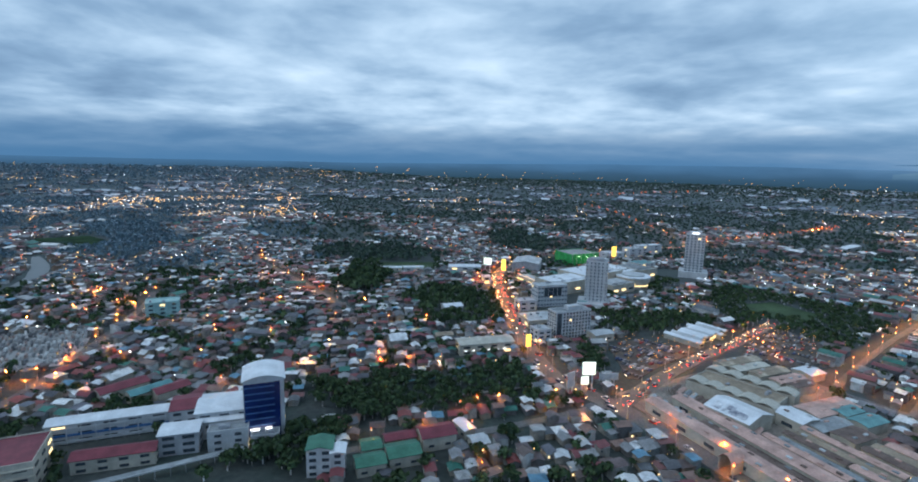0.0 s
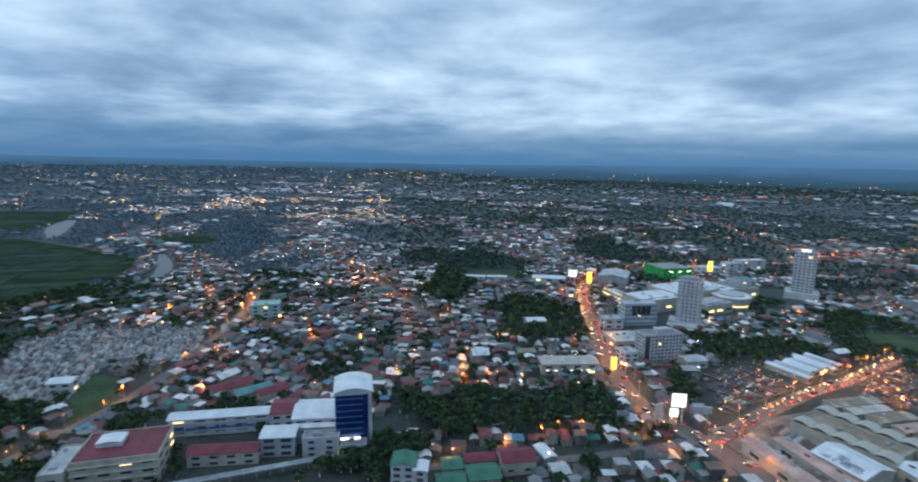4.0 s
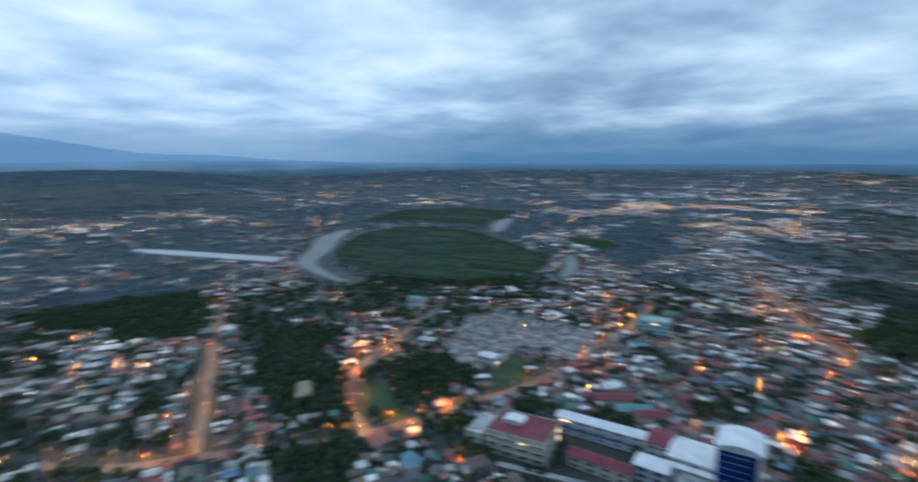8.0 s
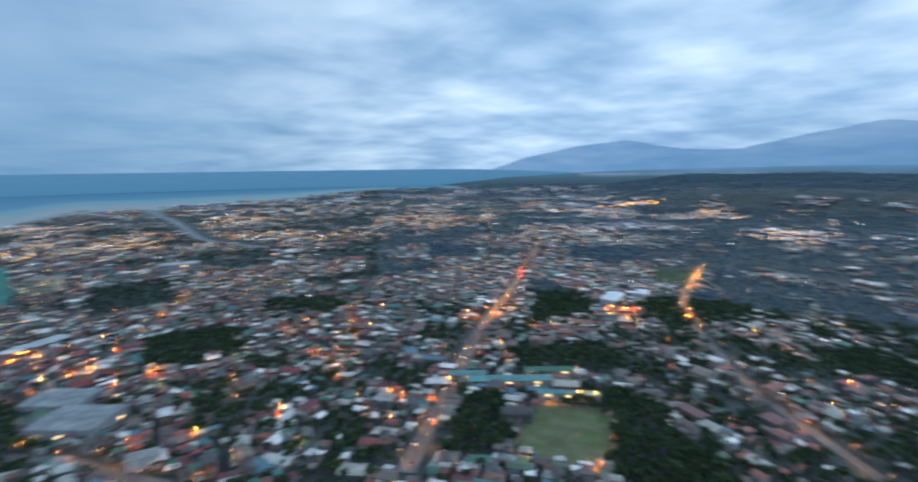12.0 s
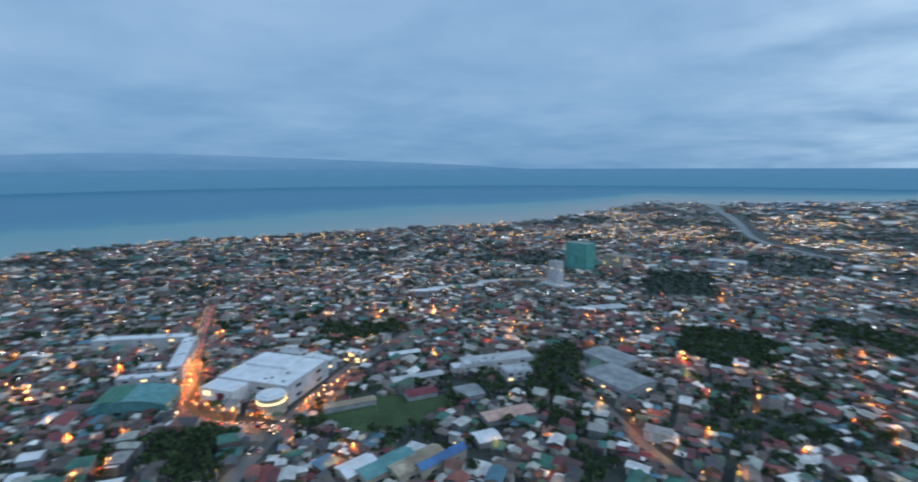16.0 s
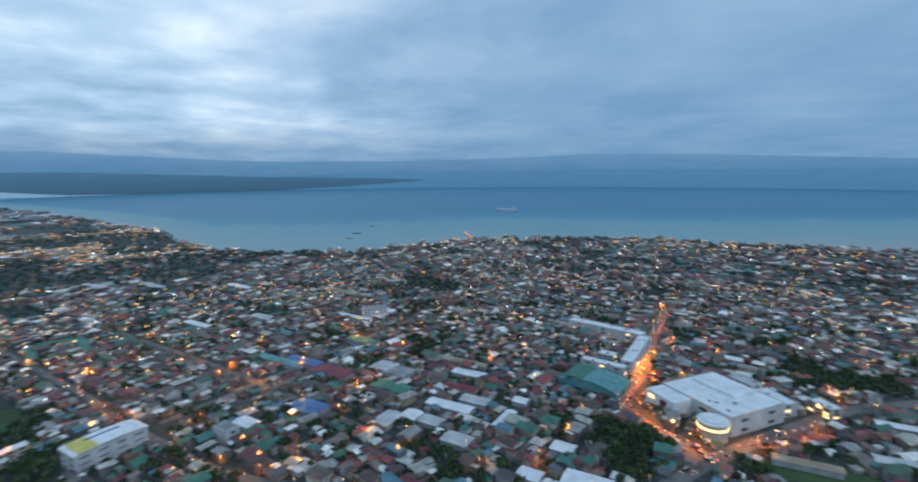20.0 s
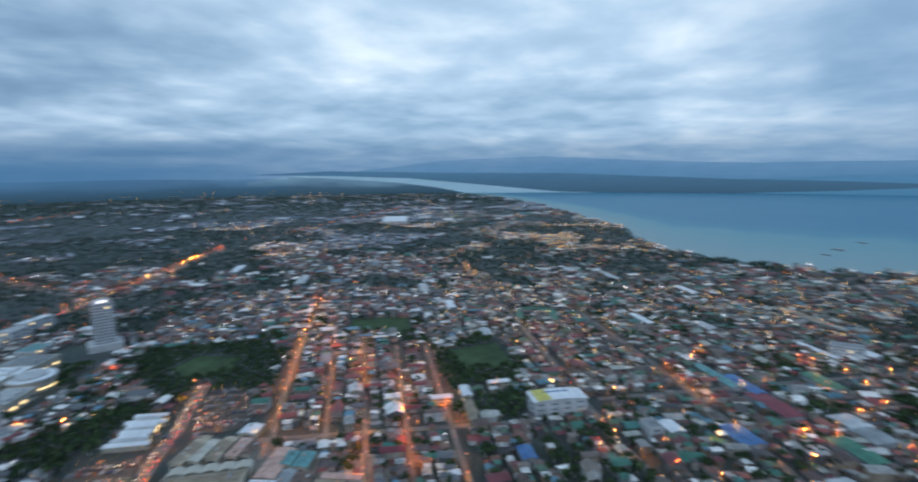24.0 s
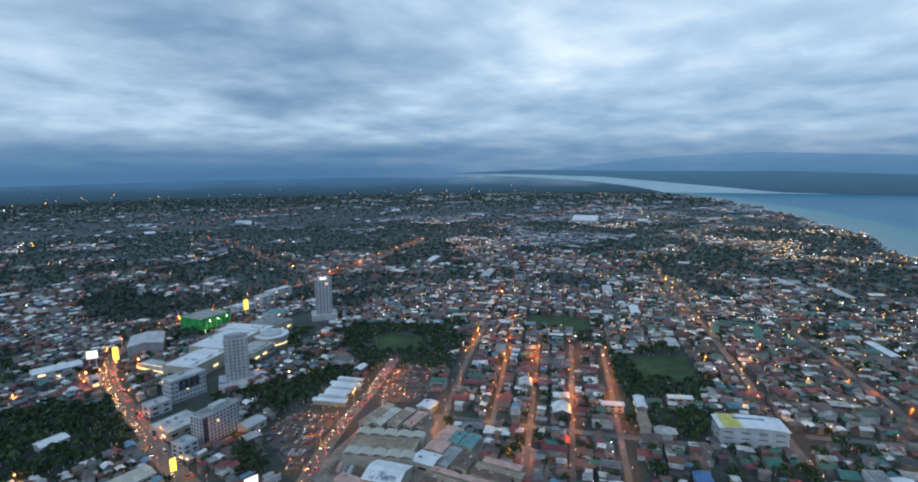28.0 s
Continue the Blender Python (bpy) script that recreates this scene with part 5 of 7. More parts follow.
part("green_sheet", mesh_of("green_sheet", *vault(26, 31, 10.4, 1.0, 0.2), M_GREEN_ROOF), dome, pose(10, 0, 1.2), "green roof sheet")
for k, (x, y, mat, lab) in enumerate(((139, -229, M_WHITE_ROOF, "white"), (124, -237, M_TEAL_ROOF, "pale teal"), (108, -246, M_BEIGE_ROOF, "cream"), (95, -254, M_BLUE_ROOF, "blue"))):
    building("warehouse", f"long gabled warehouse with a {lab} metal roof", "building", x, y, -28, 14.5 if k < 3 else 7.5, 36 if k else 22, 7, M_CREAM_WALL, mat, "gable", 2.4, 1, (2, 5, 2, 5), 1.8, 1.4, 0.05, "gabled warehouses")
for x, y, w, d in ((4, -459, 44, 30), (-4, -412, 46, 36)):
    building("sports_hall", "large pale grey ribbed-roof hall among trees", "building", x, y, -40, w, d, 8, M_GREY_WALL, M_GREY_ROOF, "gable_x", 1.6, 1, (8, 4, 8, 4), 2.0, 1.5, 0.3, "sports halls")
for x, y, w, d, h, mat in ((104, -418, 66, 18, 9, M_PALE_ROOF), (82, -402, 24, 16, 8, M_PALE_ROOF), (126, -398, 28, 12, 7, M_WHITE_ROOF)):
    building("store", "pale flat-roofed store block", "building", x, y, 36, w, d, h, M_WHITE_WALL, mat, "flat", 0, 2, (8, 3, 8, 3), 1.8, 1.4, 0.15, "store blocks")
gt = building("green_tower", "teal-green glass tower block", "building", 78, -890, -30, 44, 26, 49, M_TEAL_GLASS, M_GREY_ROOF, "flat", 0, 12, (0, 0, 6, 3), 3.2, 2.0, 0.0)
for fl in range(12):
    part("floor_band", box_mesh("floor_band", M_TEAL_ROOF, 0, 13.15, 2.4 + fl * 4.05, 44.2, 0.3, 0.5), gt)
wt2 = building("white_tower", "slim white tower with a lit base", "building", 100, -748, -30, 18, 16, 40, M_WHITE_WALL, M_GREY_ROOF, "flat", 0, 11, (0, 2, 3, 2), 1.6, 1.5, 0.06)
part("podium", box_mesh("podium", M_WHITE_WALL, -8, 4, -0.4, 44, 30, 9), wt2)
building("ochre_block", "ochre mid-rise block behind the tower", "building", 18, -915, -30, 40, 24, 26, M_CREAM_WALL, M_BEIGE_ROOF, "flat", 0, 6, (0, 2, 6, 2), 2.0, 1.5, 0.2)
building("office_slab", "grey office slab with banded windows", "building", -165, -960, -12, 60, 30, 18, M_GREY_WALL, M_PALE_ROOF, "flat", 0, 4, (0, 4, 12, 4), 3.0, 1.5, 0.1)

# the inland side: school by the sports field, the long white depot, river-side sheds
for x, y, rot, w, d, mat in ((-281, -270, -38, 68, 11, M_TEAL_ROOF), (-297, -222, -46, 46, 7, M_TEAL_ROOF), (-320, -262, -38, 40, 9, M_GREEN_ROOF), (-262, -300, -38, 30, 9, M_TEAL_ROOF)):
    building("classroom_row", "long classroom row with a pale teal roof", "building", x, y, rot, w, d, 6, M_CREAM_WALL, mat, "gable_x", 1.6, 2, (9, 0, 9, 0), 1.5, 1.2, 0.35, "classrooms by the sports field")
building("depot", "very long white-roofed depot", "building", -918, 185, 35, 262, 34, 7, M_GREY_WALL, M_PALE_ROOF, "gable_x", 2.5)
building("depot", "white-roofed shed beside the depot", "building", -1035, 105, 35, 60, 22, 7, M_WHITE_WALL, M_PALE_ROOF, "gable_x", 2.0)
for x, y, rot, w, d, h, mat in ((-335, 120, -20, 24, 9, 5, M_BEIGE_ROOF), (-560, -366, 20, 46, 22, 8, M_WHITE_ROOF), (-600, -350, 20, 26, 16, 10, M_WHITE_ROOF), (-300, 262, 20, 14, 10, 7, M_WHITE_ROOF), (-470, 300, 30, 16, 12, 12, M_TEAL_ROOF), (-365, 245, 35, 14, 9, 6, M_PALE_ROOF), (-255, -40, 30, 12, 9, 6, M_PALE_ROOF)):
    building("hall", "pale-roofed hall standing among trees and houses", "building", x, y, rot, w, d, h, M_WHITE_WALL, mat, "gable_x", 1.4, 2, (5, 2, 5, 2), 1.5, 1.3, 0.15)
arena2 = building("arena", "large far white-roofed arena", "building", 1690, 1180, 30, 170, 90, 12, M_WHITE_WALL, M_WHITE_ROOF, "vault", 12)

# billboards
def billboard(x, y, rot, w, h, z0, face, label):
    ob = thing("billboard", label, "billboard", pose(x, y, 0, 0, 0, rot))
    fr = part("frame", box_mesh("frame", M_FRAME, 0, 0.25, z0 - 0.3, w + 0.6, 0.4, h + 0.6), ob)
    part("screen", box_mesh("screen", face, 0, -0.05, z0, w, 0.16, h), fr, None, "bright lit screen")
    for s in (-0.3, 0.3):
        part("post", box_mesh("post", M_FRAME, s * w, 0.5, -0.4, 0.7, 0.7, z0 + 0.6), ob)
    return ob


M_SCREEN = glow("lit_screen", (0.88, 1.0, 0.84), 1.2)
M_SIGN_Y = glow("yellow_sign", (1.0, 0.66, 0.08), 2.0)
billboard(82, 298, 5, 8.0, 8.0, 11.5, M_SCREEN, "tall lit billboard beside the junction")
billboard(79.5, 297, 5, 4.6, 5.0, 5.6, M_SCREEN, "small lit billboard under the tall one")
billboard(97, 306, 5, 12, 4, 5.0, M_PALE_ROOF, "row of small unlit billboards")
billboard(70, 292, 35, 6, 9, 6, M_WHITE_WALL, "white unlit billboard by the highway")
billboard(37, 632, -10, 9.5, 8, 13, M_SCREEN, "lit white billboard on posts beside the bend")
billboard(226, -437, 25, 8, 8, 5, M_LITWHITE, "bright white lit sign at the street corner")
billboard(58, 640, 0, 5, 14, 4, M_SIGN_Y, "tall yellow lit pylon sign")
billboard(228, 738, 0, 6, 14, 8, M_SIGN_Y, "tall yellow lit sign by the building site")
# large roofs that stand out among the houses
ROOF_WORDS = {M_WHITE_ROOF: "white", M_PALE_ROOF: "pale grey", M_GREY_ROOF: "grey", M_MAROON: "maroon", M_BLUE_ROOF: "blue", M_GREEN_ROOF: "green", M_TEAL_ROOF: "teal", M_BEIGE_ROOF: "weathered beige", M_PINK_ROOF: "faded pink"}


def sheds(rot, where, *rows):
    for x, y, w, d, mat in rows:
        building("warehouse", f"long hall with a {ROOF_WORDS[mat]} metal roof {where}", "building", x, y, rot, w, d, 4.2, M_GREY_WALL, mat, "gable_x", 1.2)


sheds(40, "among dense houses", (410, -158, 32, 12, M_WHITE_ROOF), (355, -118, 40, 12, M_WHITE_ROOF), (227, -161, 29, 16, M_WHITE_ROOF), (384, -139, 30, 10, M_MAROON), (356, -141, 24, 12, M_PALE_ROOF), (638, -90, 52, 9, M_WHITE_ROOF), (658, -130, 46, 14, M_WHITE_ROOF))
sheds(-52, "among dense houses", (458, -87, 20, 22, M_PALE_ROOF), (439, -97, 20, 24, M_GREY_ROOF), (409, -82, 16, 36, M_GREEN_ROOF), (318, -149, 28, 8, M_WHITE_ROOF), (353, -65, 22, 15, M_PALE_ROOF), (352, -84, 14, 14, M_WHITE_ROOF), (466, -36, 18, 46, M_MAROON))
sheds(38, "beside a narrow street", (337, -96, 18, 12, M_PALE_ROOF), (397, -11, 29, 18, M_BLUE_ROOF), (266, -169, 15, 12, M_WHITE_ROOF), (439, -164, 51, 9, M_BEIGE_ROOF), (304, -105, 21, 14, M_PALE_ROOF), (247, -132, 15, 12, M_WHITE_ROOF), (341, -176, 12, 10, M_WHITE_ROOF))
sheds(34, "near the shore", (792, -92, 82, 14, M_BEIGE_ROOF), (542, -82, 39, 16, M_GREEN_ROOF), (243, -687, 76, 16, M_PALE_ROOF), (276, -655, 45, 14, M_WHITE_ROOF), (195, -746, 53, 14, M_PALE_ROOF), (156, -768, 60, 12, M_BEIGE_ROOF), (27, -639, 67, 20, M_PALE_ROOF))
sheds(42, "behind the mall", (190, -305, 39, 8, M_BEIGE_ROOF), (161, -367, 45, 10, M_PALE_ROOF), (146, -340, 24, 12, M_MAROON), (110, -354, 19, 20, M_GREY_ROOF), (71, -328, 39, 14, M_PINK_ROOF), (77, -291, 16, 14, M_WHITE_ROOF), (196, -415, 30, 9, M_WHITE_ROOF))
sheds(38, "in the street grid", (502, -16, 42, 12, M_BLUE_ROOF), (514, 8, 58, 10, M_TEAL_ROOF), (541, 264, 28, 12, M_PALE_ROOF), (683, 21, 40, 14, M_PALE_ROOF), (388, 37, 18, 12, M_WHITE_ROOF), (303, 125, 17, 10, M_BLUE_ROOF), (683, 99, 48, 10, M_WHITE_ROOF))
sheds(36, "in the far quarter", (966, 267, 79, 16, M_PALE_ROOF), (890, 58, 61, 14, M_WHITE_ROOF), (952, 193, 66, 14, M_PALE_ROOF), (717, 461, 58, 14, M_PALE_ROOF), (639, 367, 42, 12, M_WHITE_ROOF), (678, 703, 77, 16, M_PALE_ROOF), (700, 906, 76, 16, M_WHITE_ROOF))
arch = thing("street_gantry", "glowing yellow gantry at the highway", "gantry", pose(54, 366, 0, 0, 0, 8))
part("screen", box_mesh("screen", M_SIGN_Y, 0, 0, 4.0, 3.4, 0.8, 9.0, 0.2), arch, None, "glowing yellow panel")
for s in (-1, 1):
    part("post", box_mesh("post", M_FRAME, s * 1.9, 0.6, 0, 0.4, 0.4, 13.0), arch)

# ship, boats and pier
ship = thing("cargo_ship", "white and dark cargo ship at anchor in the bay", "ship", pose(2005, -996, -0.4, 0, 0, 28))
hv = [(s * x, y, z) for x, z in ((-52, 9), (-46, -2)) for s, y in ((1, -8), (1, 8))] + [(50, 8, 9), (60, 0, 10.5), (50, -8, 9), (46, 6, -2), (52, 0, -2), (46, -6, -2)]
part("hull", mesh_of("hull", hv, [(0, 6, 5, 4, 1), (2, 3, 7, 8, 9), (0, 1, 3, 2), (0, 2, 9, 6), (1, 4, 7, 3), (4, 5, 8, 7), (5, 6, 9, 8)], M_WHITE_WALL), ship)
part("bridge", mesh_of("bridge", *join(box_data(-38, 0, 9, 16, 14, 9, 0.5), box_data(-38, 0, 18, 10, 12, 4, 0.4)), M_WHITE_WALL), ship)
part("funnel", box_mesh("funnel", M_WHITE_WALL, -46, 0, 9, 5, 5, 15, 0.6), ship)
for x in (-18, 4, 26):
    part("hatch", box_mesh("hatch", M_WHITE_ROOF, x, 0, 9, 16, 11, 2.2, 0.3), ship)
    part("derrick", box_mesh("derrick", M_CREAM_WALL, x + 10, 0, 9, 1.0, 1.0, 12), ship)
for x, y, s in ((1520, -250, 1.0), (1420, -210, 0.7), (1690, -330, 0.8)):
    bt = thing("boat", "small dark moored boat", "boat", pose(x, y, -0.4, 0, 0, 70 * s) @ Matrix.Diagonal((s, s, s, 1)), "boats in the bay")
    part("hull", mesh_of("hull", [(-12, -3, 2), (-12, 3, 2), (9, 3, 2), (15, 0, 2.6), (9, -3, 2), (-11, -2, -0.5), (-11, 2, -0.5), (8, 2, -0.5), (12, 0, -0.5), (8, -2, -0.5)], [(0, 4, 3, 2, 1), (5, 6, 7, 8, 9), (0, 1, 6, 5), (1, 2, 7, 6), (2, 3, 8, 7), (3, 4, 9, 8), (4, 0, 5, 9)], M_BROWN_ROOF), bt)
    part("cabin", box_mesh("cabin", M_WHITE_WALL, -5, 0, 2, 7, 4, 3, 0.3), bt)
pier = thing("pier", "concrete pier with a row of orange lamps", "pier", pose(1262, -520, 0, 0, 0, -12))
part("deck", box_mesh("deck", M_CONCRETE, 35, 0, -0.2, 150, 12, 1.6), pier)
for k in range(9):
    part("pile", box_mesh("pile", M_CONCRETE, -25 + k * 15, 0, -6, 2, 9, 6), pier)
    part("pier_lamp", box_mesh("pier_lamp", M_SODIUM, -30 + k * 16, 5, 8, 2.2, 2.2, 1.6, 0.3), pier)
    part("lamp_pole", box_mesh("lamp_pole", M_FRAME, -30 + k * 16, 5, 1.2, 0.4, 0.4, 7), pier)
# ---- houses, trees and lights that nobody could count ----
WOODS = [
    [(-92, 276), (-24, 258), (43, 288), (50, 335), (-30, 314), (-95, 294)], [(-125, 513), (-80, 516), (-95, 613), (-145, 608)], [(-40, 414), (35, 419), (43, 539), (-54, 557)],
    [(228, 446), (262, 425), (300, 388), (351, 416), (405, 462), (372, 540), (310, 580), (276, 556), (262, 500)], [(127, 444), (168, 416), (200, 425), (226, 436), (231, 457), (179, 465), (140, 465)], [(-663, -62), (-786, -22), (-738, 108), (-621, 128), (-497, 85), (-554, 24)],
    [(-305, -237), (-332, -211), (-308, -118), (-262, -63), (-221, -133)], [(327, -464), (237, -516), (217, -459), (280, -425)], [(-19, -730), (-41, -891), (-150, -909), (-129, -748)],
    [(212, -290), (200, -300), (172, -290), (185, -262), (207, -269)], [(52, -375), (68, -492), (36, -492), (26, -368)], [(460, 298), (532, 264), (461, 179), (430, 163), (372, 222), (407, 255)], [(357, 214), (409, 160), (372, 148), (338, 203)],
    [(-461, 119), (-494, 156), (-465, 193), (-291, 119), (-316, 87)], [(-420, -280), (-330, -330), (-300, -280), (-380, -220)], [(-700, -330), (-560, -330), (-520, -250), (-640, -230)],
    [(-140, 640), (-30, 640), (-20, 760), (-160, 780)], [(88, 320), (108, 310), (112, 360), (84, 350)], [(-60, -520), (-120, -470), (-150, -560), (-80, -600)],
    [(-640, 285), (-520, 345), (-462, 460), (-500, 500), (-540, 400), (-640, 325)], [(-420, 640), (-560, 700), (-640, 860), (-760, 1000), (-640, 1060), (-480, 860)],
    [(-82, 222), (-66, 205), (-55, 226), (-62, 250), (-86, 256)], [(-185, 222), (-150, 222), (-148, 234), (-190, 228)], [(-120, 196), (-95, 208), (-80, 222), (-112, 212)], [(-185, 168), (-150, 186), (-158, 196), (-182, 182)], [(-225, 222), (-205, 222), (-205, 236), (-228, 240)],
    [(-189, 238), (-183, 253), (-159, 256), (-146, 237), (-171, 231)], [(-99, 212), (-97, 226), (-83, 240), (-71, 232), (-65, 204), (-90, 203)], [(-184, 209), (-192, 220), (-182, 223), (-168, 205)],
    [(297, -212), (263, -243), (220, -213), (227, -187)], [(539, -146), (500, -160), (460, -140), (480, -122)], [(860, -222), (762, -284), (701, -251), (762, -197)],
    [(-361, 150), (-325, 176), (-290, 176), (-262, 150), (-293, 118)], [(-323, 215), (-337, 246), (-293, 245), (-271, 217), (-281, 203)], [(-259, 170), (-248, 189), (-211, 192), (-194, 176), (-233, 153)],
    [(-574, -521), (-558, -399), (-466, -340), (-406, -359)], [(-663, -925), (-720, -815), (-626, -724), (-567, -777)], [(-869, -689), (-974, -573), (-793, -464), (-738, -570)], [(-559, -146), (-595, -59), (-522, -54), (-497, -116)],
    [(-250, -282), (-262, -250), (-240, -232), (-215, -195), (-195, -215), (-225, -265)],
    [(110, 445), (128, 455), (125, 480), (108, 474)], [(150, 520), (172, 528), (165, 545), (146, 535)], [(228, 560), (262, 600), (245, 612), (220, 575)],
    [(-290, 78), (-268, 128), (-222, 112), (-235, 58)], [(-352, 178), (-290, 150), (-272, 200), (-330, 240)],
    [(-1110, 695), (-900, 750), (-700, 700), (-590, 650), (-580, 670), (-700, 722), (-900, 775), (-1110, 722)], [(1100, -120), (1226, -90), (1230, 60), (1180, 0)],
    [(44, 993), (115, 1064), (171, 896), (141, 790), (67, 804)], [(81, 336), (117, 351), (116, 386), (83, 361)], [(-200, 700), (-120, 706), (-60, 712), (-20, 760), (-110, 830), (-240, 800)],
]
TOMBS = [(-347, 254), (-412, 323), (-389, 364), (-290, 393), (-257, 324), (-305, 301), (-286, 248), (-307, 228)]
KEEP = [
    TOMBS,     CAMPUS, [(92, 522), (150, 515), (215, 545), (330, 630), (300, 690), (215, 690), (185, 650), (110, 600)], [(60, 380), (112, 390), (120, 470), (150, 520), (60, 515)], [(98, 305), (108, 270), (150, 160), (185, 178), (200, 262), (252, 332), (285, 385), (240, 425), (190, 420), (115, 385)],
    LOTS[0], LOTS[1],
]
rng = np.random.RandomState(11)
DISTRICTS = [(380, 300, 38), (0, 420, 12), (-300, 350, 75), (-450, 0, -14), (-300, -380, 38), (60, -450, -8), (420, -200, 30), (800, 200, 36), (250, 900, 25), (-700, 700, 5), (-900, -500, 20), (400, -900, 40), (900, 900, 30), (40, -1500, 10)]


def value_noise(x, y, scale, seed):
    """Smooth noise from 0 to 1 over the plan."""
    r = np.random.RandomState(seed)
    table = r.rand(64, 64)
    u, v = x / scale + 1000, y / scale + 1000
    i, j = np.floor(u).astype(int), np.floor(v).astype(int)
    a, b = u - i, v - j
    a, b = a * a * (3 - 2 * a), b * b * (3 - 2 * b)
    g = lambda p, s: table[p % 64, s % 64]
    return (g(i, j) * (1 - a) + g(i + 1, j) * a) * (1 - b) + (g(i, j + 1) * (1 - a) + g(i + 1, j + 1) * a) * b


def free_of(x, y, margin, keep=True):
    ok = np.hypot(x, y) < coast_radius(x, y) - 18
    for w, line in ROADS:
        ok &= ~near_line(x, y, line, w / 2 + margin)
    for poly in (KEEP if keep else []) + GREENS + FAR_FIELDS + [MEADOW, SPORT] + LOTS:
        ok &= ~inside(x, y, poly)
    for fx, fy, rot, fw, fd in FOOT:
        c, s = math.cos(math.radians(rot)), math.sin(math.radians(rot))
        u, v = c * (x - fx) + s * (y - fy), -s * (x - fx) + c * (y - fy)
        ok &= (np.abs(u) > fw / 2 + margin) | (np.abs(v) > fd / 2 + margin)
    for line, widths in RIVERS:
        ok &= ~near_line(x, y, line, max(widths) / 2 + 4)
    ok &= ~near_line(x, y, RIVER_E, 30)
    return ok


def lattice(r0, r1, along, across, seed):
    """Plots in rows along the streets of each district, between two radii."""
    r = np.random.RandomState(seed)
    xs, ys, th = [], [], []
    dc = np.array(DISTRICTS, float)
    n, m = int(2 * r1 / along) + 2, int(2 * r1 / across) + 2
    for angle in sorted(set(d[2] for d in DISTRICTS)):
        i, j = np.meshgrid(np.arange(-n // 2, n // 2), np.arange(-m // 2, m // 2), indexing="ij")
        i, j = i.ravel(), j.ravel()
        u = i * along + r.uniform(-0.22, 0.22, len(i)) * along
        v = j * across + (j % 2) * -3.0 + r.uniform(-0.1, 0.1, len(i)) * across
        keep = (i + (j // 6) * 5) % 13 != 0
        u, v = u[keep], v[keep]
        c, s = math.cos(math.radians(angle)), math.sin(math.radians(angle))
        x, y = c * u - s * v, s * u + c * v
        rad = np.hypot(x, y)
        keep = (rad > r0) & (rad < r1)
        x, y = x[keep], y[keep]
        best = np.argmin((x[:, None] - dc[:, 0]) ** 2 + (y[:, None] - dc[:, 1]) ** 2, 1)
        keep = dc[best, 2] == angle
        xs.append(x[keep]), ys.append(y[keep]), th.append(np.full(keep.sum(), math.radians(angle)))
    return np.concatenate(xs), np.concatenate(ys), np.concatenate(th)


def slope(x, y):
    """How far up the wooded plateau a place lies, 0 to 1."""
    b, r = (-bearing(x, y)) % 360, np.hypot(x, y)
    return np.clip((b - 74) / 8, 0, 1) * np.clip((125 - b) / 6, 0, 1) * np.clip((r - 1850) / 450, 0, 1)


def density(x, y):
    """Share of plots with a house: high toward the sea and the centre, patchy among the inland woods."""
    b, r = (-bearing(x, y)) % 360, np.hypot(x, y)
    n = 0.5 + 1.9 * (0.30 * value_noise(x, y, 170, 5) + 0.40 * value_noise(x, y, 46, 6) + 0.30 * value_noise(x, y, 24, 7) - 0.5)
    town = np.where(b > 180, 0.85, 0.80) - 0.18 * np.clip((r - 500) / 700, 0, 1)
    town += 0.12 * np.where((b < 42) | (b > 350), 1, 0) * np.clip((r - 170) / 20, 0, 1) * np.clip((760 - r) / 60, 0, 1)
    inland = np.clip((b - 25) / 20, 0, 1) * np.clip((134 - b) / 20, 0, 1)
    town -= 0.29 * inland * np.clip((r - 420) / 250, 0, 1)
    north = np.clip((40 - np.abs((b + 180) % 360 - 180)) / 20, 0, 1) * np.clip((r - 600) / 250, 0, 1)
    town -= 0.24 * north
    east = np.clip((70 - np.abs(b - 320)) / 25, 0, 1)
    town -= 0.24 * east * np.clip((r - 700) / 500, 0, 1)
    town -= 0.16 * np.clip((r - 1500) / 1500, 0, 1)
    town -= 0.32 * np.clip((b - 33) / 8, 0, 1) * np.clip((74 - b) / 8, 0, 1) * np.clip((r - 260) / 60, 0, 1) * np.clip((480 - r) / 60, 0, 1)
    share = np.clip((town - n * 0.95) * 3.2 + 0.14, 0.05, 0.97)
    clump = 0.5 + 1.5 * (value_noise(x, y, 120, 8) - 0.5) + 0.7 * (value_noise(x, y, 45, 9) - 0.5)
    far = np.clip((town - 0.06 - clump * 0.8) * 4.0 + 0.35, 0.03, 0.97)
    share = np.where(((r > 620) & ((b < 50) | (b > 285))) | ((r > 480) & (b > 105) & (b < 195)), far, share)
    steep = slope(x, y)
    return np.where((steep > 0.02) & (steep + 1.1 * (value_noise(x, y, 190, 12) - 0.5) > 0.38), 0.02, share), n


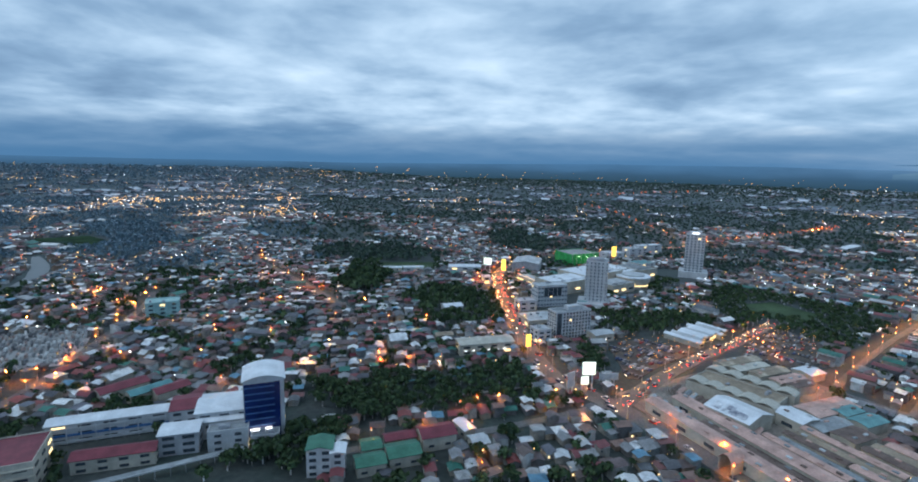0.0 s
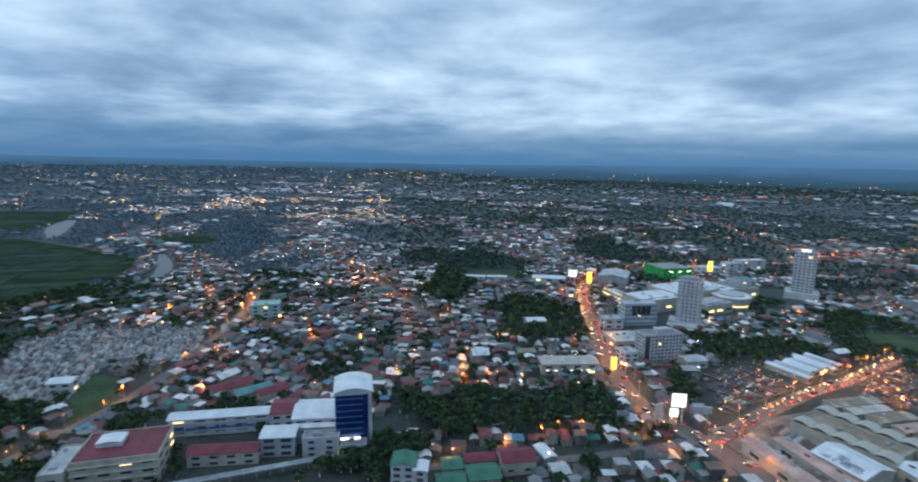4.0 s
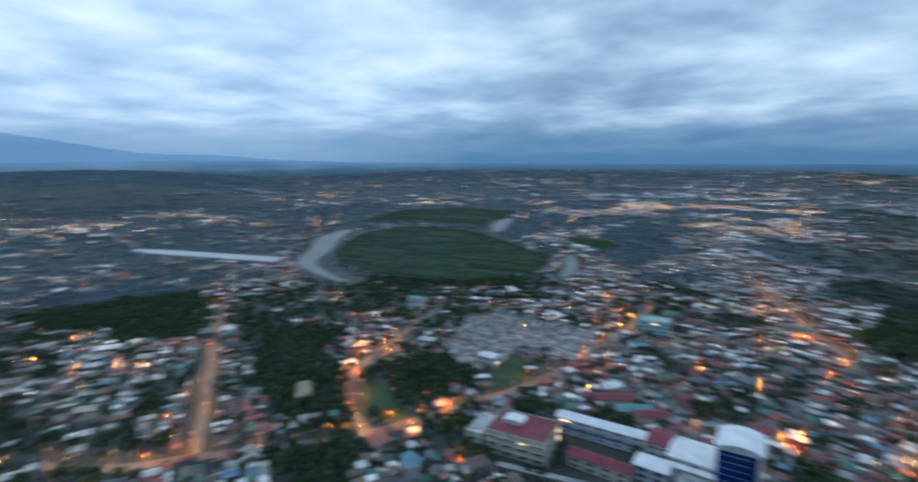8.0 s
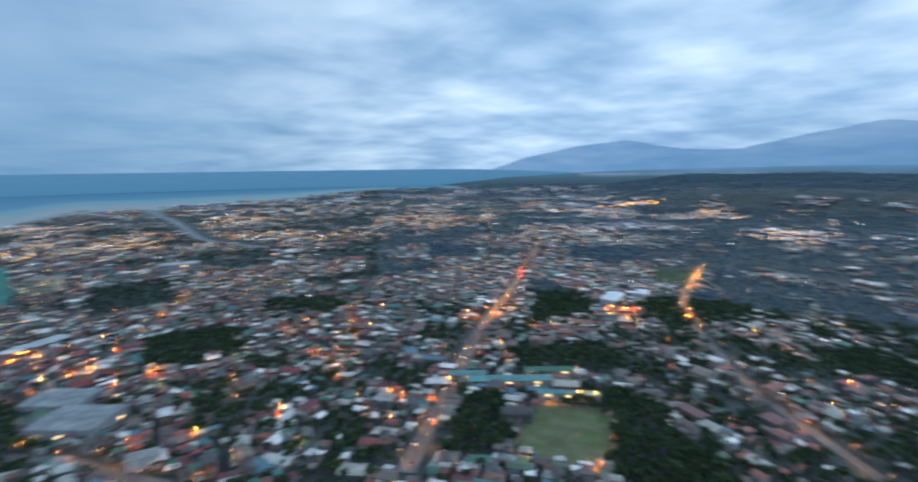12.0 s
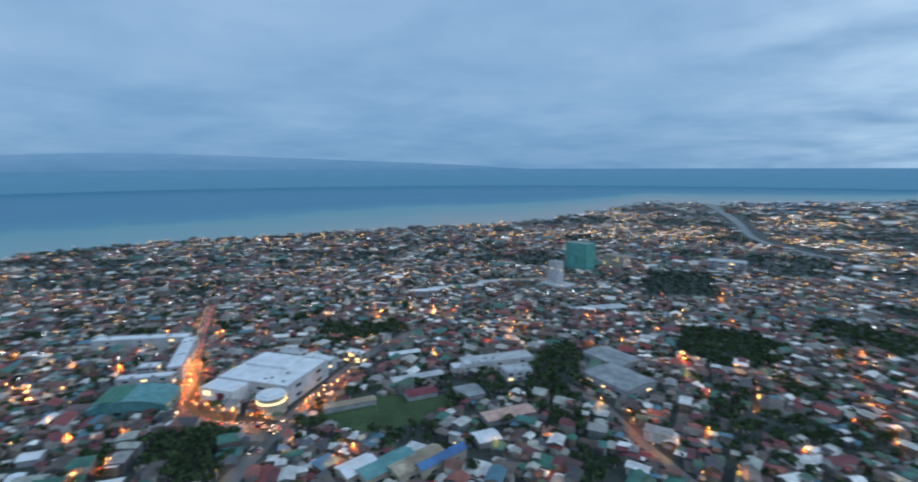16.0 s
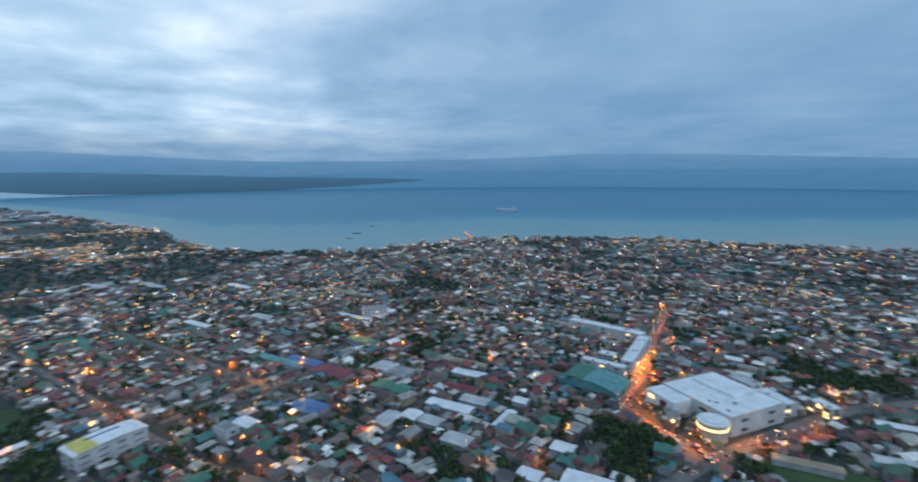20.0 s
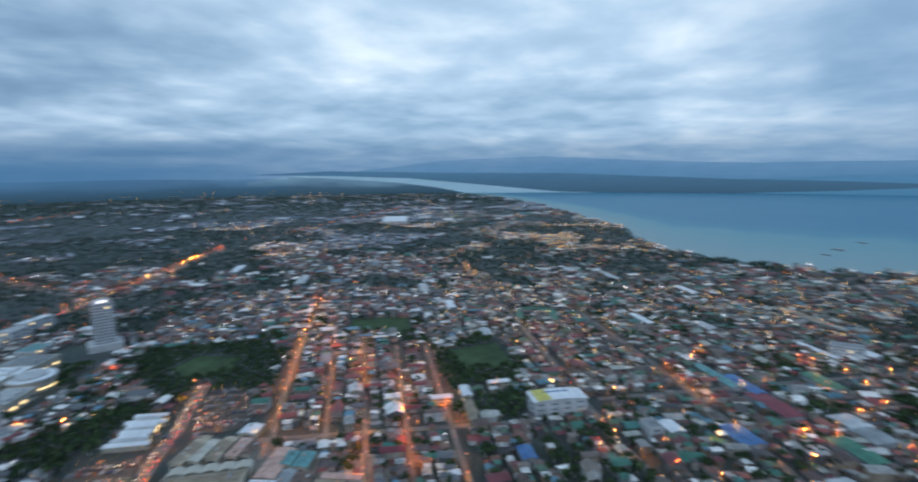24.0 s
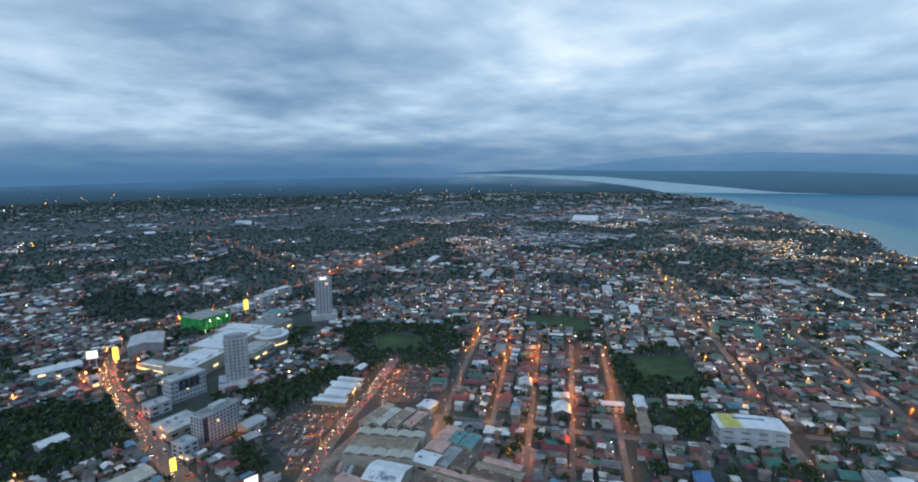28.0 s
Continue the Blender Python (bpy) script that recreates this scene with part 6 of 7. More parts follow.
plots = []
for r0, r1, along, across, seed in ((12, 900, 6.5, 8.0, 21), (900, 2000, 11.0, 12.5, 22), (2000, 4600, 24.0, 27.0, 23)):
    x, y, th = lattice(r0, r1, along, across, seed)
    ok = free_of(x, y, 3.9)
    x, y, th = x[ok], y[ok], th[ok]
    wood = np.zeros(len(x), bool)
    for poly in WOODS:
        wood |= inside(x + 26 * (value_noise(x, y, 22, 31) - 0.5), y + 26 * (value_noise(x, y, 22, 32) - 0.5), poly)
    x, y, th = x[~wood], y[~wood], th[~wood]
    d, n = density(x, y)
    take = rng.rand(len(x)) < d
    s = (along / 9.0 if r1 < 1500 else along / 9.0 * 0.85) * rng.uniform(0.82, 1.12, len(x))
    w, dp = rng.uniform(6.0, 9.4, len(x)) * s, rng.uniform(6.5, 11.0, len(x)) * s
    hz = (-bearing(x, y)) % 360
    big = rng.rand(len(x)) < np.where(((hz > 110) & (hz < 335)) | (r0 > 500), 0.20, 0.05)
    w, dp = np.where(big, w * rng.uniform(1.4, 2.0, len(x)), w), np.where(big, dp * rng.uniform(1.6, 2.6, len(x)), dp)
    h = rng.choice([2.8, 3.2, 5.6, 6.2], len(x), p=[0.34, 0.3, 0.24, 0.12]) * np.where(big, 1.3, 1.0)
    th = th + np.where(rng.rand(len(x)) < 0.35, math.pi / 2, 0) + rng.normal(0, 0.10, len(x))
    plots.append((np.stack([x, y, th, w, dp, h], 1)[take], np.stack([x, y], 1)[~take]))
HOUSES = np.concatenate([p[0] for p in plots])
YARDS = np.concatenate([p[1] for p in plots])
rad = np.hypot(HOUSES[:, 0], HOUSES[:, 1])
hb = (-bearing(HOUSES[:, 0], HOUSES[:, 1])) % 360
# the plots that the flight passes nearest become houses of their own, further down
limit = np.where((hb < 45) | (hb > 340), 262, np.where(hb < 120, 296, np.where(hb < 200, 306, 318)))
lower = np.where((hb < 45) | (hb > 340), 200, np.where(hb < 120, 232, 262))
single = (rad < limit) & (rad > lower)
NEAR_HOUSES = HOUSES[single][::3][:214]
rest = np.ones(len(HOUSES), bool)
rest[np.where(single)[0][::3][:214]] = False
HOUSES = HOUSES[rest]


def house_arrays(P):
    """Walls with gables, and roofs of two slopes (some of one), for many houses at once."""
    n = len(P)
    x, y, th, w, d, h = P.T
    base = ridge(x, y)
    rise = np.where(rng.rand(n) < 0.22, 0.25, rng.uniform(0.9, 2.0, n)) * w / 8
    c, s = np.cos(th), np.sin(th)

    def place(u, v, z):
        return np.stack([x + c * u - s * v, y + s * u + c * v, z + base], 1)

    a, b = w / 2, d / 2
    wall = np.stack([place(-a, -b, -0.5 + 0 * h), place(a, -b, -0.5 + 0 * h), place(a, b, -0.5 + 0 * h), place(-a, b, -0.5 + 0 * h), place(-a, -b, h), place(a, -b, h), place(a, b, h), place(-a, b, h),
                     place(0 * a, -b, h + rise), place(0 * a, b, h + rise)], 1)
    o = 0.55
    drop = o * rise / np.maximum(a, 0.1)
    roof = np.stack([place(-a - o, -b - o, h - drop + 0.12), place(0 * a, -b - o, h + rise + 0.12), place(0 * a, b + o, h + rise + 0.12), place(-a - o, b + o, h - drop + 0.12), place(a + o, -b - o, h - drop + 0.12), place(a + o, b + o, h - drop + 0.12)], 1)
    k = np.arange(n)[:, None, None]
    wq = (np.array([(0, 1, 5, 4), (1, 2, 6, 5), (2, 3, 7, 6), (3, 0, 4, 7)])[None] + 10 * k).reshape(-1, 4)
    wt_ = (np.array([(4, 5, 8), (6, 7, 9)])[None] + 10 * k).reshape(-1, 3)
    rq = (np.array([(0, 1, 2, 3), (1, 4, 5, 2)])[None] + 6 * k).reshape(-1, 4)
    return wall.reshape(-1, 3), wq, wt_, roof.reshape(-1, 3), rq


hb = (-bearing(HOUSES[:, 0], HOUSES[:, 1])) % 360
hr = np.hypot(HOUSES[:, 0], HOUSES[:, 1])
# houses past this range get the palette tinted for haze
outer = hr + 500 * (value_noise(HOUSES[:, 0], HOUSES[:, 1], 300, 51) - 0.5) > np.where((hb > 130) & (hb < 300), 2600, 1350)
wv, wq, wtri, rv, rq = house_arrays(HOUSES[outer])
rows = thing("house_rows", "far low houses with haze-tinted metal roofs among trees", "houses", pose(0, 0, 0))
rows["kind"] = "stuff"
part("walls", quick_mesh("walls", wv, wq, wtri, M_WALL_HAZE), rows)
part("roofs", quick_mesh("roofs", rv, rq, [], M_ROOF_HAZE), rows)
for a0 in range(0, 360, 60):
    sel = HOUSES[(hb >= a0) & (hb < a0 + 60) & ~outer]
    wv, wq, wtri, rv, rq = house_arrays(sel)
    rows = thing("house_rows", "dense low houses with rusty, grey and white metal roofs", "houses", pose(0, 0, 0))
    rows["kind"] = "stuff"
    part("walls", quick_mesh("walls", wv, wq, wtri, M_WALL), rows)
    part("roofs", quick_mesh("roofs", rv, rq, [], M_ROOF_COAST if 60 <= a0 < 300 else M_ROOF), rows)


# trees: crowns of many small leaf clumps on a tapered trunk
def crown_points(seed, lobes, leaves, radius, height, leaf):
    """Corners of leaf clumps (m, 4, 3) that fill a few uneven lobes."""
    r = np.random.RandomState(seed)
    out = []
    for k in range(lobes):
        a, far = r.rand() * 6.283, radius * 0.55 * math.sqrt(r.rand())
        c = np.array([far * math.cos(a), far * math.sin(a), height * (0.55 + 0.4 * r.rand())])
        size = radius * r.uniform(0.42, 0.68)
        d = r.normal(size=(leaves, 3))
        d /= np.linalg.norm(d, axis=1)[:, None]
        d[:, 2] = np.abs(d[:, 2]) * 0.9 - 0.25
        p = c + d * size * r.uniform(0.75, 1.05, (leaves, 1)) * np.array([1, 1, 0.8])
        t1 = np.cross(d, r.normal(size=(leaves, 3)))
        t1 /= np.linalg.norm(t1, axis=1)[:, None] + 1e-6
        t2 = np.cross(d, t1) + 0.45 * r.normal(size=(leaves, 3))
        l = leaf * r.uniform(0.7, 1.3, (leaves, 1))
        out.append(np.stack([p - t1 * l, p - t2 * l * 0.8, p + t1 * l, p + t2 * l * 0.8 - d * l * 0.3], 1))
    return np.concatenate(out)


def tree_field(name, xy, sizes, label, leaves=7, lobes=5, mat=None, stems=True, leaf=0.34):
    """Many trees in one mesh: crowns of clumps over short trunks."""
    kinds = [crown_points(100 + k, lobes, leaves, 1.0, 1.6, leaf) for k in range(9)]
    m = len(kinds[0])
    n = len(xy)
    pick, spin = rng.randint(0, 9, n), rng.rand(n) * 6.283
    P = np.stack(kinds)[pick]
    c, s = np.cos(spin)[:, None, None], np.sin(spin)[:, None, None]
    P = np.stack([c * P[..., 0] - s * P[..., 1], s * P[..., 0] + c * P[..., 1], P[..., 2]], -1) * sizes[:, None, None, None]
    P += np.stack([xy[:, 0], xy[:, 1], ridge(xy[:, 0], xy[:, 1])], 1)[:, None, None, :]
    ob = thing(name, label, "trees", pose(0, 0, 0))
    ob["kind"] = "stuff"
    part("crowns", quick_mesh("crowns", P.reshape(-1, 3), np.arange(n * m * 4).reshape(-1, 4), [], mat or M_LEAF), ob)
    if not stems:
        return ob
    sides = 3 if mat else 4
    a = np.linspace(0, 6.283, sides + 1)[:sides]
    ring = np.stack([np.cos(a), np.sin(a)], 1)
    base = np.concatenate([xy, ridge(xy[:, 0], xy[:, 1])[:, None]], 1)[:, None, :]
    lo = base + np.concatenate([ring * 0.09, np.full((sides, 1), -0.1)], 1)[None] * sizes[:, None, None]
    hi = base + np.concatenate([ring * 0.05, np.full((sides, 1), 1.1)], 1)[None] * sizes[:, None, None]
    tv = np.concatenate([lo, hi], 1).reshape(-1, 3)
    tq = (np.array([(k, (k + 1) % sides, sides + (k + 1) % sides, sides + k) for k in range(sides)])[None] + 2 * sides * np.arange(n)[:, None, None]).reshape(-1, 4)
    part("trunks", quick_mesh("trunks", tv, tq, [], M_BARK), ob)
    return ob


grown, size = [], []
for poly in WOODS:
    p = np.array(poly, float)
    x0, y0, x1, y1 = *(p.min(0) - 13), *(p.max(0) + 13)
    step = 6.5 if np.hypot(*p.mean(0)) < 700 else 9
    gx_, gy_ = np.meshgrid(np.arange(x0, x1, step), np.arange(y0, y1, step))
    gx_, gy_ = gx_.ravel() + rng.uniform(-2.5, 2.5, gx_.size), gy_.ravel() + rng.uniform(-2.5, 2.5, gx_.size)
    wx, wy = 26 * (value_noise(gx_, gy_, 22, 31) - 0.5), 26 * (value_noise(gx_, gy_, 22, 32) - 0.5)
    ok = inside(gx_ + wx, gy_ + wy, poly) & free_of(gx_, gy_, 2, False) & (rng.rand(len(gx_)) < 0.9)
    grown.append(np.stack([gx_[ok], gy_[ok]], 1))
    size.append(rng.uniform(3.2, 5.8, ok.sum()) * (1.5 if poly is WOODS[1] else 0.75 if poly is WOODS[3] else 1.15 if step > 7 else 0.9))
yr = np.hypot(YARDS[:, 0], YARDS[:, 1])
pick = rng.rand(len(YARDS)) < (slope(YARDS[:, 0], YARDS[:, 1]) > 0.1) * 0.45 + np.where(yr < 900, 0.66, np.where(yr < 2000, 0.72, 0.62))
yard = YARDS[pick & (yr < 4500)]
yfar = np.hypot(yard[:, 0], yard[:, 1])
thick = yard[(rng.rand(len(yard)) < np.where(slope(yard[:, 0], yard[:, 1]) > 0.15, 0.75, 0.36)) & (yfar > 900)]
yard = np.concatenate([yard, thick])
yard = yard + rng.uniform(-1, 1, yard.shape) * np.interp(np.hypot(yard[:, 0], yard[:, 1]), [850, 1000, 1900, 2100], [2.5, 8, 8, 17])[:, None]
yard = yard[free_of(yard[:, 0], yard[:, 1], 1)]
grown.append(yard)
size.append(rng.uniform(2.6, 5.4, len(yard)) * np.interp(np.hypot(yard[:, 0], yard[:, 1]), [900, 2000, 3600], [1, 1.35, 2.6]) * (1 + 0.35 * slope(yard[:, 0], yard[:, 1]) * rng.rand(len(yard))))
# trees between the houses
hr = np.hypot(HOUSES[:, 0], HOUSES[:, 1])
between = HOUSES[(rng.rand(len(HOUSES)) < np.where(hr < 900, 0.34, 0.36)) & (hr < 1800)][:, :2]
between = between + rng.uniform(-6, 6, between.shape)
between = between[free_of(between[:, 0], between[:, 1], 2)]
grown.append(between)
size.append(rng.uniform(1.8, 4.3, len(between)))
TREES, TSIZE = np.concatenate(grown), np.concatenate(size)
tr_ = np.hypot(TREES[:, 0], TREES[:, 1])
TREES, TSIZE, tr_ = TREES[tr_ > 14], TSIZE[tr_ > 14], tr_[tr_ > 14]
tb = (-bearing(TREES[:, 0], TREES[:, 1])) % 360
edge = np.where((tb < 45) | (tb > 340), 278, np.where(tb < 120, 292, 318))
lone = np.where((tr_ < edge) & (tr_ > 195))[0][:100]
NEAR_TREES = np.column_stack([TREES[lone], TSIZE[lone]])
rest = np.ones(len(TREES), bool)
rest[lone] = False
TREES, TSIZE, tr_ = TREES[rest], TSIZE[rest], tr_[rest]
close = tr_ < 400
tree_field("tree_groups", TREES[close], TSIZE[close], "dark green broad-leaved trees between houses and in groves", 11, 8, leaf=0.23)
close = (tr_ >= 400) & (tr_ < 700)
tree_field("tree_groups", TREES[close], TSIZE[close], "dark green trees in groves and yards", 5, 5, leaf=0.36)
tb = (-bearing(TREES[:, 0], TREES[:, 1])) % 360
# far trees take leaf colours with haze painted in, strongest on the inland side
hazed = (tb > 14 + 10 * rng.rand(len(tb))) & (tb < 150) & (tr_ >= 700)
mild_haze = ~hazed & (tr_ >= 700)
tree_field("distant_woods", TREES[hazed & (tr_ < 1400)], TSIZE[hazed & (tr_ < 1400)], "haze-tinted grey-green woods in the inland valley", 3, 3, M_LEAF_HAZE, False, 0.38)
tree_field("distant_woods", TREES[hazed & (tr_ >= 1400)], TSIZE[hazed & (tr_ >= 1400)] * 1.1, "haze-tinted grey-green woods on the far plateau", 3, 2, M_LEAF_HAZE, False)
tree_field("distant_woods", TREES[mild_haze & (tr_ < 1400)], TSIZE[mild_haze & (tr_ < 1400)], "dark green trees between the far houses", 3, 3, M_LEAF_MILD_HAZE, False, 0.38)
tree_field("distant_woods", TREES[mild_haze & (tr_ >= 1400)], TSIZE[mild_haze & (tr_ >= 1400)] * 0.85, "dark green woods at the city's edge", 3, 2, M_LEAF_MILD_HAZE, False)


# lamps
def dot_field(name, pos, radius, mat, label):
    """Small globes of light, one mesh."""
    n = len(pos)
    o = np.array([(1, 0, 0), (-1, 0, 0), (0, 1, 0), (0, -1, 0), (0, 0, 1), (0, 0, -1)], float)
    v = pos[:, None, :] + o[None] * np.asarray(radius).reshape(-1, 1, 1)
    t = np.array([(0, 2, 4), (2, 1, 4), (1, 3, 4), (3, 0, 4), (2, 0, 5), (1, 2, 5), (3, 1, 5), (0, 3, 5)])
    f = (t[None] + 6 * np.arange(n)[:, None, None]).reshape(-1, 3)
    return tagged(new(name, quick_mesh(name, v.reshape(-1, 3), [], f, mat)), label, "lights", "", "stuff")


def lens_field(name, pos, half, mat, label):
    """Downward lamp lenses under dark hoods, two meshes under one thing."""
    n = len(pos)
    sq = np.array([(-1, -1), (1, -1), (1, 1), (-1, 1)], float)[None] * half[:, None, None]
    lo = np.concatenate([np.repeat(pos[:, None, :2], 4, 1) + sq, np.repeat(pos[:, None, 2:], 4, 1)], 2)
    top = lo + np.array([0, 0, 0.12])
    top[..., :2] += sq * 0.45
    ob = thing(name, label, "lights", pose(0, 0, 0))
    ob["kind"] = "stuff"
    part("lenses", quick_mesh("lenses", lo.reshape(-1, 3), np.arange(4 * n).reshape(-1, 4)[:, ::-1], [], mat), ob)
    peak = pos + np.array([0, 0, 0.6])
    hv = np.concatenate([top, peak[:, None, :]], 1).reshape(-1, 3)
    ht = (np.array([(0, 1, 4), (1, 2, 4), (2, 3, 4), (3, 0, 4)])[None] + 5 * np.arange(n)[:, None, None]).reshape(-1, 3)
    part("hoods", quick_mesh("hoods", hv, [], ht, M_HOOD), ob)


M_TAILS = glow("far_rear_lights", (1.0, 0.06, 0.04), 3.0)
M_HOOD = surface("lamp_hood", [(0.22, 0.22, 0.23)], 0.6, 0.3, "", 0.1, 0.3, 0.1, 2.0)
lamp_spots = []
LAMP_GAP = [16, 17, 20, 19, 24, 28, 40, 20, 30, 95, 38, 34, 30, 30, 21, 21, 21, 23, 40, 40, 30, 40, 40, 50, 36, 60, 55, 90, 90]
for (w, line), step in zip(ROADS, LAMP_GAP):
    pts = np.array(smooth_line(line, 2.0))
    run = np.concatenate([[0], np.cumsum(np.hypot(*np.diff(pts, axis=0).T))])
    side = 1
    for s in np.arange(step * 0.4, run[-1], step):
        k = min(np.searchsorted(run, s), len(pts) - 1)
        t = pts[min(k + 1, len(pts) - 1)] - pts[max(k - 1, 0)]
        t /= max(np.hypot(*t), 1e-6)
        p = pts[k] + side * np.array([-t[1], t[0]]) * (w / 2 - 0.4)
        side = -side
        if np.hypot(*p) < 3300:
            lamp_spots.append((p[0], p[1], 8.0 + ridge(p[0], p[1]), math.atan2(t[1], t[0]), side))
LAMPS = np.array(lamp_spots)
pick = (np.hypot(HOUSES[:, 0], HOUSES[:, 1]) < 1300) & (rng.rand(len(HOUSES)) < np.where((hb > 125) & (hb < 300), np.where(hr < 650, np.where(hb < 190, 0.042, 0.040), np.where(hb < 200, 0.085, 0.105)), np.where((hb < 70) | (hb > 340), 0.040, np.where(hr < 650, 0.032, 0.070))))
alley = HOUSES[pick]
ALLEY = np.column_stack([alley[:, 0] + alley[:, 3] * 0.75, alley[:, 1] + 1.0, np.full(len(alley), 9.3)])
lot_spots = []
for lot in LOTS:
    p = np.array(lot, float)
    gx_, gy_ = np.meshgrid(np.arange(p[:, 0].min(), p[:, 0].max(), 6.5), np.arange(p[:, 1].min(), p[:, 1].max(), 6.5))
    gx_, gy_ = gx_.ravel() + rng.uniform(-3, 3, gx_.size), gy_.ravel() + rng.uniform(-3, 3, gx_.size)
    ok = inside(gx_, gy_, lot)
    lot_spots.append(np.column_stack([gx_[ok], gy_[ok], np.full(ok.sum(), 7.0)]))
ring = [(-302, -215), (-290, -180), (-262, -160), (-236, -150), (-280, -224), (-310, -205), (-318, -250), (-300, -266)]
ring += [(-467, 222), (-392, 192), (-377, 205), (-334, 205), (-310, 178), (-298, 145), (-330, 162), (-272, 181), (-257, 181), (-251, 187), (-265, 207), (-313, 297), (-336, 333), (-356, 370), (-245, 152)]
ring += [(228 + 6.5 * k, -258 - 3 * (k % 2), 0) for k in range(13)] + [(216, -275 - 9 * k, 0) for k in range(9)] + [(326 + 8 * k, -282 - 9 * k, 0) for k in range(9)]
ALLEY = np.concatenate([ALLEY, [(s[0], s[1], 8.0) for s in ring], *[s[::16] for s in lot_spots]])
LOT_DOTS = np.concatenate(lot_spots)
lamp_r = np.hypot(LAMPS[:, 0], LAMPS[:, 1])
lit_near = lamp_r < 1500
near_alley = np.hypot(ALLEY[:, 0], ALLEY[:, 1]) < 620
lens_field("street_lights", np.concatenate([LAMPS[lit_near, :3], ALLEY[near_alley]]), np.concatenate([np.full(lit_near.sum(), 0.40), np.full(near_alley.sum(), 0.33)]), M_SODIUM_DOWN, "orange sodium street lights between the houses")
globes = np.concatenate([LAMPS[:, :3], ALLEY]) + np.array([0, 0, 0.95])
gb = (-bearing(globes[:, 0], globes[:, 1])) % 360
gold = (gb > 110) & (gb < 300) & (rng.rand(len(gb)) < 0.85)
gr = np.concatenate([np.interp(lamp_r, [300, 900, 3300], [0.30, 0.62, 3.0]), rng.uniform(0.28, 0.66, len(ALLEY)) * np.interp(np.hypot(ALLEY[:, 0], ALLEY[:, 1]), [300, 600, 1300], [0.62, 0.95, 1.8])])
dot_field("street_light_globes", globes[~gold], gr[~gold], M_SODIUM, "glowing orange street light globes")
dot_field("street_light_globes_pale", globes[gold], gr[gold], M_FAR, "glowing golden street light globes")
dot_field("car_park_lights", LOT_DOTS + np.array([2.0, 1.0, 0.5]), rng.uniform(0.10, 0.26, len(LOT_DOTS)), M_FAR, "small orange lights over the car parks")
s = rng.rand(46, 2)
strip = np.column_stack([-1722 - 60 * s[:, 0] - 90 * s[:, 1], -1290 + 250 * s[:, 0] + 30 * s[:, 1], np.full(46, 8.0)])
run_ = np.linspace(0, 1, 13)
strip2 = np.column_stack([-925 + 40 * run_ - 60 * (1 - run_), 1190 - 150 * run_, np.full(13, 3.0)])
strip[:, 2] += ridge(strip[:, 0], strip[:, 1])
dot_field("floodlit_yard_lights", np.concatenate([strip, strip2]), np.concatenate([np.full(46, 2.6), np.full(13, 2.4)]), M_FAR, "row of orange floodlights far off")
for nm, mat, side, lab in (("rear_light_queue", M_TAILS, 1, "red rear lights of far traffic"), ("headlight_queue", M_WARM, -1, "warm headlights of far traffic")):
    spots = []
    for road_k, reach in ((0, 420), (1, 230), (10, 330)):
        w, line = ROADS[road_k]
        pts = np.array(smooth_line(line, 7.0))
        t = np.gradient(pts, axis=0)
        t /= np.maximum(np.hypot(t[:, 0], t[:, 1])[:, None], 1e-6)
        for lane in (0.14, 0.34):
            p = pts + side * np.stack([t[:, 1], -t[:, 0]], 1) * lane * w + t * rng.uniform(-3, 3, (len(t), 1))
            far_ = np.hypot(p[:, 0], p[:, 1])
            p = p[(far_ > reach) & (far_ < 1100) & (rng.rand(len(p)) < 0.6)]
            spots.append(np.column_stack([p, np.full(len(p), 0.95)]))
    spots = np.concatenate(spots)
    dot_field(nm, spots, rng.uniform(0.3, 0.5, len(spots)), mat, lab)
k = np.arange(26)
red_row = np.column_stack([-575 - 3.2 * k + rng.uniform(-4, 4, 26), -550 - 2.5 * k + rng.uniform(-4, 4, 26), np.full(26, 1.4)])
dot_field("rear_light_row", red_row, np.full(26, 0.8), M_TAILS, "queue of red rear lights on the far street")
hb_ = np.radians(np.concatenate([rng.uniform(-75, 50, 210), rng.uniform(-140, -60, 40)]))
hz_ = rng.uniform(2, 95, len(hb_)) * rng.rand(len(hb_)) + 2
dot_field("horizon_lights", np.column_stack([4790 * np.sin(hb_), 4790 * np.cos(hb_), hz_]), rng.uniform(1.2, 2.8, len(hb_)), M_FAR, "tiny lights of far towns")
def town_glow(x, y):
    """Where far quarters are lit most: small centres along the main roads."""
    g = np.zeros(len(x))
    for cx, cy, size_ in ((-1937, 1629, 170), (-567, 1834, 230), (-77, 2419, 300), (-1909, 1224, 160), (1869, 1308, 240), (1220, 1325, 120), (385, 1165, 150), (654, 1134, 110), (-625, -1231, 160), (-969, -2140, 300), (-1117, -1576, 150), (-1502, -1561, 150), (-1000, -1150, 220)):
        g = np.maximum(g, 2.0 * np.exp(-((x - cx) ** 2 + (y - cy) ** 2) / size_ ** 2))
    return g


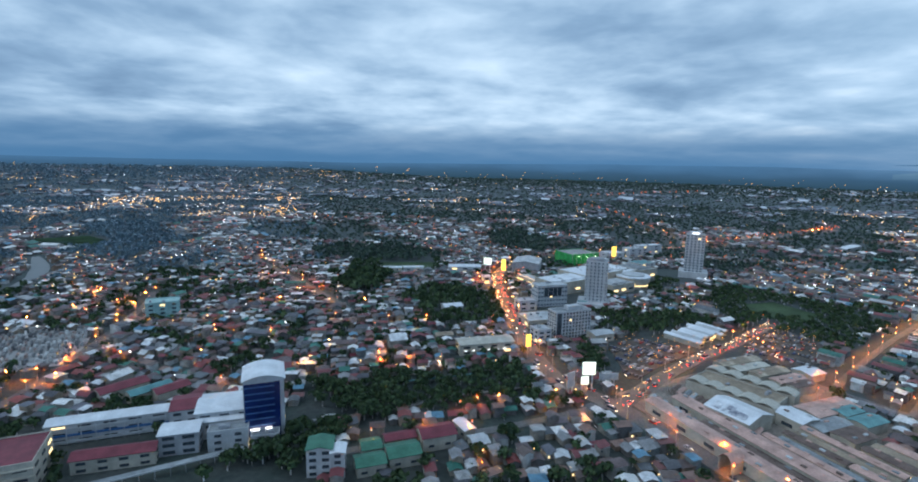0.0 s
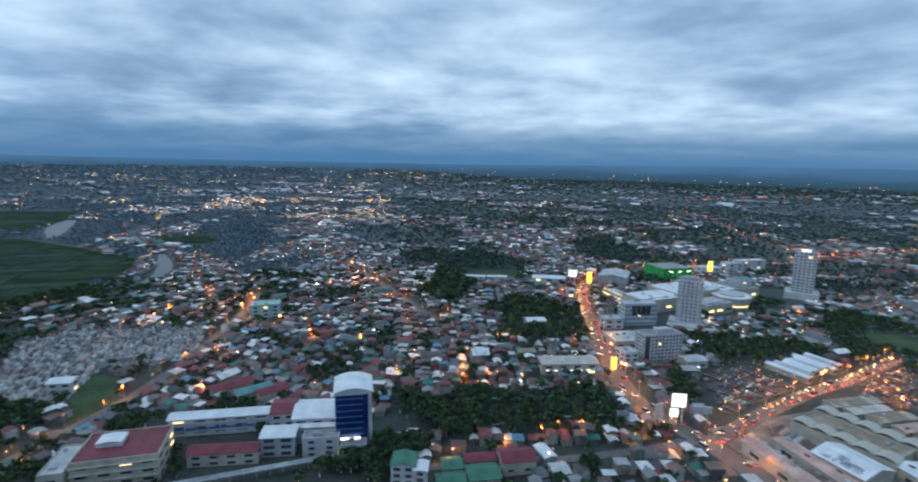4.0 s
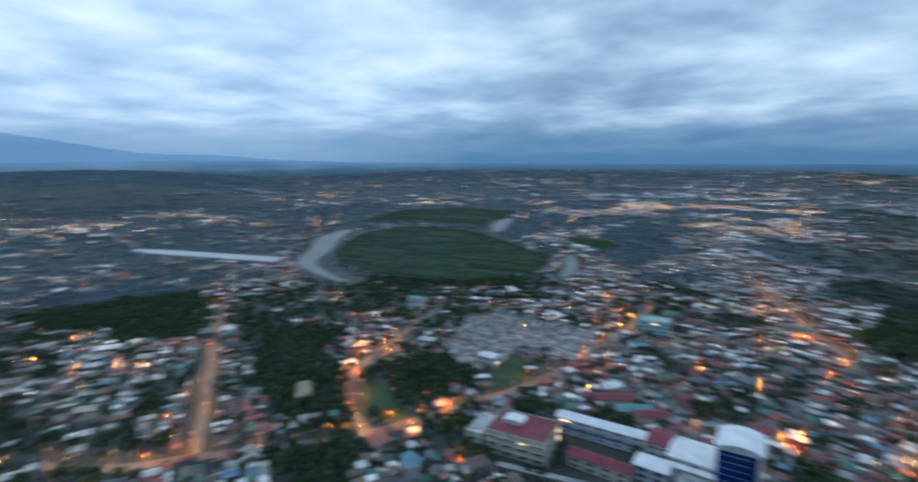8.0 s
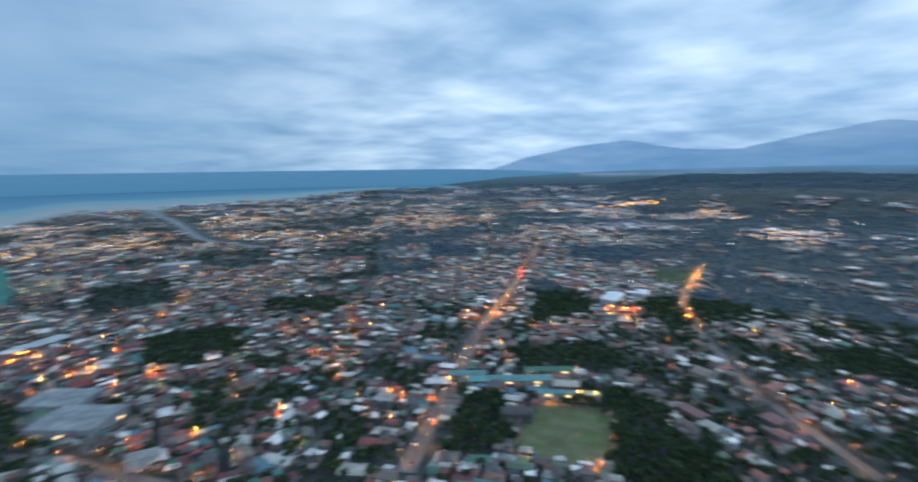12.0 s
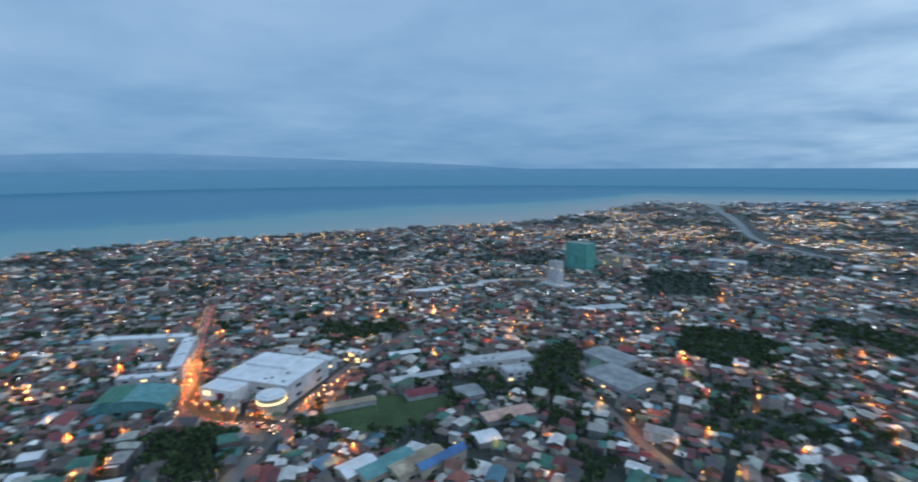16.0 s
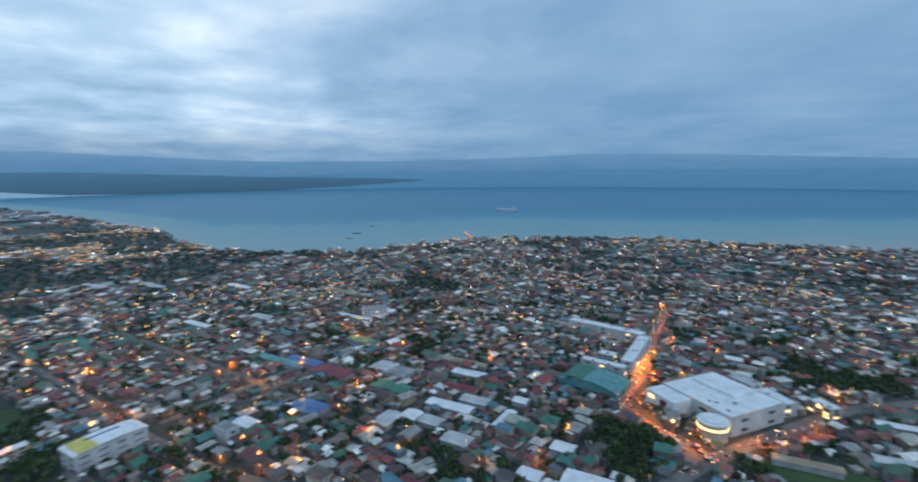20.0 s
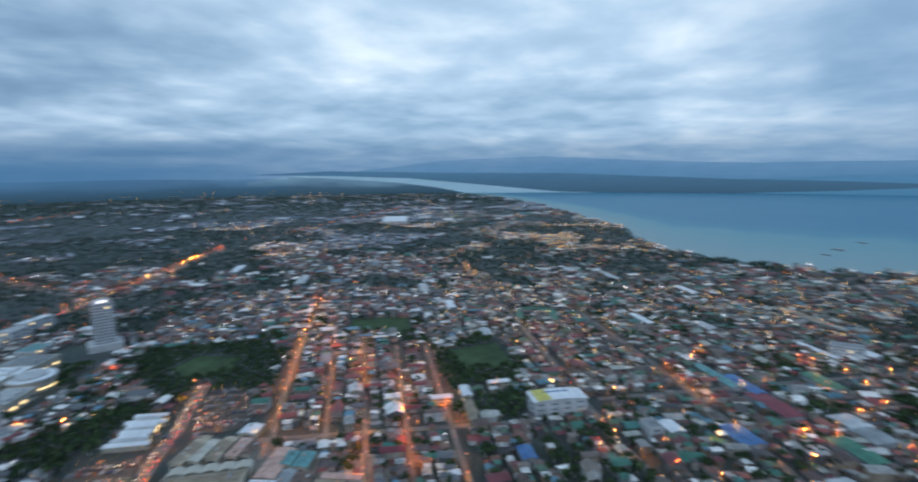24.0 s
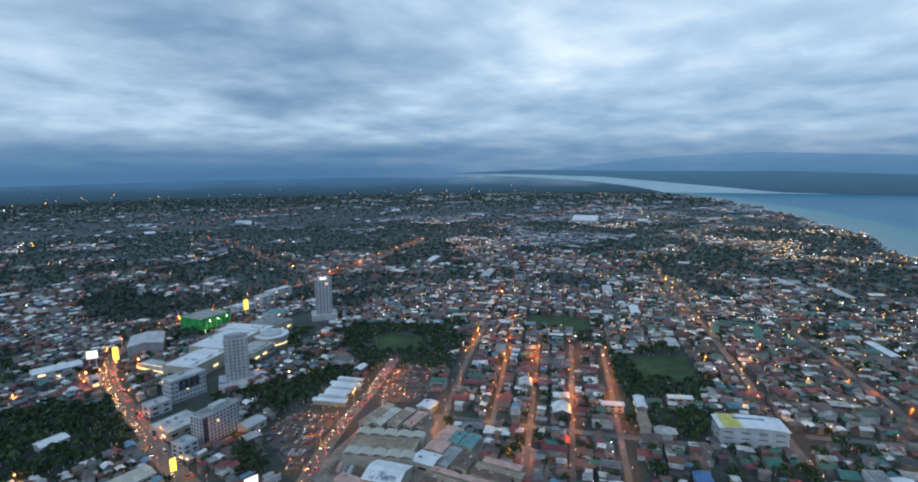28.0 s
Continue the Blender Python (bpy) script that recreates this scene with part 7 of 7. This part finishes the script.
rr = np.hypot(HOUSES[:, 0], HOUSES[:, 1])
for nm, mat, chance, lab in (("window_lights_warm", M_WARM, 0.10, "warm lit windows and yard lamps"), ("window_lights_white", M_WHITE, 0.05, "white lit windows and yard lamps"), ("far_street_lights", M_FAR, 0.11, "distant orange street lights")):
    pick = (rng.rand(len(HOUSES)) < chance * np.where(rr < 1300, 0.6, 1.5) * np.where((hb > 105) & (hb < 330), 1.5, 1.0) * np.where((rr > 1300) & ((hb < 14) | (hb > 335)), 0.6, np.where((hb >= 14) & (hb < 110) & (rr > 800), 1.7, 1.0)) * np.maximum(np.clip(4.2 * value_noise(HOUSES[:, 0], HOUSES[:, 1], 260, 77) - 1.2, 0.12, 2.2), town_glow(HOUSES[:, 0], HOUSES[:, 1]))) & (rr > (1300 if nm[0] == "f" else 0))
    s = HOUSES[pick]
    sr_ = rr[pick]
    pos = np.column_stack([s[:, 0] + s[:, 3] * 0.7, s[:, 1], ridge(s[:, 0], s[:, 1]) + s[:, 5] + 1.5])
    dot_field(nm, pos, np.interp(sr_, [200, 1300, 4600], [0.32, 1.05, 2.5]) * (0.45 + 1.0 * rng.rand(len(s)) ** 2.5), mat, lab)
# ---- houses that can be told apart ----
def house_model(seed, w, d, h, style):
    """One house: walls, roof, door, windows; copies are scaled a little."""
    r = random.Random(seed)
    ob = new("house")
    ob.empty_display_size = 0.5
    part("wall", box_mesh("wall", M_WALL_ONE, 0, 0, -0.4, w, d, h + 0.4), ob)
    if style == 0:
        part("roof", mesh_of("roof", *gable(w, d, h, w * 0.17, 0.7, 0.15), M_ROOF_ONE), ob)
        part("gable", mesh_of("gable", [(-w / 2, -d / 2, h), (w / 2, -d / 2, h), (0, -d / 2, h + w * 0.17), (-w / 2, d / 2, h), (w / 2, d / 2, h), (0, d / 2, h + w * 0.17)], [(0, 1, 2), (4, 3, 5), (0, 2, 5, 3), (1, 4, 5, 2)], M_WALL_ONE), ob)
    elif style == 1:
        a, b, k = w / 2 + 0.7, d / 2 + 0.7, max(d - w, 0.6) / 2
        v = [(-a, -b, h), (a, -b, h), (a, b, h), (-a, b, h), (0, -k, h + w * 0.2), (0, k, h + w * 0.2), (-a, -b, h + 0.15), (a, -b, h + 0.15), (a, b, h + 0.15), (-a, b, h + 0.15)]
        part("roof", mesh_of("roof", v, [(3, 2, 1, 0), (6, 7, 4), (7, 8, 5, 4), (8, 9, 5), (9, 6, 4, 5), (0, 1, 7, 6), (1, 2, 8, 7), (2, 3, 9, 8), (3, 0, 6, 9)], M_ROOF_ONE), ob)
    else:
        a, b, up = w / 2 + 0.5, d / 2 + 0.5, 0.9
        v = [(-a, -b, h), (a, -b, h + up), (a, b, h + up), (-a, b, h), (-a, -b, h + 0.15), (a, -b, h + up + 0.15), (a, b, h + up + 0.15), (-a, b, h + 0.15)]
        part("roof", mesh_of("roof", v, [(3, 2, 1, 0), (4, 5, 6, 7), (0, 1, 5, 4), (1, 2, 6, 5), (2, 3, 7, 6), (3, 0, 4, 7)], M_ROOF_ONE), ob)
        part("upstand", mesh_of("upstand", [(w / 2, -d / 2, h), (w / 2, d / 2, h), (w / 2, d / 2, h + up), (w / 2, -d / 2, h + up), (-w / 2, -d / 2, h), (-w / 2, d / 2, h)], [(0, 1, 2, 3), (4, 0, 3), (5, 2, 1)], M_WALL_ONE), ob)
    part("door", box_mesh("door", M_BROWN_ROOF, r.uniform(-0.2, 0.2) * w, -d / 2 - 0.04, 0, 1.0, 0.1, 2.1), ob)
    win = box_mesh("window", M_GLASS, 0, 0, 0, 1.2, 0.1, 1.1)
    on = box_mesh("window", M_LIT, 0, 0, 0, 1.2, 0.1, 1.1)
    for fl in range(1 if h < 4.5 else 2):
        part("window", on if r.random() < 0.15 else win, ob, pose(-w * 0.34, -d / 2 - 0.04, 1.0 + 2.8 * fl))
        if fl == 0:
            part("window", on if r.random() < 0.2 else win, ob, pose(w / 2 + 0.04, d * 0.2, 1.0, 0, 0, 90))
    return ob


STYLES = [(7.2, 9.0, 3.0, 0), (8.0, 8.6, 5.8, 1), (6.6, 9.5, 3.2, 2), (7.6, 10.0, 5.6, 0), (8.8, 9.2, 3.2, 1), (6.8, 8.0, 6.0, 2)]
LABELS = ["one-storey house with a gabled metal roof", "two-storey house with a hipped metal roof", "one-storey house with a lean-to metal roof", "two-storey house with a gabled metal roof", "wide one-storey house with a hipped roof", "two-storey house with a lean-to roof"]
models = [house_model(40 + k, *s) for k, s in enumerate(STYLES)]
first = [True] * len(models)
for x, y, th, w, d, h in NEAR_HOUSES:
    k = (0, 2, 4)[int(w * 7) % 3] if h < 4.5 else (1, 3, 5)[int(w * 7) % 3]
    sw, sd = STYLES[k][:2]
    m = pose(x, y, 0, 0, 0, math.degrees(th)) @ Matrix.Diagonal((min(max(w / sw, 0.7), 1.5), min(max(d / sd, 0.7), 1.6), 1, 1))
    if first[k]:
        models[k].matrix_basis, first[k], ob = m, False, models[k]
        tagged(ob, f"{LABELS[k]} in a crowded street", "house", "houses near the flight")
    else:
        ob = copy_thing(models[k], m)
        ob.matrix_basis = m
        tagged(ob, f"{LABELS[k]} in a crowded street", "house", "houses near the flight")

# ---- trees that can be told apart ----
def tree_model(seed, leaf_mat):
    ob = new("tree")
    P = crown_points(seed, 9, 34, 1.0, 1.65, 0.17)
    part("crown", quick_mesh("crown", P.reshape(-1, 3), np.arange(len(P) * 4).reshape(-1, 4), [], leaf_mat), ob)
    r = random.Random(seed)
    v, f = [], []

    def limb(a, b, ra, rb):
        i = len(v)
        for c, rad_ in ((a, ra), (b, rb)):
            v.extend((c[0] + rad_ * math.cos(q_ * 1.0472), c[1] + rad_ * math.sin(q_ * 1.0472), c[2]) for q_ in range(6))
        f.extend((i + q_, i + (q_ + 1) % 6, i + 6 + (q_ + 1) % 6, i + 6 + q_) for q_ in range(6))

    limb((0, 0, -0.1), (0.03, 0.02, 0.75), 0.085, 0.06)
    for k in range(5):
        a = k * 1.2566 + r.random()
        limb((0.03, 0.02, 0.7), (0.5 * math.cos(a), 0.5 * math.sin(a), 1.15 + 0.3 * r.random()), 0.045, 0.018)
    part("trunk", mesh_of("trunk", v, f, M_BARK), ob)
    return ob


tmods = [tree_model(300 + k, M_LEAF) for k in range(7)]
tfirst = [True] * 7
for n, (x, y, s) in enumerate(NEAR_TREES):
    k = n % 7
    m = pose(x, y, 0, 0, 0, (n * 71) % 360) @ Matrix.Diagonal((s, s, s * 1.05, 1))
    if tfirst[k]:
        tmods[k].matrix_basis, tfirst[k], ob = m, False, tmods[k]
    else:
        ob = copy_thing(tmods[k], m)
        ob.matrix_basis = m
    tagged(ob, "dark green broad-leaved tree with an uneven crown", "tree", "trees near the flight")

# ---- the burial ground: rows of small raised tombs ----
patch("ground_burial", TOMBS, 0.24, M_CONCRETE, "grey paved burial ground")
M_TOMB = surface("weathered_tombs", [(0.42, 0.42, 0.41), (0.26, 0.26, 0.26), (0.55, 0.55, 0.54), (0.18, 0.18, 0.185), (0.33, 0.31, 0.29), (0.12, 0.12, 0.125), (0.30, 0.22, 0.20)], 0.9, 0, "island", 0.25, 0.6, 0.3, 4.0)
trng = np.random.RandomState(17)
tp = np.array(TOMBS, float)
ux, uy = np.meshgrid(np.arange(-160, 160, 3.4), np.arange(-160, 160, 4.6))
ux, uy = ux.ravel() + trng.uniform(-0.7, 0.7, ux.size), uy.ravel() + trng.uniform(-0.8, 0.8, ux.size)
tx, ty = tp[:, 0].mean() + 0.82 * ux - 0.57 * uy, tp[:, 1].mean() + 0.57 * ux + 0.82 * uy
take = inside(tx, ty, TOMBS) & (trng.rand(len(tx)) < 0.86)
for w, line in ROADS:
    take &= ~near_line(tx, ty, line, w / 2 + 2)
tx, ty = tx[take], ty[take]
n = len(tx)
tw, td, th_ = trng.uniform(1.0, 2.6, n), trng.uniform(1.8, 3.6, n), trng.uniform(0.7, 3.0, n)
up = np.where(trng.rand(n) < 0.4, 0.7, 0.05)
corner = np.array([(-1, -1), (1, -1), (1, 1), (-1, 1)], float)
spin = 0.607 + trng.normal(0, 0.05, n)
low, high, peak = [], [], []
for c_, s_ in corner:
    lx, ly = c_ * tw / 2, s_ * td / 2
    px_, py_ = tx + np.cos(spin) * lx - np.sin(spin) * ly, ty + np.sin(spin) * lx + np.cos(spin) * ly
    low.append(np.stack([px_, py_, np.full(n, 0.1)], 1))
    high.append(np.stack([px_, py_, th_], 1))
for s_ in (-1, 1):
    peak.append(np.stack([tx - np.sin(spin) * s_ * td / 2, ty + np.cos(spin) * s_ * td / 2, th_ + up], 1))
tv = np.stack(low + high + peak, 1).reshape(-1, 3)
base_ = 10 * np.arange(n)[:, None, None]
tq = (np.array([(0, 1, 5, 4), (1, 2, 6, 5), (2, 3, 7, 6), (3, 0, 4, 7), (4, 8, 9, 7), (8, 5, 6, 9)])[None] + base_).reshape(-1, 4)
tt = (np.array([(4, 5, 8), (6, 7, 9)])[None] + base_).reshape(-1, 3)
tagged(new("tomb_rows", quick_mesh("tomb_rows", tv, tq, tt, M_TOMB)), "dense rows of small grey and white tombs", "tombs", "", "stuff")

# ---- vehicles ----
M_CARS = surface("car_paint", [(0.55, 0.56, 0.57), (0.06, 0.06, 0.07), (0.30, 0.31, 0.33), (0.30, 0.03, 0.03), (0.62, 0.62, 0.60), (0.05, 0.09, 0.2), (0.45, 0.46, 0.48), (0.12, 0.12, 0.13)], 0.3, 0.1, "object", 0.05, 0.5, 0.05, 2.0, 0, 0.5)
M_TYRE = surface("tyre_rubber", [(0.02, 0.02, 0.02)], 0.9, 0, "", 0.1, 0.2, 0.1, 1.0)
M_HEAD = glow("headlight", (1.0, 0.86, 0.6), 9.0)
M_TAIL = glow("taillight", (1.0, 0.05, 0.02), 5.0)


def lathe_wheel():
    n = 10
    v = [(0.32 * math.cos(a * 6.283 / n), y, 0.32 * math.sin(a * 6.283 / n)) for y in (-0.11, 0.11) for a in range(n)]
    return mesh_of("wheel", v, [tuple(range(n)), tuple(range(2 * n - 1, n - 1, -1))] + [(k, n + k, n + (k + 1) % n, (k + 1) % n) for k in range(n)], M_TYRE)


def car_model(kind):
    ob = new("car")
    ob.empty_display_size = 0.5
    l, w, h, cab0, cab1 = ((4.3, 1.75, 1.45, -1.6, 0.9), (4.7, 1.85, 1.95, -2.1, 1.2), (6.2, 2.1, 2.4, -2.9, 2.2))[kind]
    prof = [(-l / 2, 0.3), (-l / 2, 0.85), (-l / 2 + 0.2, 0.98), (l / 2 - 0.9, 0.95), (l / 2 - 0.1, 0.75), (l / 2, 0.55), (l / 2, 0.3)]
    n = len(prof)
    v = [(x, s * w / 2, z) for s in (-1, 1) for x, z in prof]
    body = part("body", mesh_of("body", v, [tuple(range(n)), tuple(range(2 * n - 1, n - 1, -1))] + [(k, n + k, n + (k + 1) % n, (k + 1) % n) for k in range(n)], M_CARS), ob)
    cv = [(x, s * y, z) for x, y, z in ((cab0, w / 2 - 0.08, 0.95), (cab1, w / 2 - 0.08, 0.95), (cab1 - 0.55, w / 2 - 0.24, h), (cab0 + 0.3, w / 2 - 0.24, h)) for s in (-1, 1)]
    part("glasshouse", mesh_of("glasshouse", cv, [(0, 2, 4, 6), (3, 1, 7, 5), (2, 3, 5, 4), (1, 0, 6, 7), (0, 1, 3, 2)], M_GLASS), ob)
    part("roof", box_mesh("roof", M_CARS, (cab0 + cab1 - 0.25) / 2, 0, h - 0.04, cab1 - cab0 - 0.8, w - 0.44, 0.1, 0.03), ob)
    wheel = lathe_wheel()
    for sx_ in (-1, 1):
        for sy_ in (-1, 1):
            part("wheel", wheel, ob, pose(sx_ * l * 0.31, sy_ * (w / 2 - 0.12), 0.32))
    for sy_ in (-1, 1):
        part("headlight", box_mesh("headlight", M_HEAD, l / 2 - 0.02, sy_ * w * 0.36, 0.55, 0.12, 0.38, 0.22, 0.03), body, None, "bright warm white headlight")
        part("taillight", box_mesh("taillight", M_TAIL, -l / 2 + 0.02, sy_ * w * 0.38, 0.6, 0.12, 0.32, 0.22, 0.03), body, None, "glowing red rear light")
    return ob


cars = [car_model(k) for k in range(3)]
CAR_WORDS = ["small saloon car", "tall van", "long passenger jeep"]
used = [False] * 3
crng = random.Random(9)


def put_car(x, y, z, deg, where, group):
    k = crng.choice((0, 0, 0, 1, 1, 2))
    m = pose(x, y, z, 0, 0, deg)
    if not used[k]:
        cars[k].matrix_basis, used[k], ob = m, True, cars[k]
    else:
        ob = copy_thing(cars[k], m)
    tagged(ob, f"{CAR_WORDS[k]} with lights on {where}", "car", group)


def traffic(line, width, gap, lanes, far):
    pts = np.array(smooth_line(line, 2.0))
    run = np.concatenate([[0], np.cumsum(np.hypot(*np.diff(pts, axis=0).T))])
    for lane in lanes:
        s = crng.uniform(0, gap)
        while s < run[-1]:
            k = min(np.searchsorted(run, s), len(pts) - 2)
            t = pts[k + 1] - pts[k]
            t = t / max(np.hypot(*t), 1e-6)
            p = pts[k] + np.array([t[1], -t[0]]) * lane * width
            if 190 < np.hypot(*p) < far:
                put_car(p[0], p[1], 0.40, math.degrees(math.atan2(t[1], t[0])) + (0 if lane > 0 else 180), "on the busy street", "street traffic")
            s += gap * crng.uniform(0.6, 1.7)


traffic(ROADS[0][1], 16, 32, (0.16, 0.36, -0.16, -0.36), 620)
traffic(ROADS[1][1], 14, 17, (0.2, -0.2), 600)
traffic(ROADS[9][1], 12, 30, (0.2, -0.2), 420)
traffic(ROADS[10][1], 12, 15, (0.13, 0.36, -0.13, -0.36), 420)
traffic(ROADS[7][1], 12, 34, (0.2, -0.2), 480)
traffic(ROADS[13][1], 9, 40, (0.2, -0.2), 600)
for lot, turn in zip(LOTS, (38, 38)):
    p = np.array(lot, float)
    c, s = math.cos(math.radians(turn)), math.sin(math.radians(turn))
    for i in range(-12, 13):
        for j in range(-18, 19):
            u, v = i * 10.5, j * 3.4
            x, y = p[:, 0].mean() + c * u - s * v, p[:, 1].mean() + s * u + c * v
            if inside(np.array([x]), np.array([y]), lot)[0] and crng.random() < 0.11:
                put_car(x, y, 0.31, turn + crng.choice((0, 180)), "in the car park", "parked cars")

# rows of cars in the car parks, past those that are told apart
def car_rows(lot, turn, seed, share):
    r = random.Random(seed)
    p = np.array(lot, float)
    c, s = math.cos(math.radians(turn)), math.sin(math.radians(turn))
    v, f, lamps_ = [], [], []
    body = [(-2.1, 0.25), (-2.1, 0.9), (-1.5, 1.42), (0.5, 1.42), (1.1, 0.95), (2.1, 0.75), (2.1, 0.25)]
    for i in range(-16, 17):
        for j in range(-26, 27):
            u, w = i * 5.6 + (i % 2) * 0.7, j * 2.9
            x, y = p[:, 0].mean() + c * u - s * w, p[:, 1].mean() + s * u + c * w
            if i % 3 == 0 or not inside(np.array([x]), np.array([y]), lot)[0] or r.random() > share:
                continue
            n, flip = len(v), r.choice((-1, 1))
            for side in (-0.85, 0.85):
                v += [(x + c * a * flip - s * side, y + s * a * flip + c * side, 0.3 + z) for a, z in body]
            k = len(body)
            f += [tuple(range(n, n + k)), tuple(range(n + 2 * k - 1, n + k - 1, -1))] + [(n + q_, n + k + q_, n + k + (q_ + 1) % k, n + (q_ + 1) % k) for q_ in range(k)]
    ob = thing("parked_car_rows", "rows of parked cars in many colours", "cars", pose(0, 0, 0))
    ob["kind"] = "stuff"
    part("bodies", mesh_of("bodies", v, f, M_CAR_ROWS), ob)


M_CAR_ROWS = surface("car_paint_rows", [(0.40, 0.40, 0.41), (0.05, 0.05, 0.06), (0.18, 0.18, 0.19), (0.22, 0.025, 0.025), (0.08, 0.08, 0.085), (0.04, 0.06, 0.13), (0.28, 0.28, 0.29), (0.10, 0.10, 0.105)], 0.3, 0.1, "island", 0.05, 0.5, 0.05, 2.0, 0, 0.5)
for k, lot in enumerate(LOTS):
    car_rows(lot, 38, 60 + k, 0.62)

# ---- street lamps along the main streets ----
lp = new("street_lamp")
lp.empty_display_size = 0.5
v, f = [], []
for z, r_ in ((-0.3, 0.13), (8.2, 0.07)):
    v += [(r_ * math.cos(a * 1.0472), r_ * math.sin(a * 1.0472), z) for a in range(6)]
pole = part("pole", mesh_of("pole", v, [(k, (k + 1) % 6, 6 + (k + 1) % 6, 6 + k) for k in range(6)], M_FRAME), lp)
part("arm", box_mesh("arm", M_FRAME, 0, 0.0, 8.1, 0.1, 1.2, 0.1), lp)
count = 0
for x, y, z, th, side in LAMPS:
    if 190 < math.hypot(x, y) < 520 and count < 110:
        m = pose(x, y, 0.3, 0, 0, math.degrees(th))
        ob = lp if count == 0 else copy_thing(lp, m)
        ob.matrix_basis = m
        tagged(ob, "tall steel street lamp with orange light", "street lamp", "street lamps")
        count += 1
